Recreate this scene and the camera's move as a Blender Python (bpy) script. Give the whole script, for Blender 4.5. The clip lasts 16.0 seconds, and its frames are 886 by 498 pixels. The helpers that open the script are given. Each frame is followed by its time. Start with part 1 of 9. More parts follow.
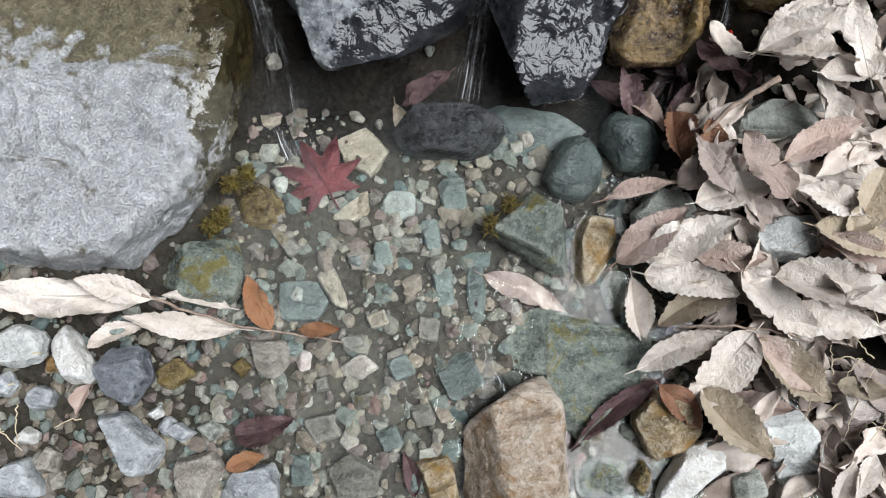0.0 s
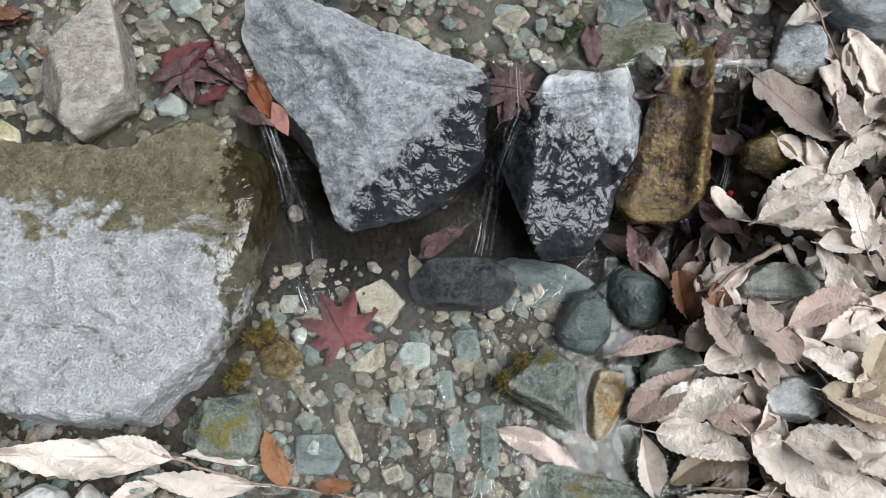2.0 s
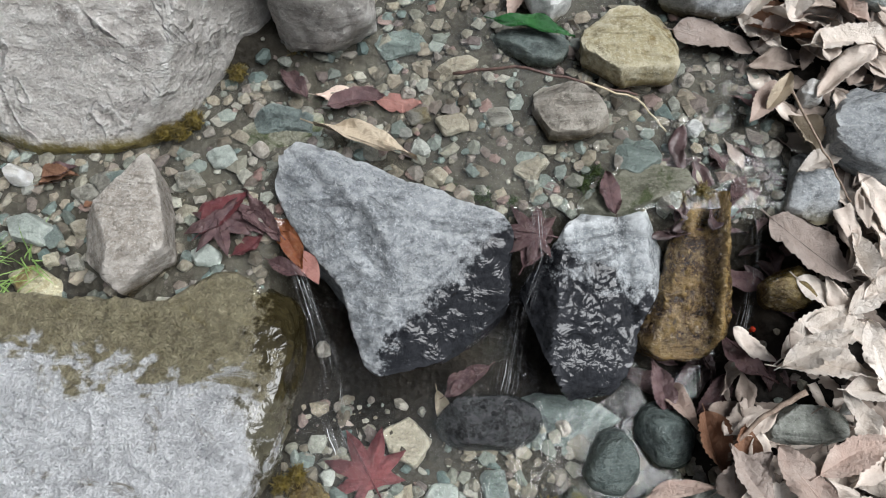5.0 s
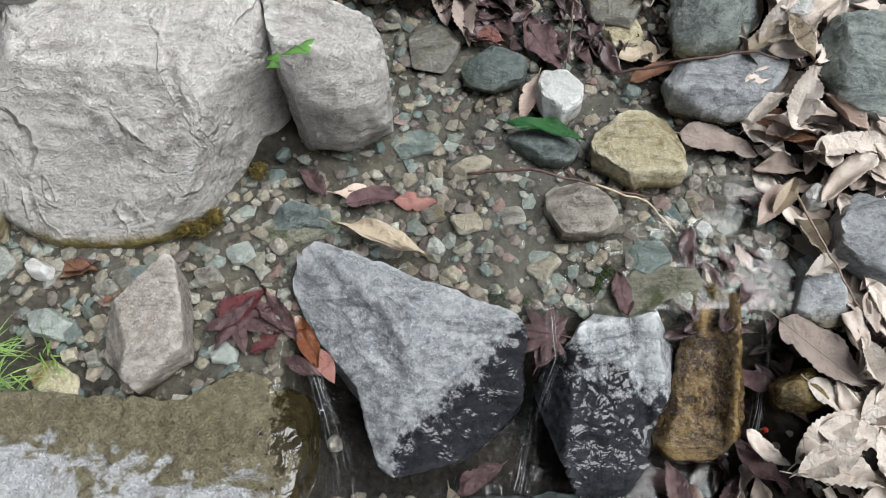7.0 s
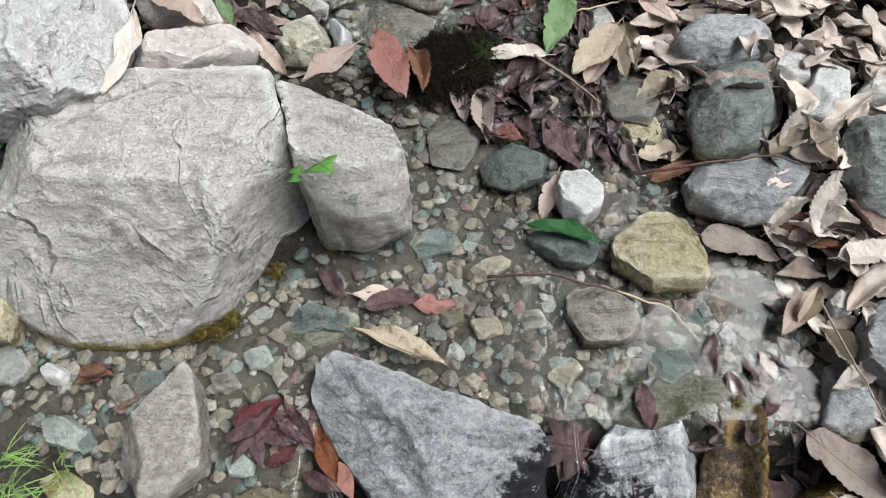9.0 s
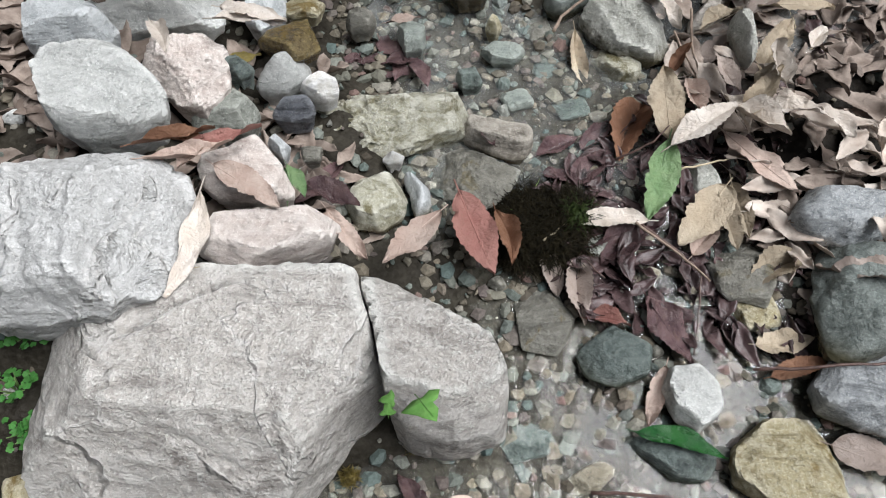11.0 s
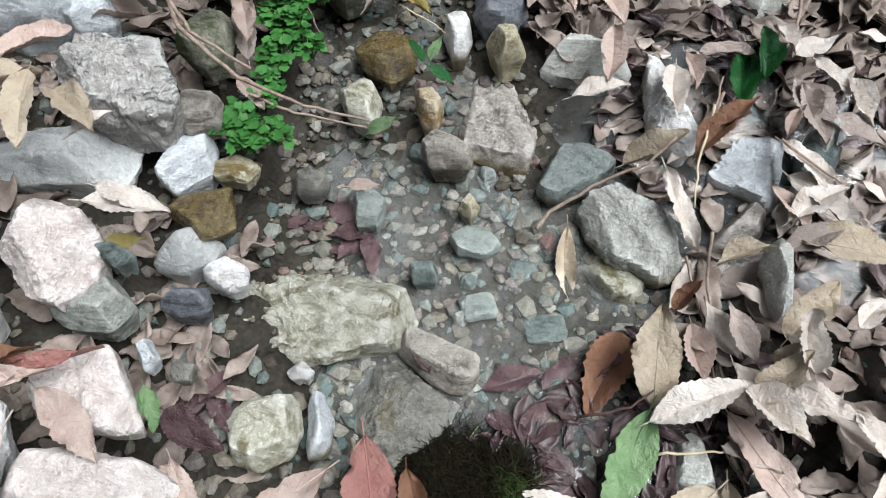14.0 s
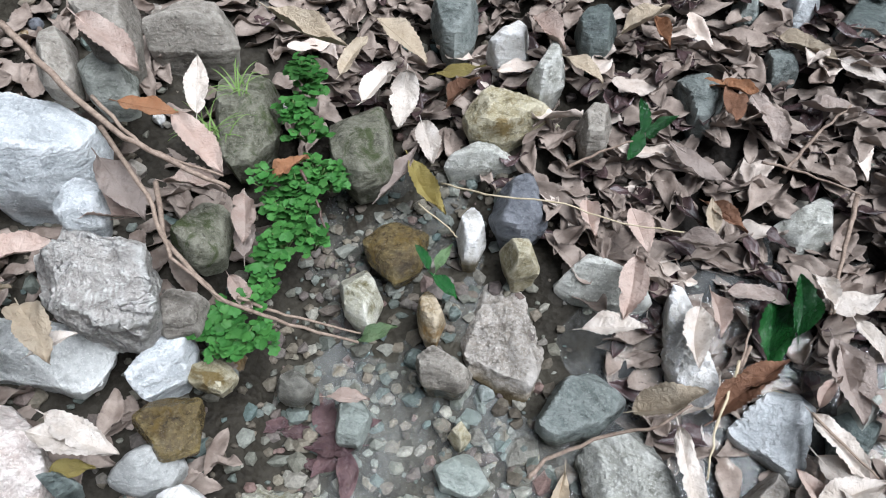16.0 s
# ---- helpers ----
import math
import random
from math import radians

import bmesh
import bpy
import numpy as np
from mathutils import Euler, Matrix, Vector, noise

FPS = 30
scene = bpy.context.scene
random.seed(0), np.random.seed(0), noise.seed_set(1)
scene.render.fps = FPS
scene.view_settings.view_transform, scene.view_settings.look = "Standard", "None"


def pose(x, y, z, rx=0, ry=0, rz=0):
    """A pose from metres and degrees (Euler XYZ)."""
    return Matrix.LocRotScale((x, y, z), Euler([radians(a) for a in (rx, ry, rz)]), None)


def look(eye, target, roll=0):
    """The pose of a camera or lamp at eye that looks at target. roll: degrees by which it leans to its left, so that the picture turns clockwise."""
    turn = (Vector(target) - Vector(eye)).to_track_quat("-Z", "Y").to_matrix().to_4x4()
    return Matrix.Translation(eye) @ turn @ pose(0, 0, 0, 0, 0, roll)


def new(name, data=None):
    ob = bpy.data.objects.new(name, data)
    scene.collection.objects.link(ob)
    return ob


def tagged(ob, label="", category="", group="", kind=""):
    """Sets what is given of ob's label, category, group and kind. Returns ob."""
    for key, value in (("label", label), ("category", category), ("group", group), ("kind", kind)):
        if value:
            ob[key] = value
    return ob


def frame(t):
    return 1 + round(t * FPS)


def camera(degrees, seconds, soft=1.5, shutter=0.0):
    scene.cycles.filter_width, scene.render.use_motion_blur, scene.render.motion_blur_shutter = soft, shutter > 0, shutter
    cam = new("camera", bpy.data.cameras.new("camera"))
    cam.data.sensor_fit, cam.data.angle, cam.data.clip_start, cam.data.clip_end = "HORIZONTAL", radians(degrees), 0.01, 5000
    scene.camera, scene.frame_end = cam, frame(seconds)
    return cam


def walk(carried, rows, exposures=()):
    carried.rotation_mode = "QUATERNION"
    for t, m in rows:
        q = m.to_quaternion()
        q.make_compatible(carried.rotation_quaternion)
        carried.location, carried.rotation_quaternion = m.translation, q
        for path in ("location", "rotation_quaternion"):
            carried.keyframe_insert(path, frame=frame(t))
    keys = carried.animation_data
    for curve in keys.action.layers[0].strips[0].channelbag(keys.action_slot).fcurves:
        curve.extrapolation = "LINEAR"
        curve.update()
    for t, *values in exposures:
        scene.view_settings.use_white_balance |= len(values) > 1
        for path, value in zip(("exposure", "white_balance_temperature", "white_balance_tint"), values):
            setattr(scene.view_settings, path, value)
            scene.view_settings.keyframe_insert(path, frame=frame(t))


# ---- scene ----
# camera and its walk: seconds, eye, turn in degrees
cam = camera(66.3, 16.0, soft=1.1)
PATH = [
    (0.0, -0.0000, -0.0000, 0.7150, 14.00, 0.00, 0.00),
    (0.5, -0.0043, 0.0172, 0.7247, 15.56, 0.37, 0.32),
    (1.0, -0.0014, 0.0393, 0.7334, 16.94, 0.67, 0.31),
    (1.5, -0.0047, 0.0619, 0.7535, 18.25, 0.36, 0.37),
    (2.0, -0.0091, 0.0776, 0.7644, 20.19, 0.43, 0.33),
    (2.5, -0.0114, 0.0933, 0.7748, 21.41, 0.63, -0.01),
    (3.0, -0.0097, 0.1073, 0.7758, 22.36, 1.15, -0.12),
    (3.5, -0.0147, 0.1213, 0.7845, 23.23, 1.16, -0.25),
    (4.0, -0.0164, 0.1294, 0.7931, 24.22, 1.46, -0.10),
    (6.5, -0.0372, 0.1788, 0.8431, 29.00, 1.83, 0.25),
    (7.0, -0.0398, 0.1874, 0.8503, 30.44, 1.47, 0.46),
    (7.5, -0.0406, 0.1962, 0.8616, 31.32, 1.29, 0.58),
    (8.0, -0.0440, 0.2025, 0.8698, 31.97, 1.34, 0.83),
    (10.5, -0.1335, 0.4506, 0.9292, 33.23, 1.78, 0.57),
    (11.0, -0.1667, 0.5016, 0.9327, 33.67, 1.37, 1.80),
    (11.5, -0.1707, 0.5573, 0.9341, 34.33, 0.49, 3.56),
    (12.0, -0.1480, 0.6629, 0.9003, 36.33, -0.08, 7.36),
    (12.5, -0.1233, 0.7273, 0.9096, 37.54, 0.87, 11.24),
    (13.0, -0.0926, 0.7492, 0.9013, 37.46, 1.94, 13.09),
    (13.5, -0.0556, 0.7748, 0.9023, 36.78, 2.32, 13.09),
    (14.0, -0.0266, 0.8042, 0.9083, 36.96, 2.00, 12.79),
    (14.5, -0.0106, 0.8171, 0.9180, 37.93, 1.97, 13.92),
    (15.0, 0.0274, 0.8645, 0.9325, 39.23, 1.81, 16.60),
    (15.5, 0.0209, 0.9389, 0.9657, 41.20, 1.02, 18.94),
    (16.0, -0.0298, 0.9841, 0.9746, 42.61, 0.34, 19.47),
]
EXPOSURES = ((0.0, 0.83, 5960, 9), (4.0, 0.81, 6030, 9), (8.2, 0.82, 6100, 9), (11.0, 0.78, 6100, 10), (13.0, 0.92, 5980, 8), (16.0, 1.01, 5730, 10))
SKY, SUN = 0.045, 3.1
walk(cam, [(t, pose(x, y, z, rx, ry, rz)) for t, x, y, z, rx, ry, rz in PATH], exposures=EXPOSURES)

# ---- light: an overcast sky seen through a break in the trees ----
SUN_UP, SUN_TURN = radians(61), radians(101)
world = bpy.data.worlds.new("overcast_sky")
scene.world = world
world.use_nodes = True
wn, wl = world.node_tree.nodes, world.node_tree.links
sky = wn.new("ShaderNodeTexSky")
sky.sky_type, sky.sun_disc, sky.sun_elevation, sky.sun_rotation = "NISHITA", False, SUN_UP, SUN_TURN
sky.air_density, sky.dust_density = 1.0, 3.0
grey = wn.new("ShaderNodeHueSaturation")          # cloud takes most of the blue out
grey.inputs["Saturation"].default_value = 0.22
wl.new(sky.outputs["Color"], grey.inputs["Color"])
wl.new(grey.outputs["Color"], wn["Background"].inputs["Color"])
wn["Background"].inputs["Strength"].default_value = SKY
sun = new("sun", bpy.data.lights.new("sun", "SUN"))
sun.data.energy, sun.data.angle, sun.data.color = SUN, radians(44), (1.0, 0.97, 0.93)
sun.matrix_world = look((0, 0, 5), (-5 * math.sin(SUN_TURN) / math.tan(SUN_UP), -5 * math.cos(SUN_TURN) / math.tan(SUN_UP), 0))


# ---- materials ----
def nodes_of(name):
    m = bpy.data.materials.new(name)
    m.use_nodes = True
    n, l = m.node_tree.nodes, m.node_tree.links
    return m, n, l, n["Principled BSDF"]


def noise_node(n, l, vector, size, detail=4, rough=0.6, warp=0.0):
    """Noise whose lumps are about size metres across."""
    t = n.new("ShaderNodeTexNoise")
    t.inputs["Scale"].default_value, t.inputs["Detail"].default_value, t.inputs["Roughness"].default_value = 1 / size, detail, rough
    t.inputs["Distortion"].default_value = warp
    l.new(vector, t.inputs["Vector"])
    return t.outputs["Fac"]


def ramp(n, l, fac, *stops):
    r = n.new("ShaderNodeValToRGB")
    while len(r.color_ramp.elements) < len(stops):
        r.color_ramp.elements.new(0.5)
    for e, (p, c) in zip(r.color_ramp.elements, stops):
        e.position = p
        e.color = (c, c, c, 1) if isinstance(c, (int, float)) else (*c, 1)
    l.new(fac, r.inputs["Fac"])
    return r.outputs["Color"]


def mix(n, l, fac, a, b, how="MIX"):
    m = n.new("ShaderNodeMix")
    m.data_type, m.blend_type = "RGBA", how
    for socket, value in ((m.inputs[0], fac), (m.inputs[6], a), (m.inputs[7], b)):
        if isinstance(value, tuple):
            socket.default_value = (*value, 1)
        elif not isinstance(value, (int, float)):
            l.new(value, socket)
        else:
            socket.default_value = value if socket == m.inputs[0] else (value, value, value, 1)
    return m.outputs[2]


def maths(n, l, op, a, b=0.0):
    m = n.new("ShaderNodeMath")
    m.operation = op
    for socket, value in zip(m.inputs, (a, b)):
        if isinstance(value, (int, float)):
            socket.default_value = value
        else:
            l.new(value, socket)
    return m.outputs[0]


def bump(n, l, height, strength, distance, under=None):
    b = n.new("ShaderNodeBump")
    b.inputs["Strength"].default_value, b.inputs["Distance"].default_value = strength, distance
    l.new(height, b.inputs["Height"])
    if under is not None:
        l.new(under, b.inputs["Normal"])
    return b.outputs["Normal"]


def shifted(n, l, random_out):
    """Object coordinates, shifted at random from thing to thing."""
    co = n.new("ShaderNodeTexCoord").outputs["Object"]
    v = n.new("ShaderNodeVectorMath")
    v.operation = "MULTIPLY_ADD"
    l.new(random_out, v.inputs[0])
    v.inputs[1].default_value = (7.3, 3.1, 5.7)
    l.new(co, v.inputs[2])
    return co, v.outputs[0]


def stone_material(name, dark, mid, light, rough=0.8, grain=0.003, veins=0.0, stain=None, stained=0.5, gloss=None, relief=1.0, wet_below=None, algae_above=None, wet_tint=(0.045, 0.045, 0.05), ragged=0.12, wet_ior=0.1, wet_gloss=0.26):
    """Stone: blotches some centimetres wide, grain, pale veins, stains of algae or iron. wet_below: (dx, dy, dz, level): a water
    film where the object's own x dx + y dy + z dz lies below level."""
    m, n, l, p = nodes_of(name)
    soft = min(1.0, max(0.0, (mid[1] - 0.3) / 0.12))          # pale stones are the cleaner ones
    dark, grain = tuple((0.65 + 0.3 * soft) * k for k in dark), grain * 1.35
    gloss = gloss if gloss is not None else (0.22 if rough > 0.5 else 0.6)
    info = n.new("ShaderNodeObjectInfo").outputs["Random"]
    co, v = shifted(n, l, info)
    big = noise_node(n, l, v, 0.05, 5, 0.6, 0.6)
    small = noise_node(n, l, v, grain * 3, 5, 0.75)
    fine = noise_node(n, l, v, grain, 3, 0.7)
    col = ramp(n, l, big, (0.3, dark), (0.45, mid), (0.62, mid), (0.75, light))
    col = mix(n, l, ramp(n, l, small, (0.44, 0.0), (0.62, 0.65)), col, light)
    pits = tuple(0.35 * k for k in dark)
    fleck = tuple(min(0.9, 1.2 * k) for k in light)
    dark_spots = noise_node(n, l, v, grain * 2.2, 4, 0.7, 0.4)
    col = mix(n, l, ramp(n, l, dark_spots, (0.32, 0.6 - 0.3 * soft), (0.42, 0.0)), col, pits)
    col = mix(n, l, ramp(n, l, fine, (0.57, 0.0), (0.66, 0.7)), col, fleck)
    lie = n.new("ShaderNodeMapping")                       # bedding: streaks along the stone
    lie.inputs["Scale"].default_value, lie.inputs["Rotation"].default_value = (0.35, 1.0, 1.6), (0.3, 0.4, 0.7)
    l.new(v, lie.inputs["Vector"])
    beds = noise_node(n, l, lie.outputs[0], 0.03, 7, 0.62, 1.6)
    col = mix(n, l, ramp(n, l, beds, (0.36, 0.6), (0.46, 0.0)), col, dark)
    col = mix(n, l, ramp(n, l, beds, (0.54, 0.0), (0.66, 0.6)), col, light)
    edge_sharp = n.new("ShaderNodeNewGeometry").outputs["Pointiness"]     # paler along convex edges, so that stones look crisper
    col = mix(n, l, ramp(n, l, edge_sharp, (0.515, 0.0), (0.57, 0.75)), col, fleck)
    ridge = None
    if veins:
        t = noise_node(n, l, v, 0.15, 3, 0.5, 0.9)
        line = ramp(n, l, t, (0.484, 0.0), (0.5, veins), (0.516, 0.0))
        ridge = maths(n, l, "MULTIPLY", ramp(n, l, t, (0.455, 0.0), (0.5, 1.0), (0.505, 0.2), (0.56, 0.0)), ramp(n, l, big, (0.42, 0.0), (0.56, 1.0)))
        col = mix(n, l, maths(n, l, "MULTIPLY", line, ramp(n, l, small, (0.4, 0.15), (0.55, 1.0))), col, (0.78, 0.76, 0.73))
    if stain:
        s = noise_node(n, l, v, 0.04, 6, 0.7, 0.8)
        col = mix(n, l, ramp(n, l, s, (0.62 - 0.3 * stained, 0.0), (0.72 - 0.3 * stained, 0.85)), col, stain)
    if algae_above:
        dx, dy, dz, level = algae_above
        dot = n.new("ShaderNodeVectorMath")
        dot.operation = "DOT_PRODUCT"
        l.new(co, dot.inputs[0])
        dot.inputs[1].default_value = (dx, dy, dz)
        edge = maths(n, l, "ADD", dot.outputs["Value"], maths(n, l, "MULTIPLY", maths(n, l, "SUBTRACT", maths(n, l, "ADD", big, maths(n, l, "MULTIPLY", beds, 0.6)), 0.8), 0.22))
        slime = ramp(n, l, small, (0.35, (0.10, 0.078, 0.028)), (0.65, (0.27, 0.235, 0.125)))
        col = mix(n, l, ramp(n, l, maths(n, l, "SUBTRACT", edge, level - 0.5), (0.49, 0.0), (0.51, 0.92)), col, slime)
    tint = ramp(n, l, info, (0.0, 0.82), (1.0, 1.14))
    col = mix(n, l, 1.0, col, tint, "MULTIPLY")
    r = ramp(n, l, small, (0.3, min(1, rough + 0.1)), (0.7, max(0.05, rough - 0.15)))
    bumps = bump(n, l, big, 0.8, 0.014 * relief)
    bumps = bump(n, l, beds, 1.0, 0.009 * relief, bumps)
    bumps = bump(n, l, small, 1.0, 0.0045 * relief, bumps)
    bumps = bump(n, l, fine, 1.0, 0.0015 * relief, bumps)
    if ridge is not None:
        bumps = bump(n, l, ridge, 0.9, 0.009, bumps)
    if wet_below:
        dx, dy, dz, level = wet_below
        dot = n.new("ShaderNodeVectorMath")
        dot.operation = "DOT_PRODUCT"
        l.new(co, dot.inputs[0])
        dot.inputs[1].default_value = (dx, dy, dz)
        edge = maths(n, l, "ADD", dot.outputs["Value"], maths(n, l, "MULTIPLY", maths(n, l, "SUBTRACT", big, 0.5), ragged))
        edge = maths(n, l, "ADD", edge, maths(n, l, "MULTIPLY", maths(n, l, "SUBTRACT", small, 0.5), 0.5 * ragged))
        w = ramp(n, l, maths(n, l, "SUBTRACT", edge, level - 0.5), (0.490, 1.0), (0.510, 0.0))
        col = mix(n, l, w, col, mix(n, l, 1.0, col, wet_tint, "MULTIPLY"))
        r = mix(n, l, w, r, 0.09)
        film = noise_node(n, l, v, 0.017, 3, 0.55, 0.5)
        slick = bump(n, l, film, 0.5, 0.0065)
        blend = n.new("ShaderNodeMix")
        blend.data_type = "VECTOR"
        l.new(w, blend.inputs[0])
        l.new(bumps, blend.inputs[4])
        l.new(slick, blend.inputs[5])
        bumps = blend.outputs[1]
        l.new(maths(n, l, "ADD", maths(n, l, "MULTIPLY", w, wet_ior), 1.45), p.inputs["IOR"])
        l.new(mix(n, l, w, gloss, wet_gloss), p.inputs["Specular IOR Level"])
    l.new(col, p.inputs["Base Color"])
    l.new(r, p.inputs["Roughness"])
    if not wet_below:
        p.inputs["Specular IOR Level"].default_value = gloss
    l.new(bumps, p.inputs["Normal"])
    return m


def leaf_material(name, base, edge, rough=0.6, speck=(0.2, 0.13, 0.09), through_light=0.12, island=False):
    m, n, l, p = nodes_of(name)
    info = n.new("ShaderNodeNewGeometry").outputs["Random Per Island"] if island else n.new("ShaderNodeObjectInfo").outputs["Random"]
    co, v = shifted(n, l, info)
    unit = 1.0 if island else 11.0          # single leaves are built one unit long
    blotch = noise_node(n, l, v, 0.03 * unit, 4, 0.6)
    fine = noise_node(n, l, v, 0.003 * unit, 4, 0.7)
    col = mix(n, l, ramp(n, l, blotch, (0.35, 0.0), (0.7, 1.0)), base, edge)
    col = mix(n, l, ramp(n, l, fine, (0.62, 0.0), (0.72, 0.6)), col, speck)
    spots = noise_node(n, l, v, 0.011 * unit, 5, 0.7, 0.5)
    col = mix(n, l, ramp(n, l, spots, (0.54, 0.0), (0.70, 0.55)), col, tuple(0.5 * a + 0.5 * b for a, b in zip(base, speck)))
    col = mix(n, l, 1.0, col, ramp(n, l, info, (0.0, 0.72), (0.35, 0.97), (1.0, 1.18)), "MULTIPLY")
    l.new(col, p.inputs["Base Color"])
    p.inputs["Roughness"].default_value = rough
    p.inputs["Specular IOR Level"].default_value = 0.5 if rough < 0.4 else 0.18
    relief = bump(n, l, blotch, 0.4, 0.006)
    if not island:                          # side veins that leave the midrib at a slant
        s = n.new("ShaderNodeSeparateXYZ")
        l.new(co, s.inputs[0])
        slant = maths(n, l, "SUBTRACT", s.outputs[0], maths(n, l, "ABSOLUTE", s.outputs[1]))
        vein = maths(n, l, "POWER", maths(n, l, "ABSOLUTE", maths(n, l, "SINE", maths(n, l, "MULTIPLY", slant, 34.0))), 0.35)
        relief = bump(n, l, vein, 0.22, 0.0012, relief)
        col2 = mix(n, l, ramp(n, l, vein, (0.25, 0.12), (0.6, 0.0)), col, speck)
        l.new(col2, p.inputs["Base Color"])
    l.new(bump(n, l, fine, 0.35, 0.0012, bump(n, l, spots, 0.5, 0.004 * unit if island else 0.02, relief)), p.inputs["Normal"])
    thin = n.new("ShaderNodeBsdfTranslucent")
    l.new(col, thin.inputs["Color"])
    both = n.new("ShaderNodeMixShader")
    both.inputs[0].default_value = through_light
    l.new(p.outputs[0], both.inputs[1])
    l.new(thin.outputs[0], both.inputs[2])
    l.new(both.outputs[0], n["Material Output"].inputs["Surface"])
    return m


STONE = {}


def stone_of(*args, **more):
    return args, more


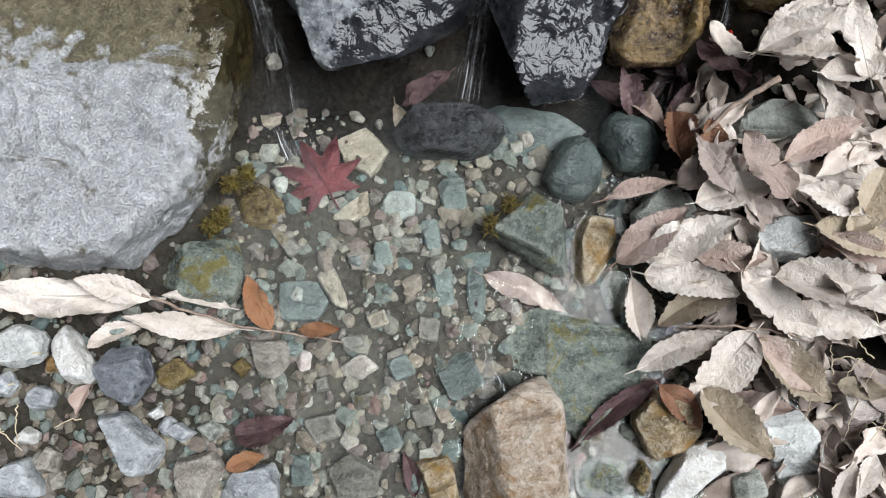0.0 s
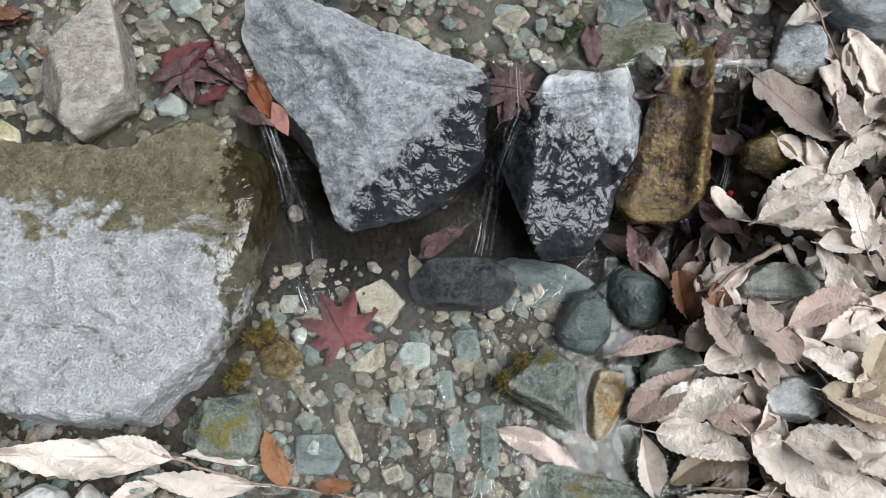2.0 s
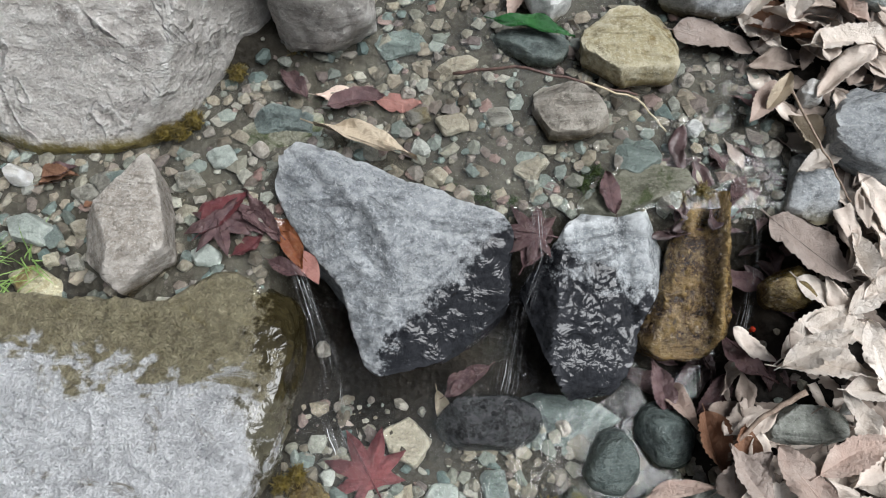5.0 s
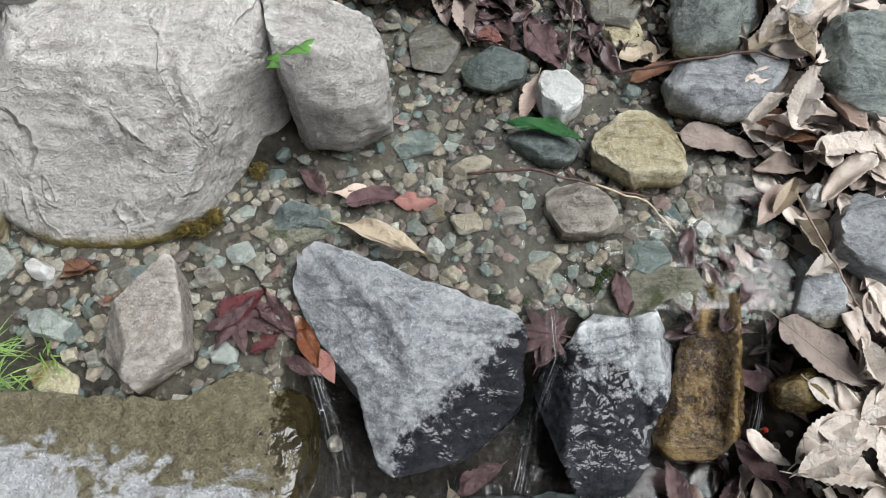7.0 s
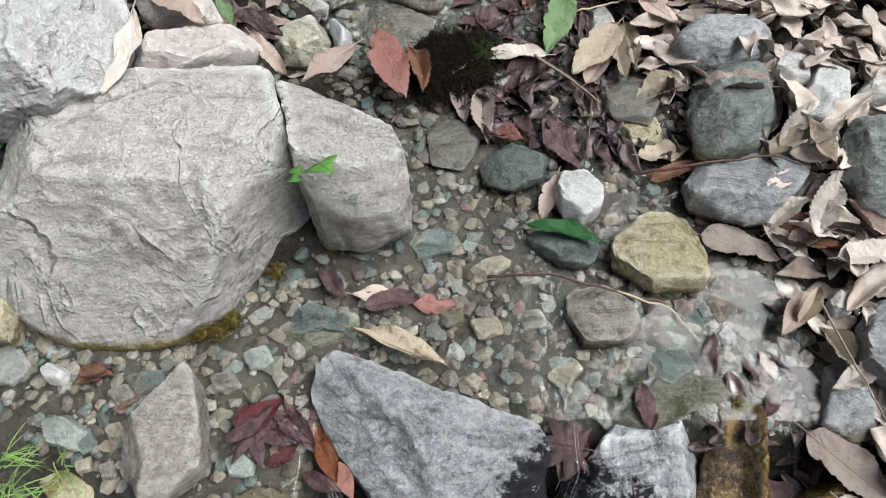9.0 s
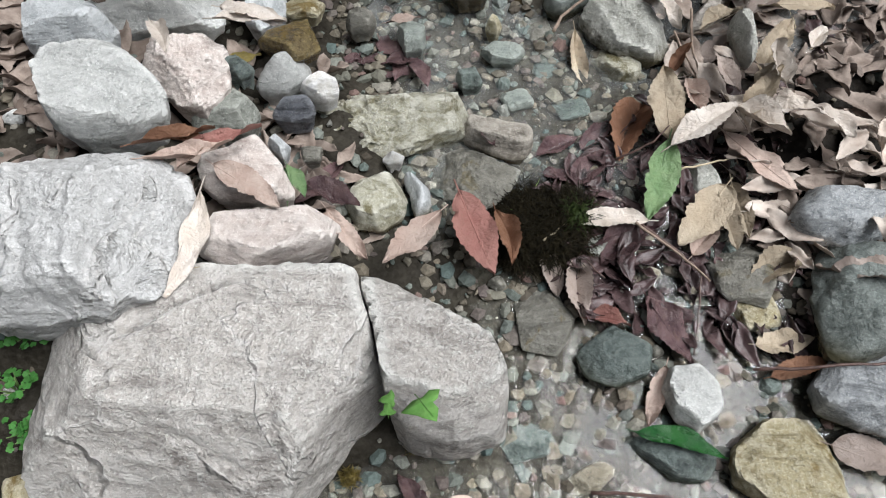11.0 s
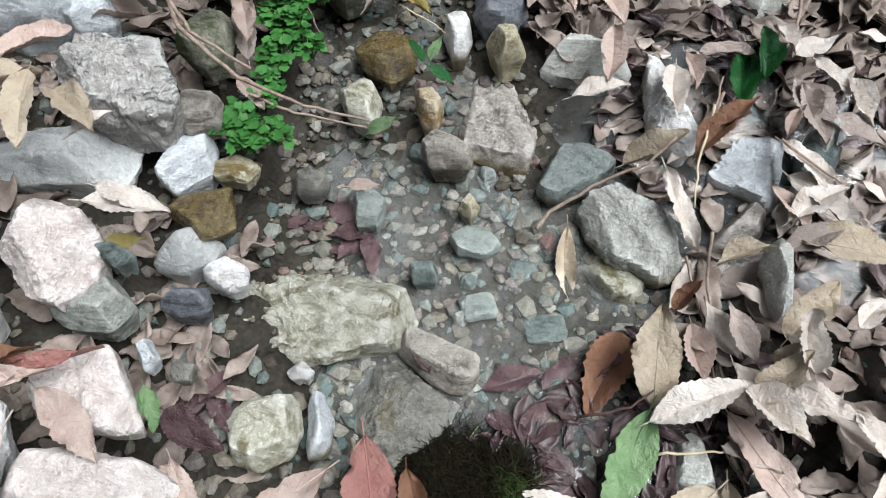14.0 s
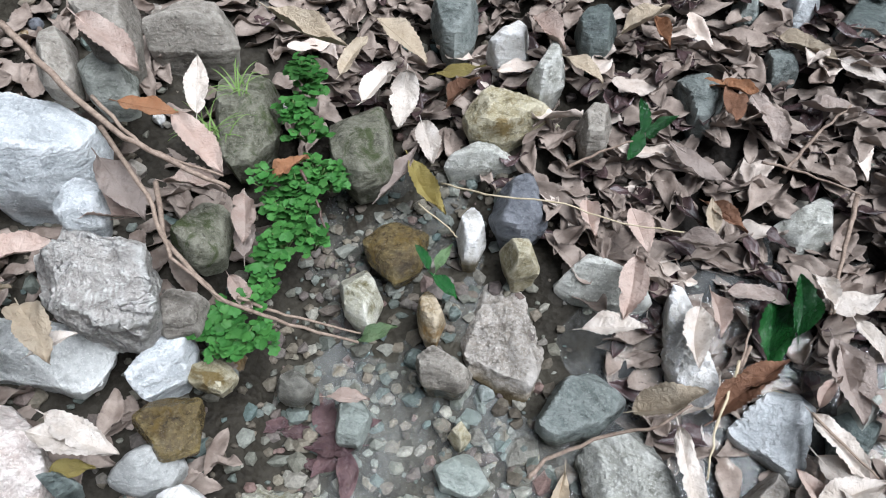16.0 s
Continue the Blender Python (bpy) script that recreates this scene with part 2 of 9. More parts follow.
STONE_KINDS = {
    "pale_algae": stone_of("pale_granite_with_algae", (0.36, 0.365, 0.375), (0.52, 0.525, 0.535), (0.78, 0.785, 0.79), 0.5, 0.003, 0, (0.13, 0.10, 0.045), 0.10, gloss=0.5, relief=3.0, algae_above=(0.15, 1.0, 0.0, 0.045), wet_below=(-1.0, -0.12, 0.15, -0.16), wet_tint=(0.12, 0.11, 0.075), ragged=0.14, wet_gloss=0.4),
    "pale": stone_of("white_veined_granite", (0.43, 0.43, 0.42), (0.54, 0.54, 0.53), (0.74, 0.74, 0.73), 0.75, 0.0022, 0.5),
    "tan": stone_of("tan_limestone", (0.32, 0.29, 0.265), (0.55, 0.515, 0.475), (0.78, 0.75, 0.71), 0.85, 0.0024, 0.7, relief=1.7),
    "tan_rim": stone_of("tan_limestone_with_algae_rim", (0.32, 0.29, 0.265), (0.55, 0.515, 0.475), (0.78, 0.75, 0.71), 0.85, 0.0024, 0.7, relief=1.7, wet_below=(0.0, 0.3, 1.0, -0.014), wet_tint=(0.20, 0.17, 0.065), ragged=0.05),
    "slate": stone_of("blue_grey_slate", (0.13, 0.14, 0.15), (0.28, 0.30, 0.318), (0.62, 0.64, 0.65), 0.7, 0.0022, relief=1.3, wet_below=(-1.0, 1.0, 0.0, -0.088), ragged=0.12),
    "slate_dry": stone_of("dry_blue_grey_slate", (0.17, 0.185, 0.195), (0.32, 0.34, 0.352), (0.54, 0.555, 0.56), 0.72, 0.0018),
    "green": stone_of("dark_green_slate", (0.035, 0.045, 0.043), (0.075, 0.098, 0.092), (0.16, 0.19, 0.175), 0.5, 0.0025),
    "wetgreen": stone_of("wet_green_slate", (0.04, 0.048, 0.042), (0.095, 0.115, 0.10), (0.24, 0.26, 0.22), 0.2, 0.0022, 0, (0.15, 0.13, 0.03), 0.25),
    "slate_soaked": stone_of("soaked_blue_grey_slate", (0.13, 0.14, 0.15), (0.27, 0.29, 0.305), (0.62, 0.64, 0.645), 0.7, 0.0022, relief=1.3, wet_below=(0.35, 1.0, 0.0, 0.025), ragged=0.13),
    "redbrown": stone_of("wet_red_brown_stone", (0.008, 0.004, 0.002), (0.038, 0.02, 0.008), (0.20, 0.135, 0.05), 0.14, 0.003, 0, (0.12, 0.075, 0.015), 0.12, gloss=0.7),
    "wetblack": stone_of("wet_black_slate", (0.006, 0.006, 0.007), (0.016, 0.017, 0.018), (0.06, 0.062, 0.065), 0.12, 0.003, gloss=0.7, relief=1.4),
    "olive": stone_of("algae_covered_stone", (0.03, 0.02, 0.008), (0.075, 0.05, 0.018), (0.22, 0.17, 0.07), 0.2, 0.0025, 0, (0.13, 0.085, 0.018), 0.3),
    "white": stone_of("white_quartz", (0.42, 0.40, 0.35), (0.68, 0.66, 0.61), (0.84, 0.83, 0.80), 0.8, 0.002),
    "pink": stone_of("pinkish_limestone", (0.46, 0.375, 0.335), (0.60, 0.525, 0.48), (0.76, 0.70, 0.655), 0.85, 0.0018),
    "grey": stone_of("light_grey_stone", (0.38, 0.39, 0.375), (0.54, 0.55, 0.53), (0.72, 0.725, 0.70), 0.85, 0.0018),
    "sage": stone_of("grey_green_stone", (0.14, 0.15, 0.13), (0.27, 0.285, 0.25), (0.42, 0.43, 0.39), 0.75, 0.0022),
    "bluegrey": stone_of("dark_blue_grey_stone", (0.075, 0.082, 0.095), (0.14, 0.15, 0.17), (0.25, 0.26, 0.28), 0.6, 0.0022),
    "rust": stone_of("rust_stained_stone", (0.10, 0.065, 0.025), (0.25, 0.185, 0.095), (0.50, 0.43, 0.32), 0.55, 0.0025, 0, (0.26, 0.15, 0.04), 0.35),
    "lichen": stone_of("lichen_grey_stone", (0.22, 0.22, 0.18), (0.43, 0.43, 0.38), (0.70, 0.70, 0.65), 0.8, 0.002, relief=1.3),
    "buff": stone_of("buff_brown_stone", (0.22, 0.19, 0.155), (0.38, 0.34, 0.29), (0.64, 0.60, 0.55), 0.7, 0.002, relief=1.3),
    "wedge": stone_of("tan_brown_stone", (0.17, 0.115, 0.07), (0.36, 0.27, 0.19), (0.60, 0.53, 0.45), 0.65, 0.0022, 0, (0.24, 0.14, 0.06), 0.3, relief=1.2),
    "brown": stone_of("brown_grey_stone", (0.12, 0.105, 0.085), (0.26, 0.235, 0.20), (0.42, 0.39, 0.34), 0.75, 0.002),
    "bed": stone_of("wet_bed_stone", (0.072, 0.0684, 0.054), (0.158, 0.151, 0.126), (0.259, 0.252, 0.216), 0.35, 0.0022, 0, (0.14, 0.11, 0.04), 0.2),
    "bedtan": stone_of("wet_tan_bed_stone", (0.144, 0.122, 0.0792), (0.259, 0.23, 0.169), (0.36, 0.331, 0.259), 0.35, 0.0022),
    "bedlight": stone_of("pale_green_bed_stone", (0.173, 0.209, 0.184), (0.266, 0.302, 0.27), (0.36, 0.389, 0.353), 0.4, 0.0022),
    "ochre": stone_of("ochre_stone", (0.19, 0.155, 0.075), (0.36, 0.315, 0.19), (0.55, 0.51, 0.385), 0.6, 0.002, 0, (0.17, 0.115, 0.03), 0.25),
    "mossy": stone_of("algae_tinted_pale_stone", (0.20, 0.185, 0.10), (0.42, 0.405, 0.30), (0.64, 0.63, 0.55), 0.35, 0.002, 0, (0.12, 0.10, 0.03), 0.3),
    "mossdark": stone_of("dark_mossy_stone", (0.06, 0.06, 0.04), (0.14, 0.14, 0.10), (0.27, 0.265, 0.21), 0.75, 0.002, 0, (0.05, 0.07, 0.02), 0.3),
    "bluepale": stone_of("pale_blue_grey_stone", (0.34, 0.365, 0.38), (0.52, 0.55, 0.56), (0.72, 0.74, 0.745), 0.7, 0.002),
    "greenpale": stone_of("grey_green_slate", (0.08, 0.095, 0.088), (0.165, 0.19, 0.178), (0.29, 0.315, 0.295), 0.65, 0.0022),
    "bedgreen": stone_of("wet_green_bed_stone", (0.054, 0.072, 0.0648), (0.108, 0.14, 0.126), (0.194, 0.23, 0.209), 0.35, 0.0022),
}


def stone(kind):
    """The material of a kind of stone; with "_foot", the same stone with its foot wet from standing in water."""
    if kind not in STONE:
        args, more = STONE_KINDS[kind.replace("_foot", "")]
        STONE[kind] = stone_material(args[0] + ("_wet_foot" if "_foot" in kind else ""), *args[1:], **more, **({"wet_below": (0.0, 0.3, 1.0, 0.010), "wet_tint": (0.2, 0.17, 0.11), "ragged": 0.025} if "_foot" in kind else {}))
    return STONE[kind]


LEAF = {
    "beige": leaf_material("dry_beige_leaf", (0.57, 0.50, 0.43), (0.74, 0.685, 0.625), 0.62),
    "pink": leaf_material("pinkish_brown_leaf", (0.46, 0.345, 0.29), (0.56, 0.46, 0.40), 0.6),
    "tan": leaf_material("tan_leaf", (0.42, 0.345, 0.25), (0.50, 0.43, 0.33), 0.6),
    "grey": leaf_material("grey_brown_leaf", (0.33, 0.27, 0.235), (0.43, 0.365, 0.325), 0.6),
    "brown": leaf_material("brown_leaf", (0.17, 0.085, 0.05), (0.27, 0.15, 0.095), 0.45),
    "orange": leaf_material("orange_brown_leaf", (0.27, 0.125, 0.06), (0.33, 0.18, 0.10), 0.5),
    "rustwet": leaf_material("wet_rust_orange_leaf", (0.17, 0.05, 0.018), (0.25, 0.095, 0.035), 0.25),
    "wet": leaf_material("wet_purple_brown_leaf", (0.075, 0.042, 0.046), (0.16, 0.10, 0.10), 0.25),
    "red": leaf_material("wet_dark_red_leaf", (0.085, 0.02, 0.026), (0.15, 0.04, 0.042), 0.3),
    "redbrown": leaf_material("red_brown_leaf", (0.30, 0.135, 0.115), (0.36, 0.19, 0.16), 0.5),
    "green": leaf_material("fresh_green_leaf", (0.11, 0.20, 0.08), (0.20, 0.29, 0.14), 0.35, (0.3, 0.35, 0.2)),
    "lime": leaf_material("bright_green_seedling_leaf", (0.15, 0.36, 0.08), (0.22, 0.44, 0.12), 0.4, (0.2, 0.4, 0.12), 0.25),
    "darkgreen": leaf_material("glossy_dark_green_leaf", (0.012, 0.075, 0.018), (0.02, 0.11, 0.02), 0.22, (0.02, 0.06, 0.02)),
    "cress": leaf_material("cress_green_leaf", (0.045, 0.16, 0.035), (0.08, 0.22, 0.05), 0.4, (0.08, 0.2, 0.05), 0.2, True),
    "grass": leaf_material("grass_green_blade", (0.16, 0.28, 0.07), (0.25, 0.36, 0.12), 0.45, (0.3, 0.35, 0.12), 0.2, True),
    "olive": leaf_material("olive_yellow_leaf", (0.25, 0.20, 0.06), (0.32, 0.27, 0.10), 0.45),
    "litter": leaf_material("leaf_litter", (0.165, 0.128, 0.105), (0.37, 0.31, 0.265), 0.65, (0.10, 0.07, 0.055), 0.05, True),
    "wetlitter": leaf_material("wet_leaf_litter", (0.035, 0.022, 0.022), (0.115, 0.075, 0.075), 0.25, (0.03, 0.02, 0.02), 0.03, True),
    "toplitter": leaf_material("dry_leaf_litter", (0.47, 0.39, 0.33), (0.70, 0.63, 0.56), 0.62, (0.2, 0.14, 0.1), 0.08, True),
}


def plain_material(name, a, b, size, rough, relief=0.5, distance=0.002, gloss=0.4):
    m, n, l, p = nodes_of(name)
    co = n.new("ShaderNodeTexCoord").outputs["Object"]
    f = noise_node(n, l, co, size, 6, 0.7)
    l.new(ramp(n, l, f, (0.35, a), (0.68, b)), p.inputs["Base Color"])
    p.inputs["Roughness"].default_value, p.inputs["Specular IOR Level"].default_value = rough, gloss
    l.new(bump(n, l, f, relief, distance), p.inputs["Normal"])
    return m


BARK = plain_material("grey_brown_twig_bark", (0.16, 0.115, 0.085), (0.36, 0.28, 0.22), 0.006, 0.75)
DARK_BARK = plain_material("dark_wet_twig_bark", (0.05, 0.03, 0.025), (0.14, 0.085, 0.07), 0.006, 0.4)
STRAW = plain_material("straw_coloured_stem", (0.42, 0.35, 0.22), (0.58, 0.50, 0.36), 0.01, 0.6)
MOSS = plain_material("dark_moss", (0.004, 0.0035, 0.002), (0.022, 0.017, 0.006), 0.01, 0.7, gloss=0.15)
GREEN_MOSS = plain_material("wet_green_moss", (0.010, 0.018, 0.004), (0.04, 0.06, 0.012), 0.008, 0.6, gloss=0.2)
YELLOW_MOSS = plain_material("olive_yellow_algae", (0.05, 0.035, 0.006), (0.19, 0.145, 0.03), 0.008, 0.45)
PETAL = plain_material("cream_petal", (0.75, 0.75, 0.60), (0.85, 0.85, 0.72), 0.003, 0.6)
BERRY = plain_material("red_berry", (0.45, 0.04, 0.02), (0.55, 0.07, 0.03), 0.003, 0.25)
STEM = plain_material("green_stem", (0.08, 0.14, 0.04), (0.14, 0.22, 0.07), 0.005, 0.5)


def ground_material():
    m, n, l, p = nodes_of("stream_gravel_and_soil")
    co = n.new("ShaderNodeTexCoord").outputs["Object"]
    a = noise_node(n, l, co, 0.06, 6, 0.65, 0.5)
    b = noise_node(n, l, co, 0.006, 5, 0.7)
    w = n.new("ShaderNodeTexVoronoi")
    w.inputs["Scale"].default_value = 110
    l.new(co, w.inputs["Vector"])
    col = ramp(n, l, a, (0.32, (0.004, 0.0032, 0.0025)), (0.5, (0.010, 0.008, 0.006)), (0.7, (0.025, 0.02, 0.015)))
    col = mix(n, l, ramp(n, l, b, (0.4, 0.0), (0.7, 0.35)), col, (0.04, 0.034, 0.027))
    silt_shade = n.new("ShaderNodeAttribute")
    silt_shade.attribute_name = "silt_shade"
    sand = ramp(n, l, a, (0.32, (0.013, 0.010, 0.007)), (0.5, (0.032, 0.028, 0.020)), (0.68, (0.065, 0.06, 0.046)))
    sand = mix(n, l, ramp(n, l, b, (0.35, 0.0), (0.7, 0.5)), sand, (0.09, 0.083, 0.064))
    col = mix(n, l, silt_shade.outputs["Fac"], col, sand)
    l.new(col, p.inputs["Base Color"])
    p.inputs["Roughness"].default_value, p.inputs["Specular IOR Level"].default_value = 0.6, 0.12
    h = bump(n, l, w.outputs["Distance"], 0.6, 0.004)
    l.new(bump(n, l, b, 0.6, 0.003, h), p.inputs["Normal"])
    return m


def gravel_material():
    m, n, l, p = nodes_of("mixed_gravel")
    r = n.new("ShaderNodeNewGeometry").outputs["Random Per Island"]
    co = n.new("ShaderNodeTexCoord").outputs["Object"]
    f = noise_node(n, l, co, 0.004, 5, 0.7)
    col = ramp(n, l, r, (0.0, (0.05, 0.042, 0.032)), (0.18, (0.17, 0.15, 0.115)), (0.36, (0.085, 0.115, 0.108)), (0.52, (0.20, 0.175, 0.13)), (0.68, (0.10, 0.082, 0.076)), (0.82, (0.25, 0.24, 0.20)), (0.92, (0.13, 0.155, 0.14)), (1.0, (0.17, 0.11, 0.095)))
    col = mix(n, l, 1.0, col, ramp(n, l, f, (0.3, 0.6), (0.7, 1.35)), "MULTIPLY")
    l.new(col, p.inputs["Base Color"])
    p.inputs["Roughness"].default_value, p.inputs["Specular IOR Level"].default_value = 0.7, 0.2
    l.new(bump(n, l, f, 0.5, 0.0015), p.inputs["Normal"])
    return m


def water_material():
    """Clear running water; a faint diffuse veil paints in sky reflection along with fine bubbles."""
    m, n, l, p = nodes_of("clear_shallow_water")
    co = n.new("ShaderNodeTexCoord").outputs["Object"]
    mp = n.new("ShaderNodeMapping")
    mp.inputs["Scale"].default_value = (1.0, 0.55, 1.0)
    l.new(co, mp.inputs["Vector"])
    f = noise_node(n, l, mp.outputs[0], 0.035, 3, 0.55, 0.8)
    g = noise_node(n, l, mp.outputs[0], 0.010, 2, 0.5, 0.6)
    p.inputs["Base Color"].default_value = (0.95, 0.975, 0.96, 1)
    p.inputs["Roughness"].default_value, p.inputs["IOR"].default_value = 0.07, 1.33
    p.inputs["Transmission Weight"].default_value, p.inputs["Specular IOR Level"].default_value = 1.0, 0.09
    l.new(bump(n, l, g, 0.10, 0.004, bump(n, l, f, 0.22, 0.010)), p.inputs["Normal"])
    veil = n.new("ShaderNodeBsdfDiffuse")
    veil.inputs["Color"].default_value = (0.48, 0.51, 0.51, 1)
    drift = noise_node(n, l, mp.outputs[0], 0.11, 4, 0.6, 1.2)
    both = n.new("ShaderNodeMixShader")
    broken = n.new("ShaderNodeAttribute")
    broken.attribute_name = "broken"
    l.new(maths(n, l, "MULTIPLY", broken.outputs["Fac"], ramp(n, l, drift, (0.4, 0.02), (0.75, 0.16))), both.inputs[0])
    l.new(p.outputs[0], both.inputs[1])
    l.new(veil.outputs[0], both.inputs[2])
    l.new(both.outputs[0], n["Material Output"].inputs["Surface"])
    return m


def foam_material():
    """Falling water: clear film with white aerated streaks."""
    m, n, l, p = nodes_of("falling_white_water")
    co = n.new("ShaderNodeTexCoord").outputs["UV"]
    mp = n.new("ShaderNodeMapping")
    mp.inputs["Scale"].default_value = (9, 0.8, 1)
    l.new(co, mp.inputs["Vector"])
    s = noise_node(n, l, mp.outputs[0], 0.5, 4, 0.6, 0.4)
    streak = ramp(n, l, s, (0.56, 0.0), (0.72, 0.5))
    p.inputs["Base Color"].default_value = (0.86, 0.88, 0.90, 1)
    p.inputs["Roughness"].default_value = 0.3
    clear, gl, film, both = (n.new(k) for k in ("ShaderNodeBsdfTransparent", "ShaderNodeBsdfGlossy", "ShaderNodeMixShader", "ShaderNodeMixShader"))
    gl.inputs["Roughness"].default_value = 0.1
    film.inputs[0].default_value = 0.02
    l.new(clear.outputs[0], film.inputs[1])
    l.new(gl.outputs[0], film.inputs[2])
    l.new(streak, both.inputs[0])
    l.new(film.outputs[0], both.inputs[1])
    l.new(p.outputs[0], both.inputs[2])
    l.new(both.outputs[0], n["Material Output"].inputs["Surface"])
    return m


GROUND, GRAVEL, WATER, FOAM = ground_material(), gravel_material(), water_material(), foam_material()

# ---- the lie of the land ----
BED_Y = (-9, -0.5, -0.2, 0.0, 0.30, 0.36, 0.45, 0.53, 0.72, 0.85, 1.00, 1.20, 1.35, 1.50, 1.70, 2.00, 2.5, 9)
BED_Z = (-0.9, -0.06, -0.03, -0.006, -0.012, -0.03, -0.01, 0.128, 0.155, 0.185, 0.215, 0.235, 0.265, 0.325, 0.40, 0.52, 0.75, 3.6)
BANK_Y = (-9, 0.0, 0.15, 0.41, 0.62, 0.79, 0.93, 1.02, 1.30, 1.63, 2.5, 9)
BANK_Z = (-1.2, -0.005, 0.020, 0.070, 0.140, 0.195, 0.235, 0.26, 0.31, 0.39, 0.76, 3.6)
MID_Y = (-1, 0.3, 0.5, 0.62, 0.74, 0.85, 1.1, 1.35, 1.55, 1.8, 3)
MID_X = (0.06, -0.01, -0.10, -0.15, 0.06, 0.06, -0.02, -0.16, -0.27, -0.33, -0.33)
HALF_X = (0.2, 0.2, 0.40, 0.46, 0.22, 0.2, 0.19, 0.17, 0.07, 0.02, 0.02)


def smooth01(t):
    t = np.clip(t, 0, 1)
    return t * t * (3 - 2 * t)


def step_y(x, y):
    """The bed steps up sooner west of the little fall: y as the bed's profile knows it."""
    return y + smooth01((-0.215 - x) / 0.03) * np.clip(0.53 - y, 0, 0.10)


def bank_lift(x, y):
    """The stony west bank stands higher than the leafy east one."""
    west = (0.008 + 0.35 * np.clip(-0.42 - x, 0, 0.2)) * smooth01((-0.08 - x) / 0.08) * smooth01((y - 0.75) / 0.1)
    return west - (0.025 + 0.1 * np.clip(x, 0, 0.25) + 0.03 * smooth01((1.62 - y) / 0.15)) * smooth01((x + 0.10) / 0.1) * smooth01((y - 1.2) / 0.1)


def ground_z(x, y):
    """Height of the bare ground: a stepped stream bed between two gently rising banks."""
    x, y = np.asarray(x, float), np.asarray(y, float)
    d = np.abs(x - np.interp(y, MID_Y, MID_X)) - np.interp(y, MID_Y, HALF_X)
    k = smooth01((d + 0.02) / 0.12)
    left = x < np.interp(y, MID_Y, MID_X)
    bank = np.interp(y, BANK_Y, BANK_Z) + np.clip(d, 0, 6) * np.where(left, 0.16, 0.07) + bank_lift(x, y)
    z = np.interp(step_y(x, y), BED_Y, BED_Z) * (1 - k) + bank * k + 1.1 * np.clip(np.abs(x) - 1.15, 0, 5) + 1.1 * np.clip(y - 2.4, 0, 6)      # unseen steep sides and head, added to block low sky light
    return z + 0.004 * np.sin(23 * x + 9 * y) * np.sin(17 * y - 6 * x) + 0.003 * np.sin(61 * x - 20 * y) * np.cos(53 * y + 13 * x)


def floor_z(x, y):
    """The ground under stones and litter, sunk between the stones of the banks."""
    left = smooth01((np.interp(y, MID_Y, MID_X) - np.interp(y, MID_Y, HALF_X) - x) / 0.06) * smooth01((y - 0.7) / 0.1)
    right = smooth01((x - np.interp(y, MID_Y, MID_X) - np.interp(y, MID_Y, HALF_X)) / 0.06)
    return ground_z(x, y) - 0.03 * left - 0.012 * right


WATER_Y = (-9, -0.2, 0.34, 0.46, 0.52, 0.62, 0.75, 0.90, 1.05, 1.25, 1.40, 1.55, 1.75, 9)
WATER_Z = (-0.9, -0.006, 0.012, 0.016, 0.136, 0.148, 0.168, 0.200, 0.232, 0.253, 0.286, 0.348, 0.40, 3.3)


def water_z(x, y):
    return np.interp(step_y(x, y), WATER_Y, WATER_Z)


def sheet(name, xs, ys, height, material):
    """A grid over xs and ys at the given height, as one mesh."""
    X, Y = np.meshgrid(xs, ys)
    Z = height(X, Y)
    nx, ny = len(xs), len(ys)
    i = (np.arange(ny - 1)[:, None] * nx + np.arange(nx - 1)).ravel()
    faces = np.stack([i, i + 1, i + nx + 1, i + nx], 1)
    me = bpy.data.meshes.new(name)
    me.from_pydata(np.stack([X.ravel(), Y.ravel(), Z.ravel()], 1).tolist(), [], faces.tolist())
    me.polygons.foreach_set("use_smooth", [True] * len(faces))
    me.materials.append(material)
    return new(name, me)


def spread(lo, hi, step, far):
    """Even steps from lo to hi, then ever wider ones out to far on both sides."""
    tail = np.cumsum(step * 1.35 ** np.arange(1, 40))
    tail = tail[tail < far]
    return np.concatenate([(lo - tail)[::-1], np.arange(lo, hi, step), hi + tail])


def rough_ground(x, y):
    z = floor_z(x, y)
    near = (np.abs(x) < 1.3) & (y > -0.8) & (y < 2.8)
    for i in np.argwhere(near):
        i = tuple(i)
        z[i] += 0.006 * noise.fractal((x[i] * 22, y[i] * 22, 0), 0.7, 2.0, 3)
    return z


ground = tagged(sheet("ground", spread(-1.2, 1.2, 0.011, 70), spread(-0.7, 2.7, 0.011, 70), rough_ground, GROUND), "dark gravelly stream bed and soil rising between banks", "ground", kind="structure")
where = np.array([v.co[:2] for v in ground.data.vertices])
channel = np.abs(where[:, 0] - np.interp(where[:, 1], MID_Y, MID_X)) - np.interp(where[:, 1], MID_Y, HALF_X)
# sediment is left out in the fall hollow, so the dark colour paints its shade
ground.data.attributes.new("silt_shade", "FLOAT", "POINT").data.foreach_set("value", 0.5 * smooth01((channel + 0.03) / 0.08) * (where[:, 0] < 0.0) + (1 - smooth01((channel + 0.03) / 0.08)) * np.interp(step_y(where[:, 0], where[:, 1]), (0.24, 0.32, 0.47, 0.52), (1, 0.0, 0.0, 1)) * (1 - 0.9 * smooth01((where[:, 0] - np.interp(where[:, 1], (0.85, 1.0, 1.2), (0.05, -0.14, 0.06))) / 0.05) * smooth01((where[:, 1] - 0.86) / 0.06) * smooth01((1.24 - where[:, 1]) / 0.06)))


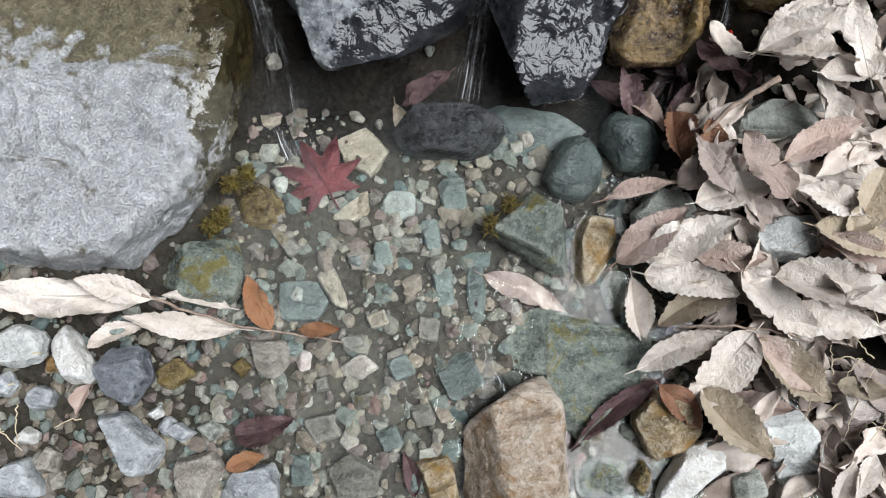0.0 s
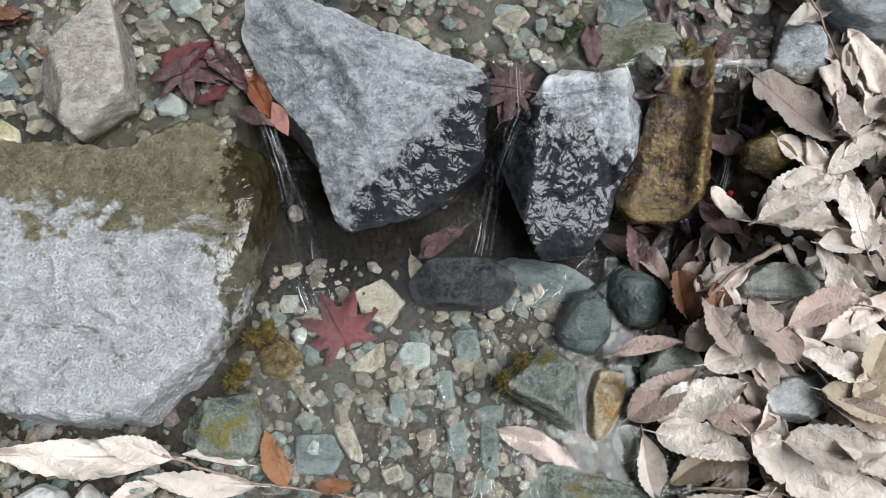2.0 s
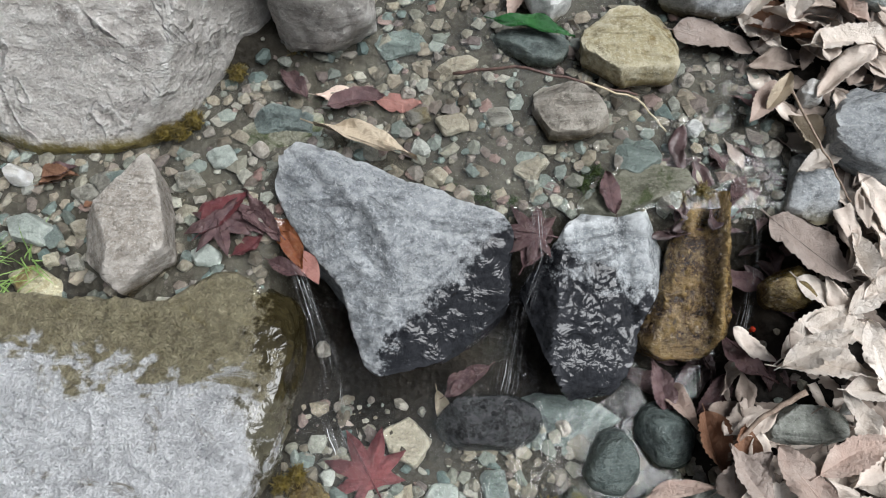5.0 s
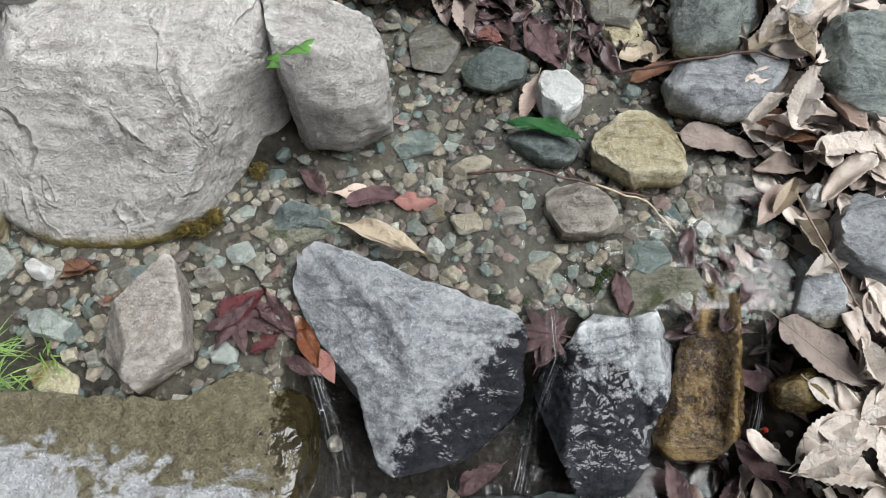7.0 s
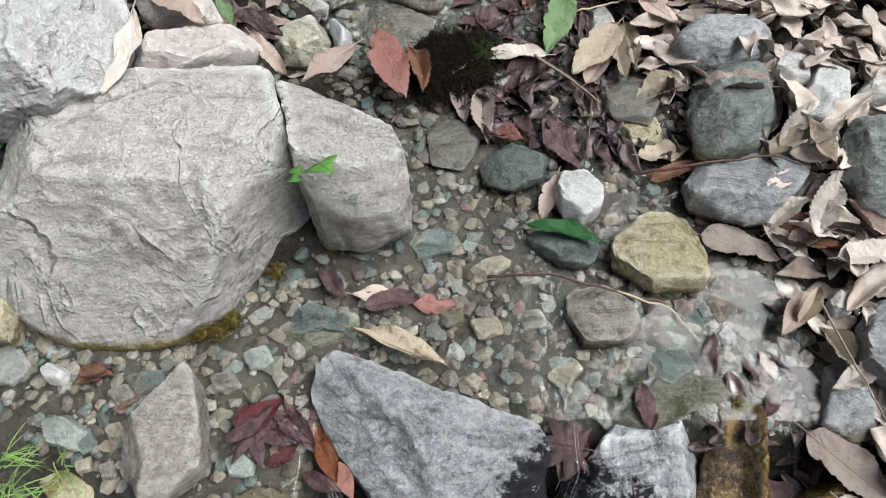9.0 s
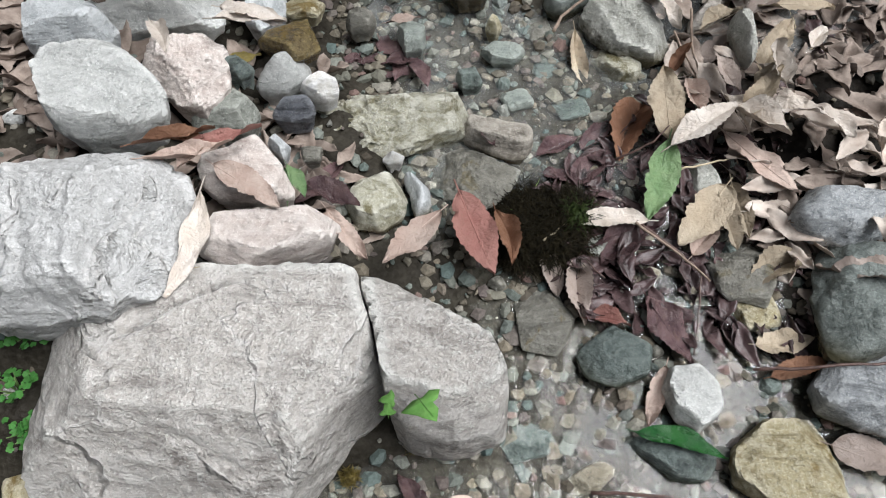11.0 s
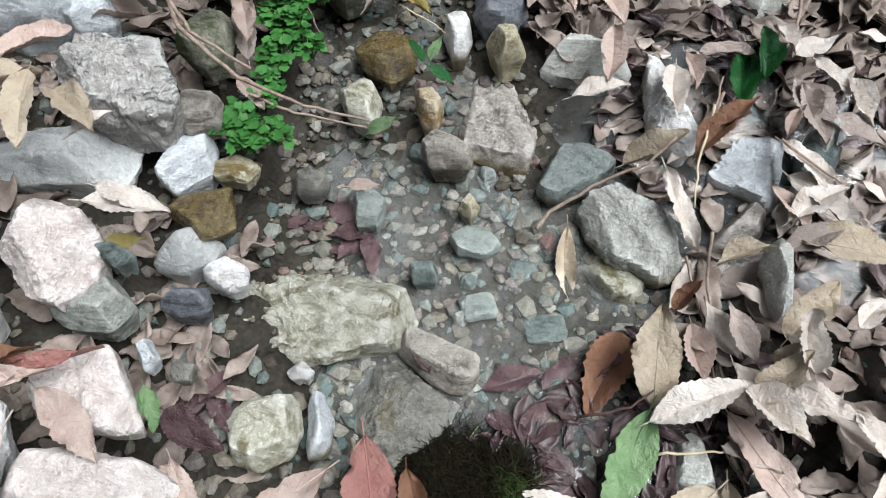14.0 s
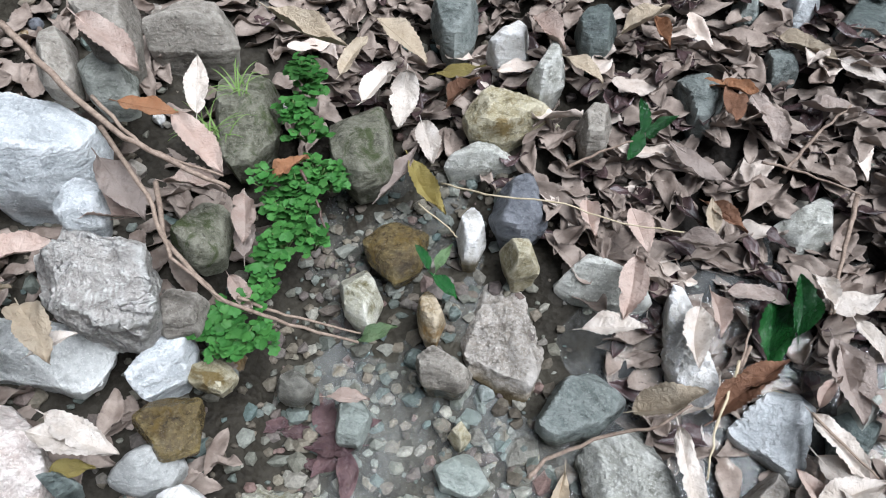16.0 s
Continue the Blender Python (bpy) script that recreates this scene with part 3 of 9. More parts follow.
def water_surface(x, y):
    z = water_z(x, y)
    swift = np.interp(y, (0.1, 0.45, 0.5, 1.0, 1.6), (0.6, 1.0, 0.7, 1.0, 0.8))
    for i in np.ndindex(x.shape):
        z[i] += 0.0010 * swift[i] * noise.fractal((x[i] * 34, y[i] * 26, 1.5), 0.8, 2.0, 3)
    return z


water = tagged(sheet("water", np.arange(-0.72, 0.52, 0.008), np.arange(-0.5, 1.95, 0.008), water_surface, WATER), "clear shallow rippled stream water running over gravel", "water", kind="structure")
water.visible_shadow = False
run = np.array([step_y(v.co[0], v.co[1]) for v in water.data.vertices])
# strength of the painted sky veil along the stream, highest in the riffle
water.data.attributes.new("broken", "FLOAT", "POINT").data.foreach_set("value", np.interp(run, (-0.3, 0.2, 0.31, 0.36, 0.48, 0.55, 0.8, 1.0, 1.15, 1.4, 1.6), (0.4, 0.5, 0.3, 0.0, 0.0, 0.25, 0.4, 0.4, 1.3, 1.6, 1.2)))


# ---- kinds of things ----
def mesh_of(name, verts, faces, material, smooth=True, sharp=None):
    me = bpy.data.meshes.new(name)
    me.from_pydata(verts.tolist() if isinstance(verts, np.ndarray) else verts, [], faces)
    me.polygons.foreach_set("use_smooth", [smooth] * len(me.polygons))
    if sharp:
        me.set_sharp_from_angle(angle=radians(sharp))
    me.materials.append(material)
    return me


def hull(points):
    """The convex outline of points, anticlockwise."""
    pts = sorted(map(tuple, points))
    def half(seq):
        out = []
        for p in seq:
            while len(out) > 1 and (out[-1][0] - out[-2][0]) * (p[1] - out[-2][1]) - (out[-1][1] - out[-2][1]) * (p[0] - out[-2][0]) <= 0:
                out.pop()
            out.append(p)
        return out[:-1]
    return half(pts) + half(pts[::-1])


def rock_mesh(name, plan, height, material, seed, edge=0.5, cuts=7, lumps=0.04, slope=(0, 0), facets=(), fine=1.0, chips=1.0, roof=(), flats=(), scars=(), foot=0.45):
    """A broken stone on its base: the body that many flats leave standing, with wear on its edges. plan: its
    half-widths in mm in even steps round from +x; height in metres above the ground; edge: 0.3 sharp, 1 round; cuts:
    how many flats are struck off its rim; slope: rise of the top; facets: flats by (azimuth, elevation, share kept);
    roof: flats of the top by (azimuth, elevation, metres from the middle at which they begin); flats: by (azimuth,
    elevation, x, y, z of a point on them, in mm); scars: grooves across the top by (x, y, x, y, width, depth), in mm,
    or ridges where the depth is negative; foot: how far it draws in towards its foot."""
    rnd = random.Random(seed)
    k = len(plan)
    corners = np.array([(r * 0.001 * math.cos(2 * math.pi * i / k), r * 0.001 * math.sin(2 * math.pi * i / k)) for i, r in enumerate(plan)])
    size = float(np.mean(plan)) * 0.001
    nu, nv = (200, 84) if size > 0.105 else (136, 58) if size > 0.085 else (96, 42) if size > 0.05 else (64, 28) if size > 0.022 else (32, 15)
    nu, nv = int(nu * fine) // 4 * 4, int(nv * fine)
    mid = 0.35 * height
    tall = min(1.6, max(0.35, 1.15 * height / size))
    phi = np.radians(np.linspace(-62, 89.5, nv))[:, None]
    the = (np.arange(nu) / nu * 2 * math.pi)[None, :]
    D = np.stack([np.cos(phi) * np.cos(the), np.cos(phi) * np.sin(the), tall * np.sin(phi) + 0 * the], -1).reshape(-1, 3)
    u = np.arange(nu) / nu * k
    i0 = np.floor(u).astype(int) % k
    f = (u - np.floor(u))[:, None]
    ring = corners[i0] * (1 - f) + corners[(i0 + 1) % k] * f
    ring = np.hypot(ring[:, 0], ring[:, 1])
    planes = [((-slope[0], -slope[1], 1.0), height - mid), ((0, 0, -1.0), mid + max(0.35 * height, 0.012))]

    def flat(a, e, point=None, kept=None):
        n = (math.cos(a) * math.cos(e), math.sin(a) * math.cos(e), math.sin(e))
        if point is None:
            reach = max(n[0] * p[0] + n[1] * p[1] for p in corners) + abs(n[2]) * (height - mid)
            planes.append((n, reach * kept))
        else:
            planes.append((n, n[0] * point[0] + n[1] * point[1] + n[2] * (point[2] - mid)))

    for a, e, kept in facets:
        flat(radians(a), radians(e), None, kept)
    for a, e, start in roof:
        x, y = start * math.cos(radians(a)), start * math.sin(radians(a))
        flat(radians(a), radians(e), (x, y, 0.99 * height + slope[0] * x + slope[1] * y))
    for a, e, x, y, z in flats:
        flat(radians(a), radians(e), (0.001 * x, 0.001 * y, 0.001 * z))
    if not roof and not facets and not flats:
        rim = hull(corners)
        for p, q in zip(rim, rim[1:] + rim[:1]):
            length = math.hypot(q[0] - p[0], q[1] - p[1])
            if length > 0.35 * size:
                a = math.atan2(p[0] - q[0], q[1] - p[1])
                flat(a, radians(rnd.uniform(3, 24) if edge < 0.6 else rnd.uniform(16, 40)), (p[0], p[1], mid))
        for i in range(max(2, cuts - 1)):
            a, e = 6.283 * (i + rnd.uniform(-0.35, 0.35)) / max(2, cuts - 1) + 1.3 * seed, radians(rnd.uniform(46, 80))
            start = size * rnd.uniform(0.25, 0.8)
            flat(a, e, (start * math.cos(a), start * math.sin(a), height))
    elif cuts:
        for i in range(cuts):
            flat(6.283 * (i + rnd.uniform(-0.3, 0.3)) / cuts + seed, radians(rnd.uniform(20, 60)), None, rnd.uniform(0.78, 0.93))
    edge_sharp = 70 if edge < 0.42 else 48 if edge < 0.56 else 24 if edge < 0.68 else 9
    total = (size * np.cos(phi) / (ring[None, :] * (1 + foot * np.minimum(np.sin(phi), 0)))).reshape(-1) ** edge_sharp      # drawn in towards the foot
    for n, d in planes:
        t = size * np.clip(D @ np.array(n), 0, None) / max(d, 0.02 * size)
        total = total + t ** edge_sharp
    r = size * total ** (-1.0 / edge_sharp)
    V = D * r[:, None] + np.array([0, 0, mid])
    off = seed * 3.7
    amp = lumps * size
    for v in V:
        w = Vector((v[0] / size * 1.6 + off, v[1] / size * 1.6, v[2] / size * 1.6))
        h = noise.fractal(w, 0.65, 2.1, 6)
        ridge = abs(noise.noise(w * 2.3)) + 0.6 * abs(noise.noise(w * 6.1)) * chips
        out = Vector((v[0], v[1], (v[2] - mid) * 1.5)).normalized()
        v += np.array(out) * amp * (h - 0.8 * ridge)
    for x0, y0, x1, y1, wide, deep in scars:
        a, b = np.array((x0, y0)) * 0.001, np.array((x1, y1)) * 0.001
        t = np.clip((V[:, :2] - a) @ (b - a) / ((b - a) @ (b - a)), 0, 1)[:, None]
        away = np.hypot(*(V[:, :2] - a - t * (b - a)).T) + 0.0015 * np.sin(180 * V[:, 0] + 140 * V[:, 1])
        V[:, 2] -= 0.001 * deep * np.exp(-(away / (0.001 * wide)) ** 2) * (V[:, 2] > 0.25 * height)
    faces = []
    for j in range(nv - 1):
        for i in range(nu):
            a, b = j * nu + i, j * nu + (i + 1) % nu
            faces.append((a, b, b + nu, a + nu))
    faces.append(tuple(range((nv - 1) * nu, nv * nu)))
    faces.append(tuple(range(nu))[::-1])
    return mesh_of(name, V, faces, material, True, 24)


STONES = []          # where stones stand, so that litter lies between them


def rock(name, x, y, z, plan, height, kind, label, seed, category="stone", group="", parent=None, **shape):
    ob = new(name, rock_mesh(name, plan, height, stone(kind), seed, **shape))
    ob.location = (x, y, z)
    STONES.append((x, y, 0.0008 * float(np.mean(plan))))
    if parent:
        ob.parent = parent
        return ob
    return tagged(ob, label, category, group)


def leaf_outline(kind, t):
    if kind == "lance":
        return np.sin(np.pi * t ** 0.85) ** 0.9
    if kind == "broad":
        return np.sin(np.pi * t ** 0.75) ** 0.7
    return np.sin(np.pi * t ** 0.95) ** 1.25


def leaf_mesh(kind, seed, curl=0.25, fold=0.25, teeth=0.05, width=0.32, stalk=True):
    """A leaf one unit long from its stalk end at the origin along +x, a thin body with two faces, a folded midrib and toothed edges."""
    rnd = random.Random(seed)
    nt, nw = 27, 3
    twist, bend, wave = rnd.uniform(-0.5, 0.5), rnd.uniform(0.3, 1.0) * curl * rnd.choice((1, 1, -0.6)), rnd.uniform(0.025, 0.065)
    ph = rnd.uniform(0, 6)
    side = rnd.uniform(-0.10, 0.10)
    tears = [(rnd.uniform(0.15, 0.9), rnd.choice((-1, 1)), rnd.uniform(0.05, 0.3), rnd.uniform(0.02, 0.06)) for _ in range(2)]
    V, F = [], []
    for layer in (0, 1):
        for i in range(nt):
            t = i / (nt - 1)
            half = width * 0.5 * float(leaf_outline(kind, np.array(min(max(t, 0.0), 1.0)))) + 0.002
            for j in range(-nw, nw + 1):
                q = j / nw
                tooth = teeth * 0.35 * (1 if i % 2 else -1) * (abs(q) == 1) * half * 2.0
                for at, way, deep, wide in tears:          # torn or eaten edges
                    if q * way > 0:
                        tooth -= half * deep * math.exp(-((t - at) / wide) ** 2)
                yy = q * (half + tooth) + side * math.sin(math.pi * t)
                zz = abs(q) * half * fold * 2.0 + bend * 0.5 * (t * t - t) + twist * q * half * (t - 0.5) * 1.3 + wave * (math.sin(9 * t + ph + 2 * q) + 0.6 * math.sin(17 * t - ph + 5 * q)) * abs(q)
                V.append((t + (0.008 if abs(q) == 1 and i % 2 else 0), yy, zz - layer * (0.006 + 0.008 * (q == 0))))
    n1 = 2 * nw + 1
    N = nt * n1
    for i in range(nt - 1):
        for j in range(n1 - 1):
            a = i * n1 + j
            F.append((a, a + n1, a + n1 + 1, a + 1))
            F.append((N + a, N + a + 1, N + a + n1 + 1, N + a + n1))
        a = i * n1
        F.append((a, N + a, N + a + n1, a + n1))
        a = i * n1 + n1 - 1
        F.append((a, a + n1, N + a + n1, N + a))
    return V, F, bend


def tube(points, radii, sides=6):
    """A round stem along points."""
    V, F = [], []
    P = [Vector(p) for p in points]
    for i, p in enumerate(P):
        d = (P[min(i + 1, len(P) - 1)] - P[max(i - 1, 0)]).normalized()
        a = d.cross(Vector((0.3, 0.2, 0.93))).normalized()
        b = d.cross(a)
        for k in range(sides):
            g = 2 * math.pi * k / sides
            V.append(tuple(p + (a * math.cos(g) + b * math.sin(g)) * radii[i]))
    for i in range(len(P) - 1):
        for k in range(sides):
            k2 = (k + 1) % sides
            F.append((i * sides + k, i * sides + k2, (i + 1) * sides + k2, (i + 1) * sides + k))
    F.append(tuple(range(sides))[::-1])
    F.append(tuple(range((len(P) - 1) * sides, len(P) * sides)))
    return V, F


LEAF_SHAPES = {}


def leaf_shape(kind, variant, colour, width):
    """Blade and midrib meshes of one leaf shape, shared by all leaves alike."""
    key = (kind, variant, colour, width)
    if key not in LEAF_SHAPES:
        curl, fold, teeth = ((0.22, 0.14, 0.05), (0.45, 0.3, 0.07), (0.7, 0.42, 0.05), (0.35, 0.6, 0.08), (0.12, 0.08, 0.0), (0.9, 0.25, 0.06))[variant % 6]
        V, F, bend = leaf_mesh(kind, variant * 7 + 3, curl, fold, teeth, width)
        blade = mesh_of("blade", V, F, LEAF[colour], True, 50)
        pts = [(t, 0.0, bend * 0.5 * (t * t - t) + 0.001) for t in (-0.13, -0.05, 0.1, 0.3, 0.5, 0.7, 0.9)]
        rV, rF = tube(pts, (0.008, 0.008, 0.008, 0.007, 0.006, 0.004, 0.002), 5)
        rib = mesh_of("midrib", rV, rF, LEAF[colour])
        LEAF_SHAPES[key] = blade, rib
    return LEAF_SHAPES[key]


LEAF_WORDS = {"beige": "dry pale beige leaf", "pink": "dry pinkish brown leaf", "tan": "dry tan leaf", "grey": "dull grey-brown leaf", "brown": "dark brown curled leaf",
              "orange": "orange-brown fallen leaf", "wet": "wet purple-brown leaf", "red": "wet dark red leaf", "redbrown": "long red-brown toothed leaf", "green": "fresh green leaf",
              "darkgreen": "glossy dark green leaf", "olive": "olive yellow leaf", "rustwet": "wet rust-orange leaf"}


def leaf(x, y, z, length, heading, pitch, colour, variant=0, width=0.36, lean=0, kind="lance", where="lying on the stream bank", group="fallen leaves"):
    """A fallen leaf: its stalk end's place, its length, and the way it points, rises and leans, in degrees."""
    blade, rib = leaf_shape(kind, variant + 6 * (int(abs(x) * 9973) % 3), colour, width)
    ob = new("leaf")
    ob.empty_display_size = 0.02
    ob.matrix_world = pose(x, y, z, 0, 0, heading) @ pose(0, 0, 0, 0, -pitch, 0) @ pose(0, 0, 0, lean, 0, 0) @ Matrix.Scale(length, 4)
    tagged(ob, LEAF_WORDS[colour] + " " + where, "leaf", group)
    for name, me in (("blade", blade), ("midrib", rib)):
        new(name, me).parent = ob
    return ob


def part(name, verts, faces, material, parent, label="", smooth=True):
    ob = new(name, mesh_of(name, verts, faces, material, smooth))
    ob.parent = parent
    return tagged(ob, label)


def thing(name, x, y, z, label, category, group="", turn=0):
    ob = new(name)
    ob.empty_display_size = 0.02
    ob.matrix_world = pose(x, y, z, 0, 0, turn)
    return tagged(ob, label, category, group)


def leaflet(rnd, at, size, lobes=5):
    """A small cupped leaflet with a lobed rim, as vertices and faces about at."""
    k = lobes * 3
    a0, tilt, way = rnd.uniform(0, 6.28), rnd.uniform(0.05, 0.55), rnd.uniform(0, 6.28)
    n = Vector((math.cos(way) * math.sin(tilt), math.sin(way) * math.sin(tilt), math.cos(tilt)))
    u = n.cross(Vector((math.sin(a0), math.cos(a0), 0.2))).normalized()
    v = n.cross(u)
    V = [tuple(Vector(at) - n * size * 0.12)]
    for i in range(k):
        g = 2 * math.pi * i / k
        r = size * (1.0 if i % 3 else 0.82) * (0.72 if i == 0 else 1)
        V.append(tuple(Vector(at) + u * r * math.cos(g) + v * r * math.sin(g) + n * size * 0.12 * math.cos(2 * g)))
    return V, [(0, 1 + i, 1 + (i + 1) % k) for i in range(k)]


def cress(x, y, z, spread_, count, seed, size=0.0065, tall=0.035, label="bright green watercress plant with small rounded leaves"):
    """A low plant of many thin stems, each with a few round lobed leaflets."""
    rnd = random.Random(seed)
    ob = thing("cress_plant", x, y, z, label, "plant", "cress plants")
    SV, SF, LV, LF = [], [], [], []
    for _ in range(count):
        a, r = rnd.uniform(0, 6.28), spread_ * math.sqrt(rnd.random())
        h = tall * rnd.uniform(0.55, 1.15) * (1 - 0.4 * r / spread_)
        tip = Vector((r * math.cos(a), r * math.sin(a), h))
        root = tip * 0.25
        root.z = 0
        V, F = tube([root, (root + tip) / 2 + Vector((0, 0, 0.15 * h)), tip], (0.0009, 0.0008, 0.0006), 4)
        SF += [tuple(i + len(SV) for i in f) for f in F]
        SV += V
        for k in range(rnd.randint(2, 4)):
            s = size * rnd.uniform(0.65, 1.15)
            p = tip + Vector((rnd.uniform(-1.5, 1.5) * s, rnd.uniform(-1.5, 1.5) * s, rnd.uniform(-0.7, 0.4) * s))
            V, F = leaflet(rnd, p, s)
            LF += [tuple(i + len(LV) for i in f) for f in F]
            LV += V
    part("stem", SV, SF, STEM, ob)
    part("foliage", LV, LF, LEAF["cress"], ob)
    return ob


def grass(x, y, z, count, seed, length=0.08, splay=0.8, material=None, label="tuft of thin green grass at the water edge", thick=0.0011, lean=(0, 0)):
    """A tuft of narrow arching blades, keeled along the middle."""
    rnd = random.Random(seed)
    ob = thing("grass_tuft", x, y, z, label, "grass", "grass tufts")
    V, F = [], []
    for _ in range(count):
        a, l = rnd.uniform(0, 6.28), length * rnd.uniform(0.5, 1.1)
        d = Vector((math.cos(a) * splay + lean[0], math.sin(a) * splay + lean[1], 1)).normalized()
        p = Vector((rnd.uniform(-1, 1), rnd.uniform(-1, 1), 0)) * 0.012
        side = d.cross(Vector((0, 0, 1))).normalized()
        at = len(V)
        for i in range(7):
            t = i / 6
            w = thick * (1 - t) ** 0.6
            V += [tuple(p - side * w), tuple(p + Vector((0, 0, -0.4 * thick))), tuple(p + side * w)]
            p = p + d * l / 6
            d = (d + Vector((0, 0, -0.22))).normalized()
        for i in range(6):
            b = at + 3 * i
            F += [(b, b + 1, b + 4, b + 3), (b + 1, b + 2, b + 5, b + 4)]
    part("grass_blade", V, F, material or LEAF["grass"], ob)
    return ob


def palmate(name, x, y, z, size, turn, colour, lobes, label, category="leaf", deep=0.48, parent=None, tilt=0):
    """A leaf cut like a hand into pointed lobes, thin, with two faces and a midrib in each lobe."""
    outline = []
    for i in range(lobes):
        g = math.pi * (0.5 + (i - (lobes - 1) / 2) * 1.62 / lobes)
        r = 1.0 - 0.42 * (abs(i - (lobes - 1) / 2) / (lobes / 2)) ** 1.5
        step = math.pi * 0.81 / lobes
        outline += [(g - step, deep * r), (g - step * 0.55, 0.68 * r), (g, r), (g + step * 0.55, 0.68 * r)]
    outline.append((math.pi * (0.5 + (lobes - 1) / 2 * 1.62 / lobes) + math.pi * 0.81 / lobes, deep * 0.5))
    rim = [(r * math.cos(g), r * math.sin(g), 0.05 * math.sin(5 * g + r * 4)) for g, r in outline]
    V = [(0, 0, 0.04)] + rim + [(0, 0, 0.03)] + [(a, b, c - 0.012) for a, b, c in rim]
    k = len(rim)
    F = [(0, 1 + i, 1 + (i + 1) % k) for i in range(k)] + [(k + 1, k + 2 + (i + 1) % k, k + 2 + i) for i in range(k)]
    F += [(1 + i, k + 2 + i, k + 2 + (i + 1) % k, 1 + (i + 1) % k) for i in range(k)]
    ob = thing(name, x, y, z, label, category)
    ob.matrix_world = pose(x, y, z, tilt, 0, turn) @ Matrix.Scale(size, 4)
    part("blade", V, F, LEAF[colour], ob)
    SV, SF = tube([(0, -0.55, -0.02), (0, -0.2, 0.02), (0, 0.1, 0.05), (0, 0.8, 0.02)], (0.02, 0.02, 0.022, 0.008), 5)
    part("stalk", SV, SF, LEAF[colour], ob)
    return ob


def moss_clump(x, y, z, radius, count, seed, material, label, length=0.02):
    """Dense short hair-like strands rooted in a low cushion."""
    rnd = random.Random(seed)
    ob = thing("moss_clump", x, y, z, label, "moss")
    V, F = [], []
    for _ in range(count):
        a, r = rnd.uniform(0, 6.28), radius * math.sqrt(rnd.random())
        p = Vector((r * math.cos(a), r * math.sin(a), 0.012 * (1 - (r / radius) ** 2)))
        d = Vector((rnd.uniform(-1, 1), rnd.uniform(-1, 1), rnd.uniform(0.1, 0.8))).normalized()
        l = length * rnd.uniform(0.4, 1.2)
        tv, tf = tube([p, p + d * l * 0.5, p + d * l + Vector((0, 0, -0.3 * l))], (0.0007, 0.0006, 0.0003), 3)
        F += [tuple(i + len(V) for i in f) for f in tf]
        V += tv
    part("moss_hair", V, F, material, ob)
    cushion = rock_mesh("cushion", tuple(int(900 * radius * rnd.uniform(0.8, 1.05)) for _ in range(12)), 0.014, material, seed, edge=0.9, cuts=0, lumps=0.2)
    new("cushion", cushion).parent = ob
    return ob


def fall(points, width, label):
    """Falling water along points: three bowed strands side by side, each a thin sheet."""
    P = [Vector(p) for p in points]
    fine = []
    for a, b in zip(P, P[1:]):
        fine += [a.lerp(b, i / 8) for i in range(8)]
    fine.append(P[-1])
    n, m = len(fine), 6
    ob = thing("waterfall", *points[0], label, "waterfall")
    back = ob.matrix_world.inverted()
    for k, (lo, hi) in enumerate(((-1.0, -0.42), (-0.36, 0.30), (0.36, 1.0))):
        V, F, uv = [], [], []
        for i, p in enumerate(fine):
            d = (fine[min(i + 1, n - 1)] - fine[max(i - 1, 0)]).normalized()
            side = d.cross(Vector((0, -0.6, 0.8))).normalized()
            up = side.cross(d)
            w = width * (0.75 + 0.35 * i / n)
            for j in range(m):
                t = j / (m - 1)
                q = lo + (hi - lo) * t + 0.06 * math.sin(0.7 * i + 2 * k)
                V.append(tuple(back @ (p + side * w * 0.5 * q + up * (0.25 * width * (1 - q * q) + 0.12 * width * math.sin(math.pi * t) + 0.0012 * math.sin(0.9 * i + k)))))
                uv.append(((q + 1) / 2, i / n))
        for i in range(n - 1):
            for j in range(m - 1):
                a = i * m + j
                F.append((a, a + 1, a + m + 1, a + m))
        strand = part("water_strand", V, F, FOAM, ob)
        layer = strand.data.uv_layers.new(name="run")
        for loop in strand.data.loops:
            layer.data[loop.index].uv = uv[loop.vertex_index]
        strand.visible_shadow = False
    return ob


def twig(x, y, z, points, thick, material=BARK, label="thin dry brown twig lying on the ground"):
    """A twig through points, in mm from its first end."""
    P = [Vector((0, 0, 0))] + [Vector(p) * 0.001 for p in points]
    fine = []
    rnd = random.Random(int(1000 * (x + y)))
    for a, b in zip(P, P[1:]):
        for i in range(5):
            w = 0.0012 if i else 0.0
            fine.append(a.lerp(b, i / 5) + Vector((rnd.uniform(-w, w), rnd.uniform(-w, w), rnd.uniform(-w, w))))
    fine.append(P[-1])
    n = len(fine)
    V, F = tube(fine, [thick * (1 - 0.5 * i / n) for i in range(n)], 7)
    ob = new("twig", mesh_of("twig", V, F, material))
    ob.location = (x, y, z)
    return tagged(ob, label, "twig")


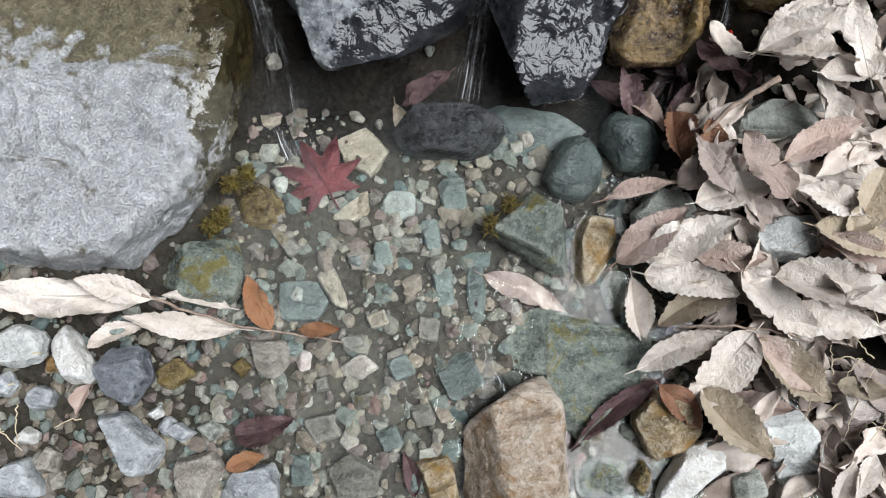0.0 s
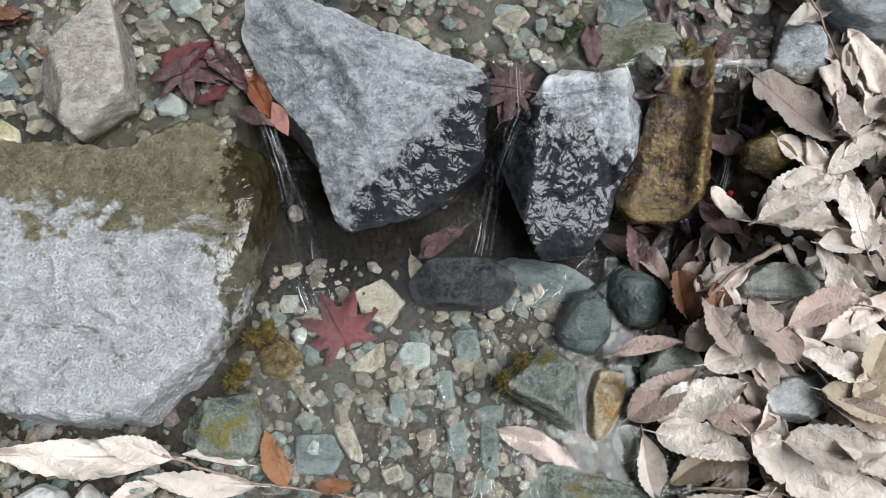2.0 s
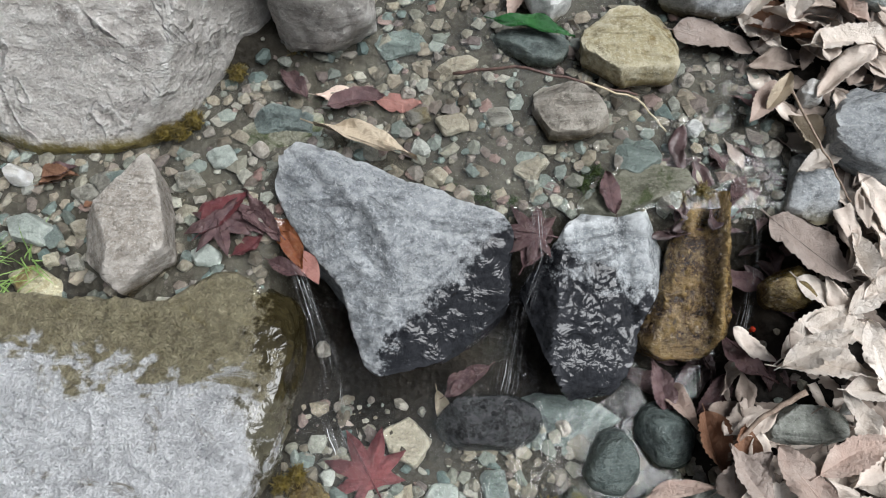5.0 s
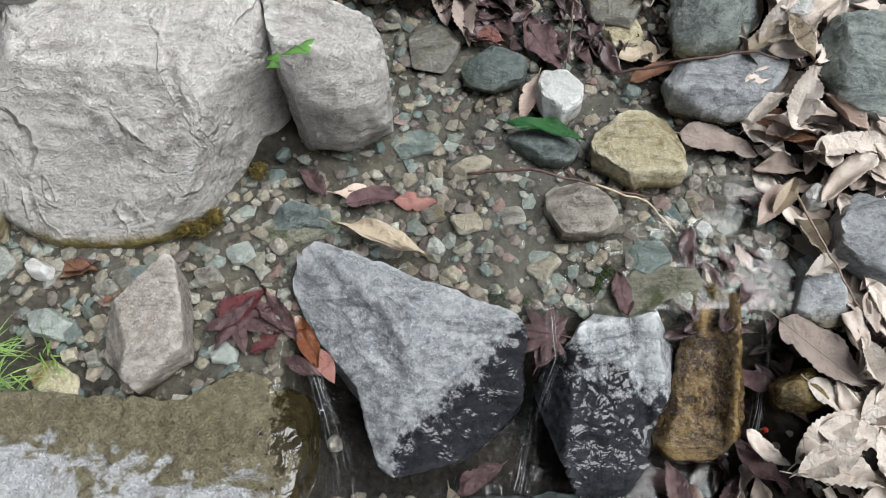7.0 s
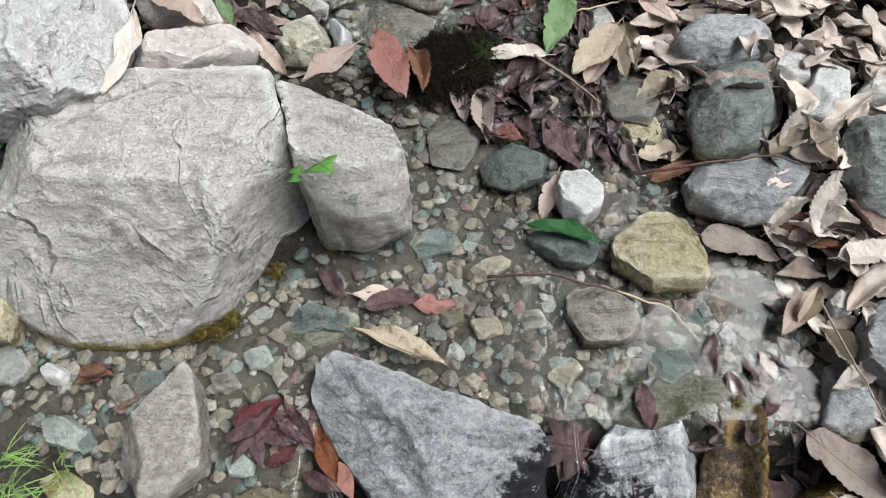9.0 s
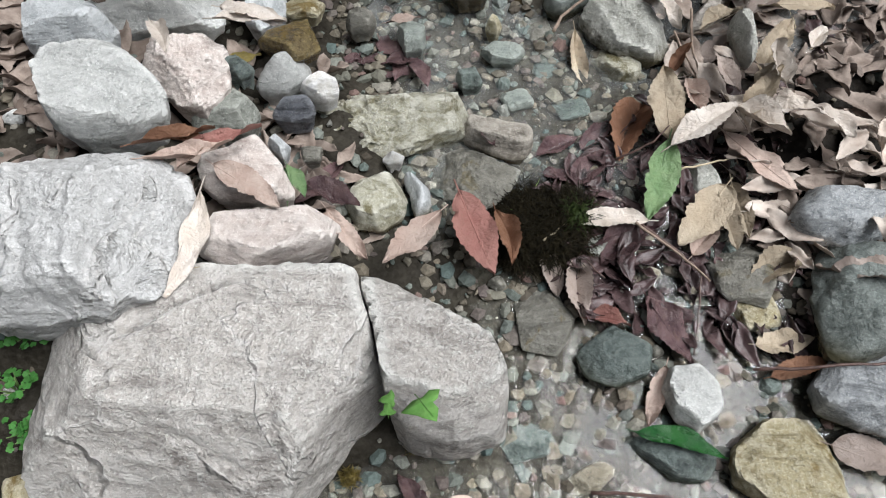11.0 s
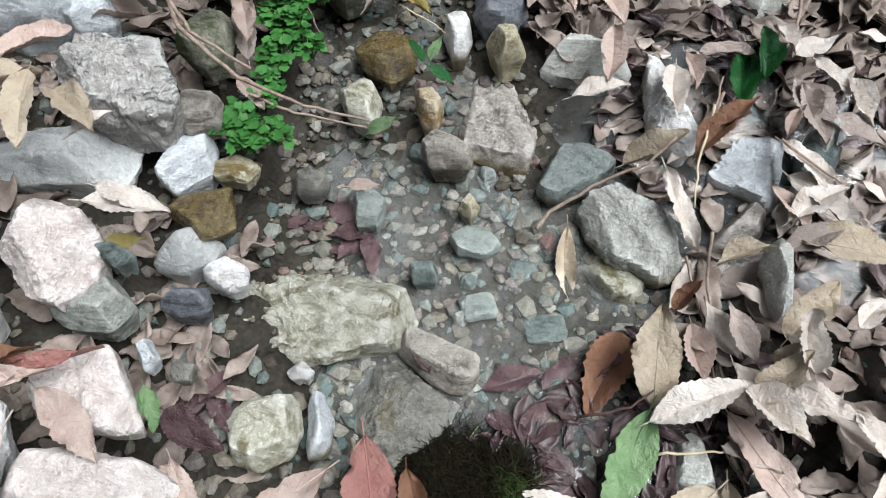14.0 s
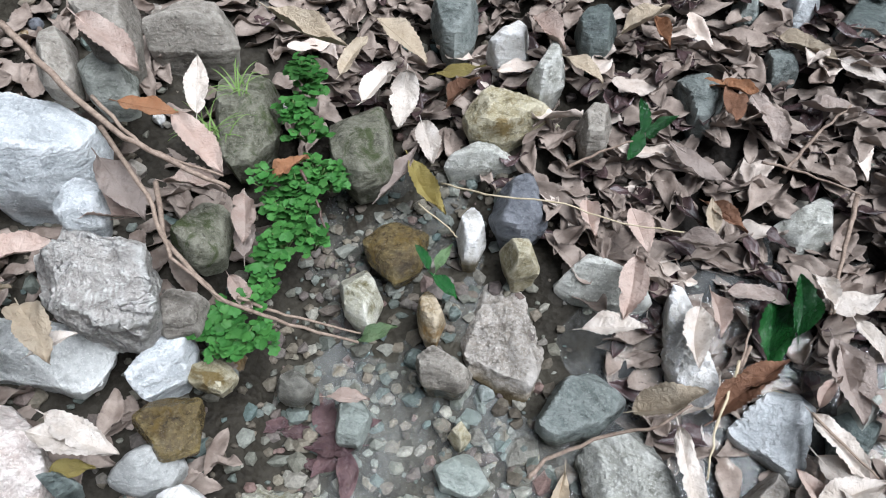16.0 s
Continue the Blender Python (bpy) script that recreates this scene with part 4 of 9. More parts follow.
# the large stones of the little fall, and the boulders
rock('boulder', -0.415, 0.304, 0, (205, 214, 228, 248, 216, 137, 124, 118, 116, 119, 128, 143, 170, 221, 249, 249, 220, 198, 187, 183, 182, 166, 159, 156, 158, 165, 176, 194, 188, 189, 192, 200), 0.145, 'pale_algae', 'large pale grey granite boulder with algae on its wet top', 11, category='boulder', edge=0.5, cuts=3, lumps=0.04, chips=2.4, slope=(-0.1, 0.12), facets=((290, 55, 0.82), (330, 50, 0.85)))
rock('boulder', -0.093, 0.48, 0, (129, 133, 128, 109, 96, 90, 88, 90, 96, 108, 130, 159, 169, 157, 127, 104, 90, 80, 78, 88, 104, 130, 140, 139, 137, 128, 126, 129, 133, 128), 0.19, 'slate', 'angular blue-grey slate rock with a wet black foot', 12, category='boulder', edge=0.34, cuts=0, lumps=0.035, chips=1.6, flats=((22, 73, -8, 2, 176), (293, 55, -8, 2, 175), (236, 55, -12, -10, 166), (338, 18, 136, -30, 106), (72, 10, -30, 90, 150), (285, -38, 0, -134, 88), (215, -25, -110, -40, 100)), foot=0.1, scars=((-70, 60, -15, -40, 9, 5), (-30, 30, 0, -30, 8, -4), (-100, 75, -60, 20, 7, 4)))
rock('boulder', 0.125, 0.437, 0, (76, 84, 102, 122, 116, 104, 102, 97, 84, 74, 69, 69, 73, 80, 84, 90, 101, 101, 110, 113, 115, 114, 106, 90, 76, 68, 66, 68), 0.145, 'slate_soaked', 'upright blue-grey slate rock, glossy wet below', 13, category='boulder', edge=0.36, cuts=0, lumps=0.035, chips=1.6, flats=((290, 62, 0, 0, 106), (350, 32, 66, 0, 98), (195, 40, -52, -10, 98), (90, 55, 0, 85, 132), (275, 25, 0, -98, 56), (275, -35, 5, -112, 46), (200, -20, -66, -30, 60)), foot=0.1, scars=((30, 70, 46, -20, 7, 9), (60, 70, 70, 0, 9, -5), (-10, 60, -30, -30, 9, 3)))
rock('boulder', 0.243, 0.453, 0, (46, 48, 54, 66, 94, 101, 84, 72, 52, 42, 38, 38, 42, 52, 70, 82, 86, 88, 84, 74, 66, 56, 48, 46), 0.135, 'redbrown', 'wet algae-brown slab standing beside the fall', 14, category='boulder', edge=0.32, cuts=0, lumps=0.05, chips=1.8, flats=((262, 62, 0, 0, 96), (185, 38, -30, 0, 88), (355, 15, 38, 0, 100), (270, 15, 0, -80, 48), (270, -30, 0, -80, 42)), foot=0.1, scars=((34, 92, 22, -72, 7, -16), (12, 70, 4, -30, 13, 12), (-14, 40, -20, -50, 9, 5)))
cracked = tagged(new('boulder'), 'broad tan limestone boulder split by a crack', 'boulder')
rock('slab', -0.430, 0.740, 0.14, (145, 181, 181, 184, 194, 161, 141, 130, 124, 123, 125, 128, 136, 151, 171, 173, 180, 179, 183, 194, 198, 204, 187, 172, 156, 146, 141, 141, 137, 130, 127, 125, 120, 119, 122, 129), 0.225, 'tan_rim', '', 15, parent=cracked, edge=0.36, cuts=0, lumps=0.024, chips=1.4, flats=((272, 82, 0, 40, 212), (268, 32, 0, -18, 205), (322, 38, 120, 0, 195), (200, 48, -110, 0, 195), (275, -30, 0, -140, 14), (330, -35, 70, -110, 14)), foot=0.05, scars=((-60, -10, 110, -20, 10, 5), (-150, -20, -90, -110, 6, -6), (-20, -50, 60, -75, 8, -4), (30, -60, 80, -30, 6, 4)))
rock('slab', -0.190, 0.785, 0.14, (62, 59, 58, 57, 52, 49, 48, 49, 51, 55, 61, 70, 84, 106, 117, 91, 77, 68, 65, 63, 64, 66, 70, 70, 72, 70, 69, 71, 73, 74, 76, 81, 83, 77, 73, 68), 0.215, 'tan_rim', '', 16, parent=cracked, edge=0.38, cuts=0, lumps=0.045, chips=2.0, flats=((8, 74, -30, 0, 198), (265, 26, -20, -44, 186), (300, 30, 30, -40, 172), (268, -35, -20, -70, 55), (300, -30, 30, -64, 60), (335, 20, 56, -20, 165), (60, 45, 30, 36, 182)), foot=0.1, scars=((-40, 0, 40, -10, 7, 5), (-50, -35, 50, -45, 6, -3)))
rock('stone', -0.386, 0.495, 0.125, (44, 43, 46, 53, 70, 91, 59, 48, 45, 46, 49, 52, 61, 60, 64, 77, 65, 60, 62, 50), 0.07, 'buff_foot', 'pointed buff-brown stone standing in shallow water', 17, edge=0.4, cuts=3, facets=((205, 42, 0.62), (280, 50, 0.72)))
rock('stone', 0.144, 0.267, -0.01, (31, 32, 36, 39, 48, 45, 43, 34, 31, 31, 33, 38, 38, 41, 41, 43, 42, 37, 37, 33), 0.05, 'green_foot', 'rounded dark green stone at the pool edge', 18, edge=0.7, cuts=3)
rock('stone', 0.207, 0.296, -0.001, (38, 34, 34, 37, 39, 40, 45, 42, 43, 38, 38, 34, 34, 38, 38, 41, 42, 44, 41, 37), 0.05, 'green_foot', 'rounded dark green stone at the pool edge', 19, edge=0.7, cuts=3)
rock('stone', 0.071, -0.046, -0.015, (49, 52, 60, 78, 93, 76, 65, 62, 63, 56, 55, 59, 68, 81, 75, 72, 75, 75, 60, 52), 0.06, 'wedge_foot', 'wedge-shaped tan-brown stone by the outflow', 20, edge=0.4, cuts=2, facets=((190, 40, 0.5), (350, 55, 0.8), (80, 50, 0.85)))

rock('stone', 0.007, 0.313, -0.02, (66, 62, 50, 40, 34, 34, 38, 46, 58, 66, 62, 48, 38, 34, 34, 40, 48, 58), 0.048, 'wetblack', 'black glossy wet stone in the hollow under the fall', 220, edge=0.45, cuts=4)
rock('stone', -0.241, 0.634, 0.118, (58, 60, 46, 36, 32, 30, 34, 44, 56, 54, 44, 36, 32, 30, 34, 46), 0.034, 'mossdark', 'dark green mossy ledge behind the slate rock', 221, edge=0.5, cuts=3)
rock('stone', 0.176, 0.554, 0.112, (74, 66, 44, 32, 28, 28, 32, 44, 66, 74, 62, 42, 32, 28, 30, 46), 0.034, 'mossdark', 'dark green mossy ledge behind the upright slate', 222, edge=0.5, cuts=3)

# stones round the lower pool
rock('stone', 0.097, 0.194, -0.01, (35, 37, 40, 39, 43, 49, 41, 38, 39, 45, 58, 40, 33, 31, 32, 38, 47, 61, 44, 37), 0.055, 'wetgreen', 'wet green angular stone with an algae edge', 21, edge=0.35, cuts=4)
rock('stone', 0.161, 0.178, -0.013, (26, 27, 31, 42, 38, 38, 36, 28, 24, 24, 23, 25, 29, 39, 43, 40, 29, 25, 24, 25), 0.035, 'rust', 'rust and cream blotched stone at the water edge', 22, edge=0.45)
rock('stone', 0.185, 0.135, -0.014, (15, 15, 18, 24, 25, 23, 23, 19, 17, 17, 18, 17, 18, 21, 27, 23, 21, 22, 19, 16), 0.025, 'sage', 'small pale grey-green pebble', 23, edge=0.7)
rock('stone', 0.191, 0.226, -0.009, (10, 12, 16, 15, 14, 14, 12, 10, 9, 10, 11, 14, 16, 13, 13, 13, 15, 12, 10, 10), 0.02, 'green', 'small dark pebble between stones', 24, edge=0.7)
rock('stone', 0.234, 0.212, 0.012, (38, 37, 37, 29, 26, 26, 28, 27, 26, 28, 34, 37, 44, 32, 27, 22, 21, 22, 25, 34), 0.028, 'sage', 'dark grey stone half under leaves', 25, edge=0.5)
rock('stone', -0.004, -0.063, -0.014, (18, 18, 20, 25, 29, 26, 27, 30, 33, 23, 18, 17, 17, 20, 25, 31, 30, 32, 26, 20), 0.03, 'rust', 'rust-brown stone at the outflow', 26, edge=0.45)
rock('stone', 0.141, 0.055, -0.008, (78, 85, 65, 53, 50, 51, 60, 77, 84, 85, 79, 40, 42, 50, 69, 84, 71, 62, 61, 65), 0.021, 'wetgreen', 'flat wet grey-green slab under running water', 27, edge=0.4, lumps=0.06)
rock('stone', 0.224, -0.005, -0.005, (37, 37, 41, 35, 32, 33, 38, 34, 33, 36, 36, 33, 33, 38, 40, 34, 32, 32, 32, 35), 0.04, 'rust', 'tan and rust blotched stone', 28, edge=0.5)
rock('stone', 0.248, -0.051, -0.009, (34, 36, 42, 42, 31, 27, 25, 23, 22, 22, 26, 35, 48, 41, 34, 25, 21, 20, 21, 25), 0.035, 'white', 'pale cream quartz stone on the bank', 29, edge=0.45)
rock('stone', 0.341, -0.019, -0.003, (33, 32, 31, 33, 40, 43, 42, 46, 53, 35, 28, 26, 26, 29, 36, 55, 47, 43, 43, 36), 0.035, 'grey', 'pale grey-green stone among leaves', 30, edge=0.4)
rock('stone', 0.348, 0.178, 0.035, (36, 37, 43, 31, 26, 24, 25, 27, 29, 36, 41, 37, 37, 30, 27, 27, 27, 27, 30, 38), 0.035, 'grey', 'pale grey stone among dry leaves', 31, edge=0.5)
rock('stone', 0.303, -0.066, -0.005, (17, 17, 18, 22, 21, 18, 17, 17, 20, 18, 17, 17, 20, 26, 19, 17, 16, 17, 20, 19), 0.025, 'sage', 'grey-green stone on the bank', 32)
rock('stone', 0.342, 0.293, 0.058, (44, 45, 35, 26, 23, 22, 24, 28, 30, 37, 46, 46, 34, 27, 25, 23, 22, 24, 29, 42), 0.03, 'sage', 'dull grey stone under leaf litter', 33, edge=0.5)
rock('stone', -0.246, 0.146, 0.008, (40, 42, 42, 47, 40, 36, 36, 40, 40, 41, 48, 47, 40, 37, 37, 38, 38, 43, 45, 41), 0.045, 'wetgreen', 'grey-green stone wedged under the boulder', 34, edge=0.5)
rock('stone', -0.203, 0.229, -0.009, (32, 26, 23, 22, 24, 29, 37, 36, 39, 31, 26, 24, 25, 29, 28, 28, 31, 39, 36, 32), 0.022, 'olive', 'yellow-green algae stone under water', 35, edge=0.6)
rock('stone', -0.239, 0.206, 0.007, (9, 8, 8, 9, 11, 12, 11, 11, 13, 12, 9, 8, 8, 9, 11, 12, 11, 11, 13, 12), 0.03, 'olive', 'small algae-covered stone by the boulder', 36)
rock('stone', -0.362, 0.058, 0.031, (17, 15, 14, 15, 19, 25, 35, 30, 25, 23, 18, 16, 16, 17, 22, 26, 28, 33, 30, 22), 0.032, 'white', 'cream stone with a hollow', 37, edge=0.5)
rock('stone', -0.41, 0.067, 0.042, (26, 28, 27, 23, 22, 23, 23, 22, 24, 26, 26, 30, 28, 23, 22, 21, 21, 22, 26, 27), 0.03, 'grey', 'pale tan-grey stone on gravel', 38, edge=0.5)
rock('stone', -0.313, 0.043, 0.021, (27, 26, 27, 31, 28, 27, 28, 32, 29, 30, 27, 25, 25, 28, 27, 30, 34, 29, 27, 28), 0.035, 'bluegrey', 'dark blue-grey angular stone on gravel', 39, edge=0.45)
rock('stone', -0.306, -0.023, 0.008, (33, 25, 21, 21, 22, 27, 33, 37, 47, 32, 24, 21, 21, 23, 27, 29, 35, 38, 35, 35), 0.035, 'slate_dry', 'blue-grey angular stone on gravel', 40, edge=0.4)
rock('stone', -0.243, -0.056, -0.007, (22, 27, 28, 28, 26, 22, 22, 24, 29, 26, 23, 22, 24, 28, 27, 25, 27, 25, 22, 21), 0.03, 'brown', 'brown-grey angular stone on gravel', 41, edge=0.45)
rock('stone', -0.179, 0.062, -0.005, (21, 21, 22, 24, 20, 19, 20, 23, 30, 23, 20, 18, 19, 22, 21, 23, 27, 23, 21, 22), 0.022, 'brown', 'tan-brown stone at the pool edge', 42, edge=0.45)
rock('stone', -0.145, 0.058, -0.008, (8, 9, 11, 12, 12, 13, 13, 10, 9, 9, 10, 9, 10, 11, 14, 12, 12, 12, 9, 8), 0.014, 'pink', 'small pinkish pebble beside the stream', 43, edge=0.7)
rock('stone', -0.088, 0.051, -0.011, (22, 18, 15, 14, 15, 14, 12, 12, 12, 15, 20, 20, 17, 14, 13, 13, 13, 13, 13, 16), 0.014, 'brown', 'tan pebble in shallow water', 44)
rock('stone', -0.27, 0.043, 0.013, (22, 19, 16, 16, 17, 16, 14, 14, 15, 18, 18, 18, 19, 17, 16, 16, 14, 14, 14, 16), 0.02, 'olive', 'small algae-stained stone beside the stream', 45)
rock('stone', -0.209, 0.051, -0.004, (12, 10, 9, 9, 10, 12, 10, 9, 9, 11, 13, 10, 9, 8, 9, 11, 11, 10, 9, 10), 0.018, 'olive', 'small algae-stained stone beside the stream', 46)
rock('stone', -0.263, -0.014, 0.003, (17, 11, 9, 9, 9, 10, 10, 10, 11, 12, 17, 11, 9, 8, 8, 9, 11, 11, 11, 13), 0.018, 'slate_dry', 'small blue-green stone on gravel', 47)
rock('stone', -0.233, -0.011, 0.002, (16, 12, 10, 10, 10, 10, 9, 10, 11, 14, 15, 11, 9, 9, 10, 12, 11, 10, 11, 12), 0.018, 'sage', 'small grey-green stone on gravel', 48)
rock('stone', -0.19, -0.069, -0.012, (28, 28, 30, 33, 26, 23, 23, 25, 25, 27, 31, 35, 27, 25, 24, 27, 26, 25, 26, 30), 0.03, 'slate_dry', 'blue-green stone at the pool edge', 49)
rock('stone', -0.392, 0.019, 0.027, (14, 15, 15, 13, 12, 13, 13, 13, 13, 16, 16, 14, 13, 14, 14, 12, 12, 14, 15, 14), 0.022, 'slate_dry', 'small blue-grey stone on gravel', 50)
rock('stone', -0.425, 0.031, 0.039, (16, 14, 13, 14, 15, 12, 12, 12, 14, 16, 15, 15, 16, 13, 12, 11, 12, 15, 14, 14), 0.022, 'slate_dry', 'small blue-grey stone on gravel', 51)
rock('stone', -0.401, -0.017, 0.028, (11, 12, 10, 9, 9, 10, 10, 9, 9, 10, 12, 12, 11, 10, 8, 8, 8, 10, 12, 11), 0.02, 'white', 'small white stone on gravel', 52)
rock('stone', -0.382, -0.04, 0.02, (11, 13, 14, 13, 13, 14, 14, 12, 11, 11, 13, 14, 13, 14, 13, 12, 13, 15, 12, 11), 0.02, 'brown', 'small brown stone on gravel', 53)
rock('stone', -0.402, -0.058, 0.022, (19, 17, 17, 19, 25, 22, 21, 23, 19, 18, 19, 23, 27, 20, 17, 16, 17, 20, 27, 24), 0.03, 'slate_dry', 'blue-grey stone on gravel', 54)
rock('stone', -0.288, 0.005, 0.007, (9, 8, 7, 8, 9, 7, 6, 6, 6, 7, 10, 10, 8, 7, 7, 7, 6, 6, 7, 9), 0.015, 'grey', 'small pale stone on gravel', 55)
rock('stone', -0.089, -0.059, -0.013, (27, 30, 24, 21, 21, 23, 26, 25, 27, 32, 27, 24, 24, 27, 23, 21, 22, 25, 30, 27), 0.02, 'bed', 'tan-grey stone in shallow water', 56)
rock('stone', 0.198, -0.057, -0.008, (10, 12, 13, 14, 17, 18, 13, 10, 10, 10, 12, 14, 13, 13, 14, 19, 15, 11, 10, 9), 0.025, 'olive', 'small mossy stone beside the stream', 57)
rock('stone', 0.161, -0.06, -0.014, (29, 29, 29, 25, 25, 26, 24, 24, 26, 32, 29, 30, 33, 27, 22, 20, 21, 24, 31, 31), 0.015, 'wetgreen', 'dark green wet stone', 58)
rock('stone', 0.411, 0.018, 0.012, (21, 22, 23, 27, 36, 27, 21, 19, 19, 21, 22, 22, 24, 30, 29, 26, 26, 24, 20, 19), 0.03, 'pink', 'crumpled tan stone among straw', 59)
rock('stone', 0.39, 0.314, 0.067, (11, 12, 16, 13, 11, 12, 13, 10, 9, 9, 10, 13, 17, 12, 10, 10, 10, 12, 11, 10), 0.02, 'grey', 'small pale stone under leaves', 60)

# stones on the pool bed
rock('stone', -0.05, 0.228, -0.015, (20, 21, 24, 22, 19, 18, 20, 20, 19, 20, 23, 21, 20, 22, 23, 19, 18, 18, 21, 21), 0.012, 'bedlight', 'wet pale green stone on the pool bed', 61, group='stones on the pool bed', edge=0.55, cuts=3)
rock('stone', -0.118, 0.136, -0.008, (11, 10, 11, 12, 15, 23, 23, 22, 24, 17, 13, 11, 10, 11, 13, 19, 23, 31, 19, 13), 0.012, 'bedtan', 'wet tan stone on the pool bed', 62, group='stones on the pool bed', edge=0.55, cuts=3)
rock('stone', -0.151, 0.121, -0.01, (30, 26, 25, 26, 24, 22, 23, 27, 33, 27, 24, 24, 27, 28, 24, 23, 24, 28, 27, 29), 0.012, 'bedgreen', 'wet green-grey stone on the pool bed', 63, group='stones on the pool bed', edge=0.55, cuts=3)
rock('stone', -0.091, 0.293, -0.014, (31, 26, 24, 24, 27, 29, 27, 27, 31, 33, 27, 25, 25, 23, 23, 27, 35, 30, 28, 28), 0.012, 'bedtan', 'wet tan stone on the pool bed', 64, group='stones on the pool bed', edge=0.55, cuts=3)
rock('stone', -0.1, 0.223, -0.011, (17, 23, 21, 20, 18, 13, 11, 10, 10, 12, 16, 28, 21, 16, 14, 14, 15, 13, 13, 14), 0.012, 'bedtan', 'wet tan stone on the pool bed', 65, group='stones on the pool bed', edge=0.55, cuts=3)
rock('stone', -0.17, 0.185, -0.008, (13, 10, 9, 8, 9, 11, 16, 19, 24, 14, 10, 8, 8, 8, 10, 13, 19, 17, 18, 20), 0.012, 'bed', 'wet brown-grey stone on the pool bed', 66, group='stones on the pool bed', edge=0.55, cuts=3)
rock('stone', 0.001, 0.136, -0.007, (11, 11, 13, 17, 25, 22, 21, 23, 16, 12, 11, 11, 12, 15, 23, 24, 22, 21, 14, 12), 0.012, 'bedgreen', 'wet green-grey stone on the pool bed', 67, group='stones on the pool bed', edge=0.55, cuts=3)
rock('stone', -0.013, 0.196, -0.013, (11, 11, 12, 15, 22, 18, 18, 19, 17, 13, 11, 11, 11, 14, 19, 20, 19, 19, 15, 12), 0.012, 'bedgreen', 'wet green-grey stone on the pool bed', 68, group='stones on the pool bed', edge=0.55, cuts=3)
rock('stone', -0.069, 0.102, -0.01, (11, 11, 11, 12, 12, 10, 9, 9, 11, 14, 13, 11, 11, 12, 12, 10, 9, 10, 12, 14), 0.012, 'bedtan', 'wet tan stone on the pool bed', 69, group='stones on the pool bed', edge=0.55, cuts=3)
rock('stone', 0.011, 0.242, -0.011, (16, 16, 17, 22, 21, 19, 20, 22, 23, 18, 15, 15, 16, 20, 23, 20, 20, 22, 22, 17), 0.012, 'bedgreen', 'wet green-grey stone on the pool bed', 70, group='stones on the pool bed', edge=0.55, cuts=3)
rock('stone', -0.038, 0.184, -0.011, (13, 13, 14, 12, 10, 10, 10, 12, 17, 14, 12, 12, 14, 13, 11, 10, 10, 12, 16, 14), 0.012, 'bed', 'wet brown-grey stone on the pool bed', 71, group='stones on the pool bed', edge=0.55, cuts=3)
rock('stone', -0.065, 0.173, -0.008, (10, 10, 11, 13, 17, 15, 15, 17, 14, 11, 10, 10, 12, 15, 16, 14, 14, 16, 15, 12), 0.012, 'bedgreen', 'wet green-grey stone on the pool bed', 72, group='stones on the pool bed', edge=0.55, cuts=3)
rock('stone', 0.035, 0.145, -0.006, (9, 10, 11, 15, 25, 61, 27, 15, 12, 10, 10, 10, 12, 18, 29, 57, 36, 17, 12, 10), 0.012, 'bedgreen', 'wet green-grey stone on the pool bed', 73, group='stones on the pool bed', edge=0.55, cuts=3)
rock('stone', -0.095, 0.078, -0.009, (12, 11, 12, 11, 9, 7, 7, 8, 9, 14, 14, 12, 12, 10, 8, 7, 7, 8, 10, 15), 0.012, 'bed', 'wet brown-grey stone on the pool bed', 74, group='stones on the pool bed', edge=0.55, cuts=3)
rock('stone', 0.012, 0.318, -0.018, (33, 34, 31, 25, 23, 24, 23, 23, 26, 35, 38, 30, 28, 28, 25, 22, 22, 24, 29, 36), 0.012, 'green', 'wet dark green stone on the pool bed', 75, group='stones on the pool bed', edge=0.55, cuts=3)
rock('stone', -0.015, 0.091, -0.006, (11, 12, 15, 14, 13, 13, 14, 17, 14, 12, 11, 12, 14, 14, 13, 13, 15, 17, 13, 11), 0.012, 'bed', 'wet brown-grey stone on the pool bed', 76, group='stones on the pool bed', edge=0.55, cuts=3)
rock('stone', -0.044, 0.051, -0.01, (15, 13, 13, 14, 16, 13, 13, 13, 15, 18, 14, 13, 13, 14, 17, 14, 13, 13, 14, 18), 0.012, 'bedgreen', 'wet green-grey stone on the pool bed', 77, group='stones on the pool bed', edge=0.55, cuts=3)
rock('stone', -0.126, 0.034, -0.011, (8, 7, 8, 10, 9, 8, 8, 8, 10, 9, 8, 7, 8, 10, 9, 8, 8, 8, 10, 9), 0.012, 'bed', 'wet brown-grey stone on the pool bed', 78, group='stones on the pool bed', edge=0.55, cuts=3)
rock('stone', 0.016, 0.043, -0.006, (25, 22, 22, 25, 27, 23, 22, 24, 28, 28, 22, 20, 20, 22, 28, 27, 24, 23, 24, 29), 0.012, 'bedgreen', 'wet green-grey stone on the pool bed', 79, group='stones on the pool bed', edge=0.55, cuts=3)
rock('stone', -0.123, -0.01, -0.006, (19, 17, 17, 18, 15, 14, 14, 15, 19, 24, 18, 15, 15, 16, 19, 16, 15, 15, 18, 23), 0.012, 'bed', 'wet brown-grey stone on the pool bed', 80, group='stones on the pool bed', edge=0.55, cuts=3)
rock('stone', -0.054, -0.02, -0.008, (13, 12, 12, 13, 14, 13, 12, 13, 16, 17, 13, 12, 12, 13, 14, 13, 12, 13, 16, 17), 0.012, 'bedgreen', 'wet green-grey stone on the pool bed', 81, group='stones on the pool bed', edge=0.55, cuts=3)
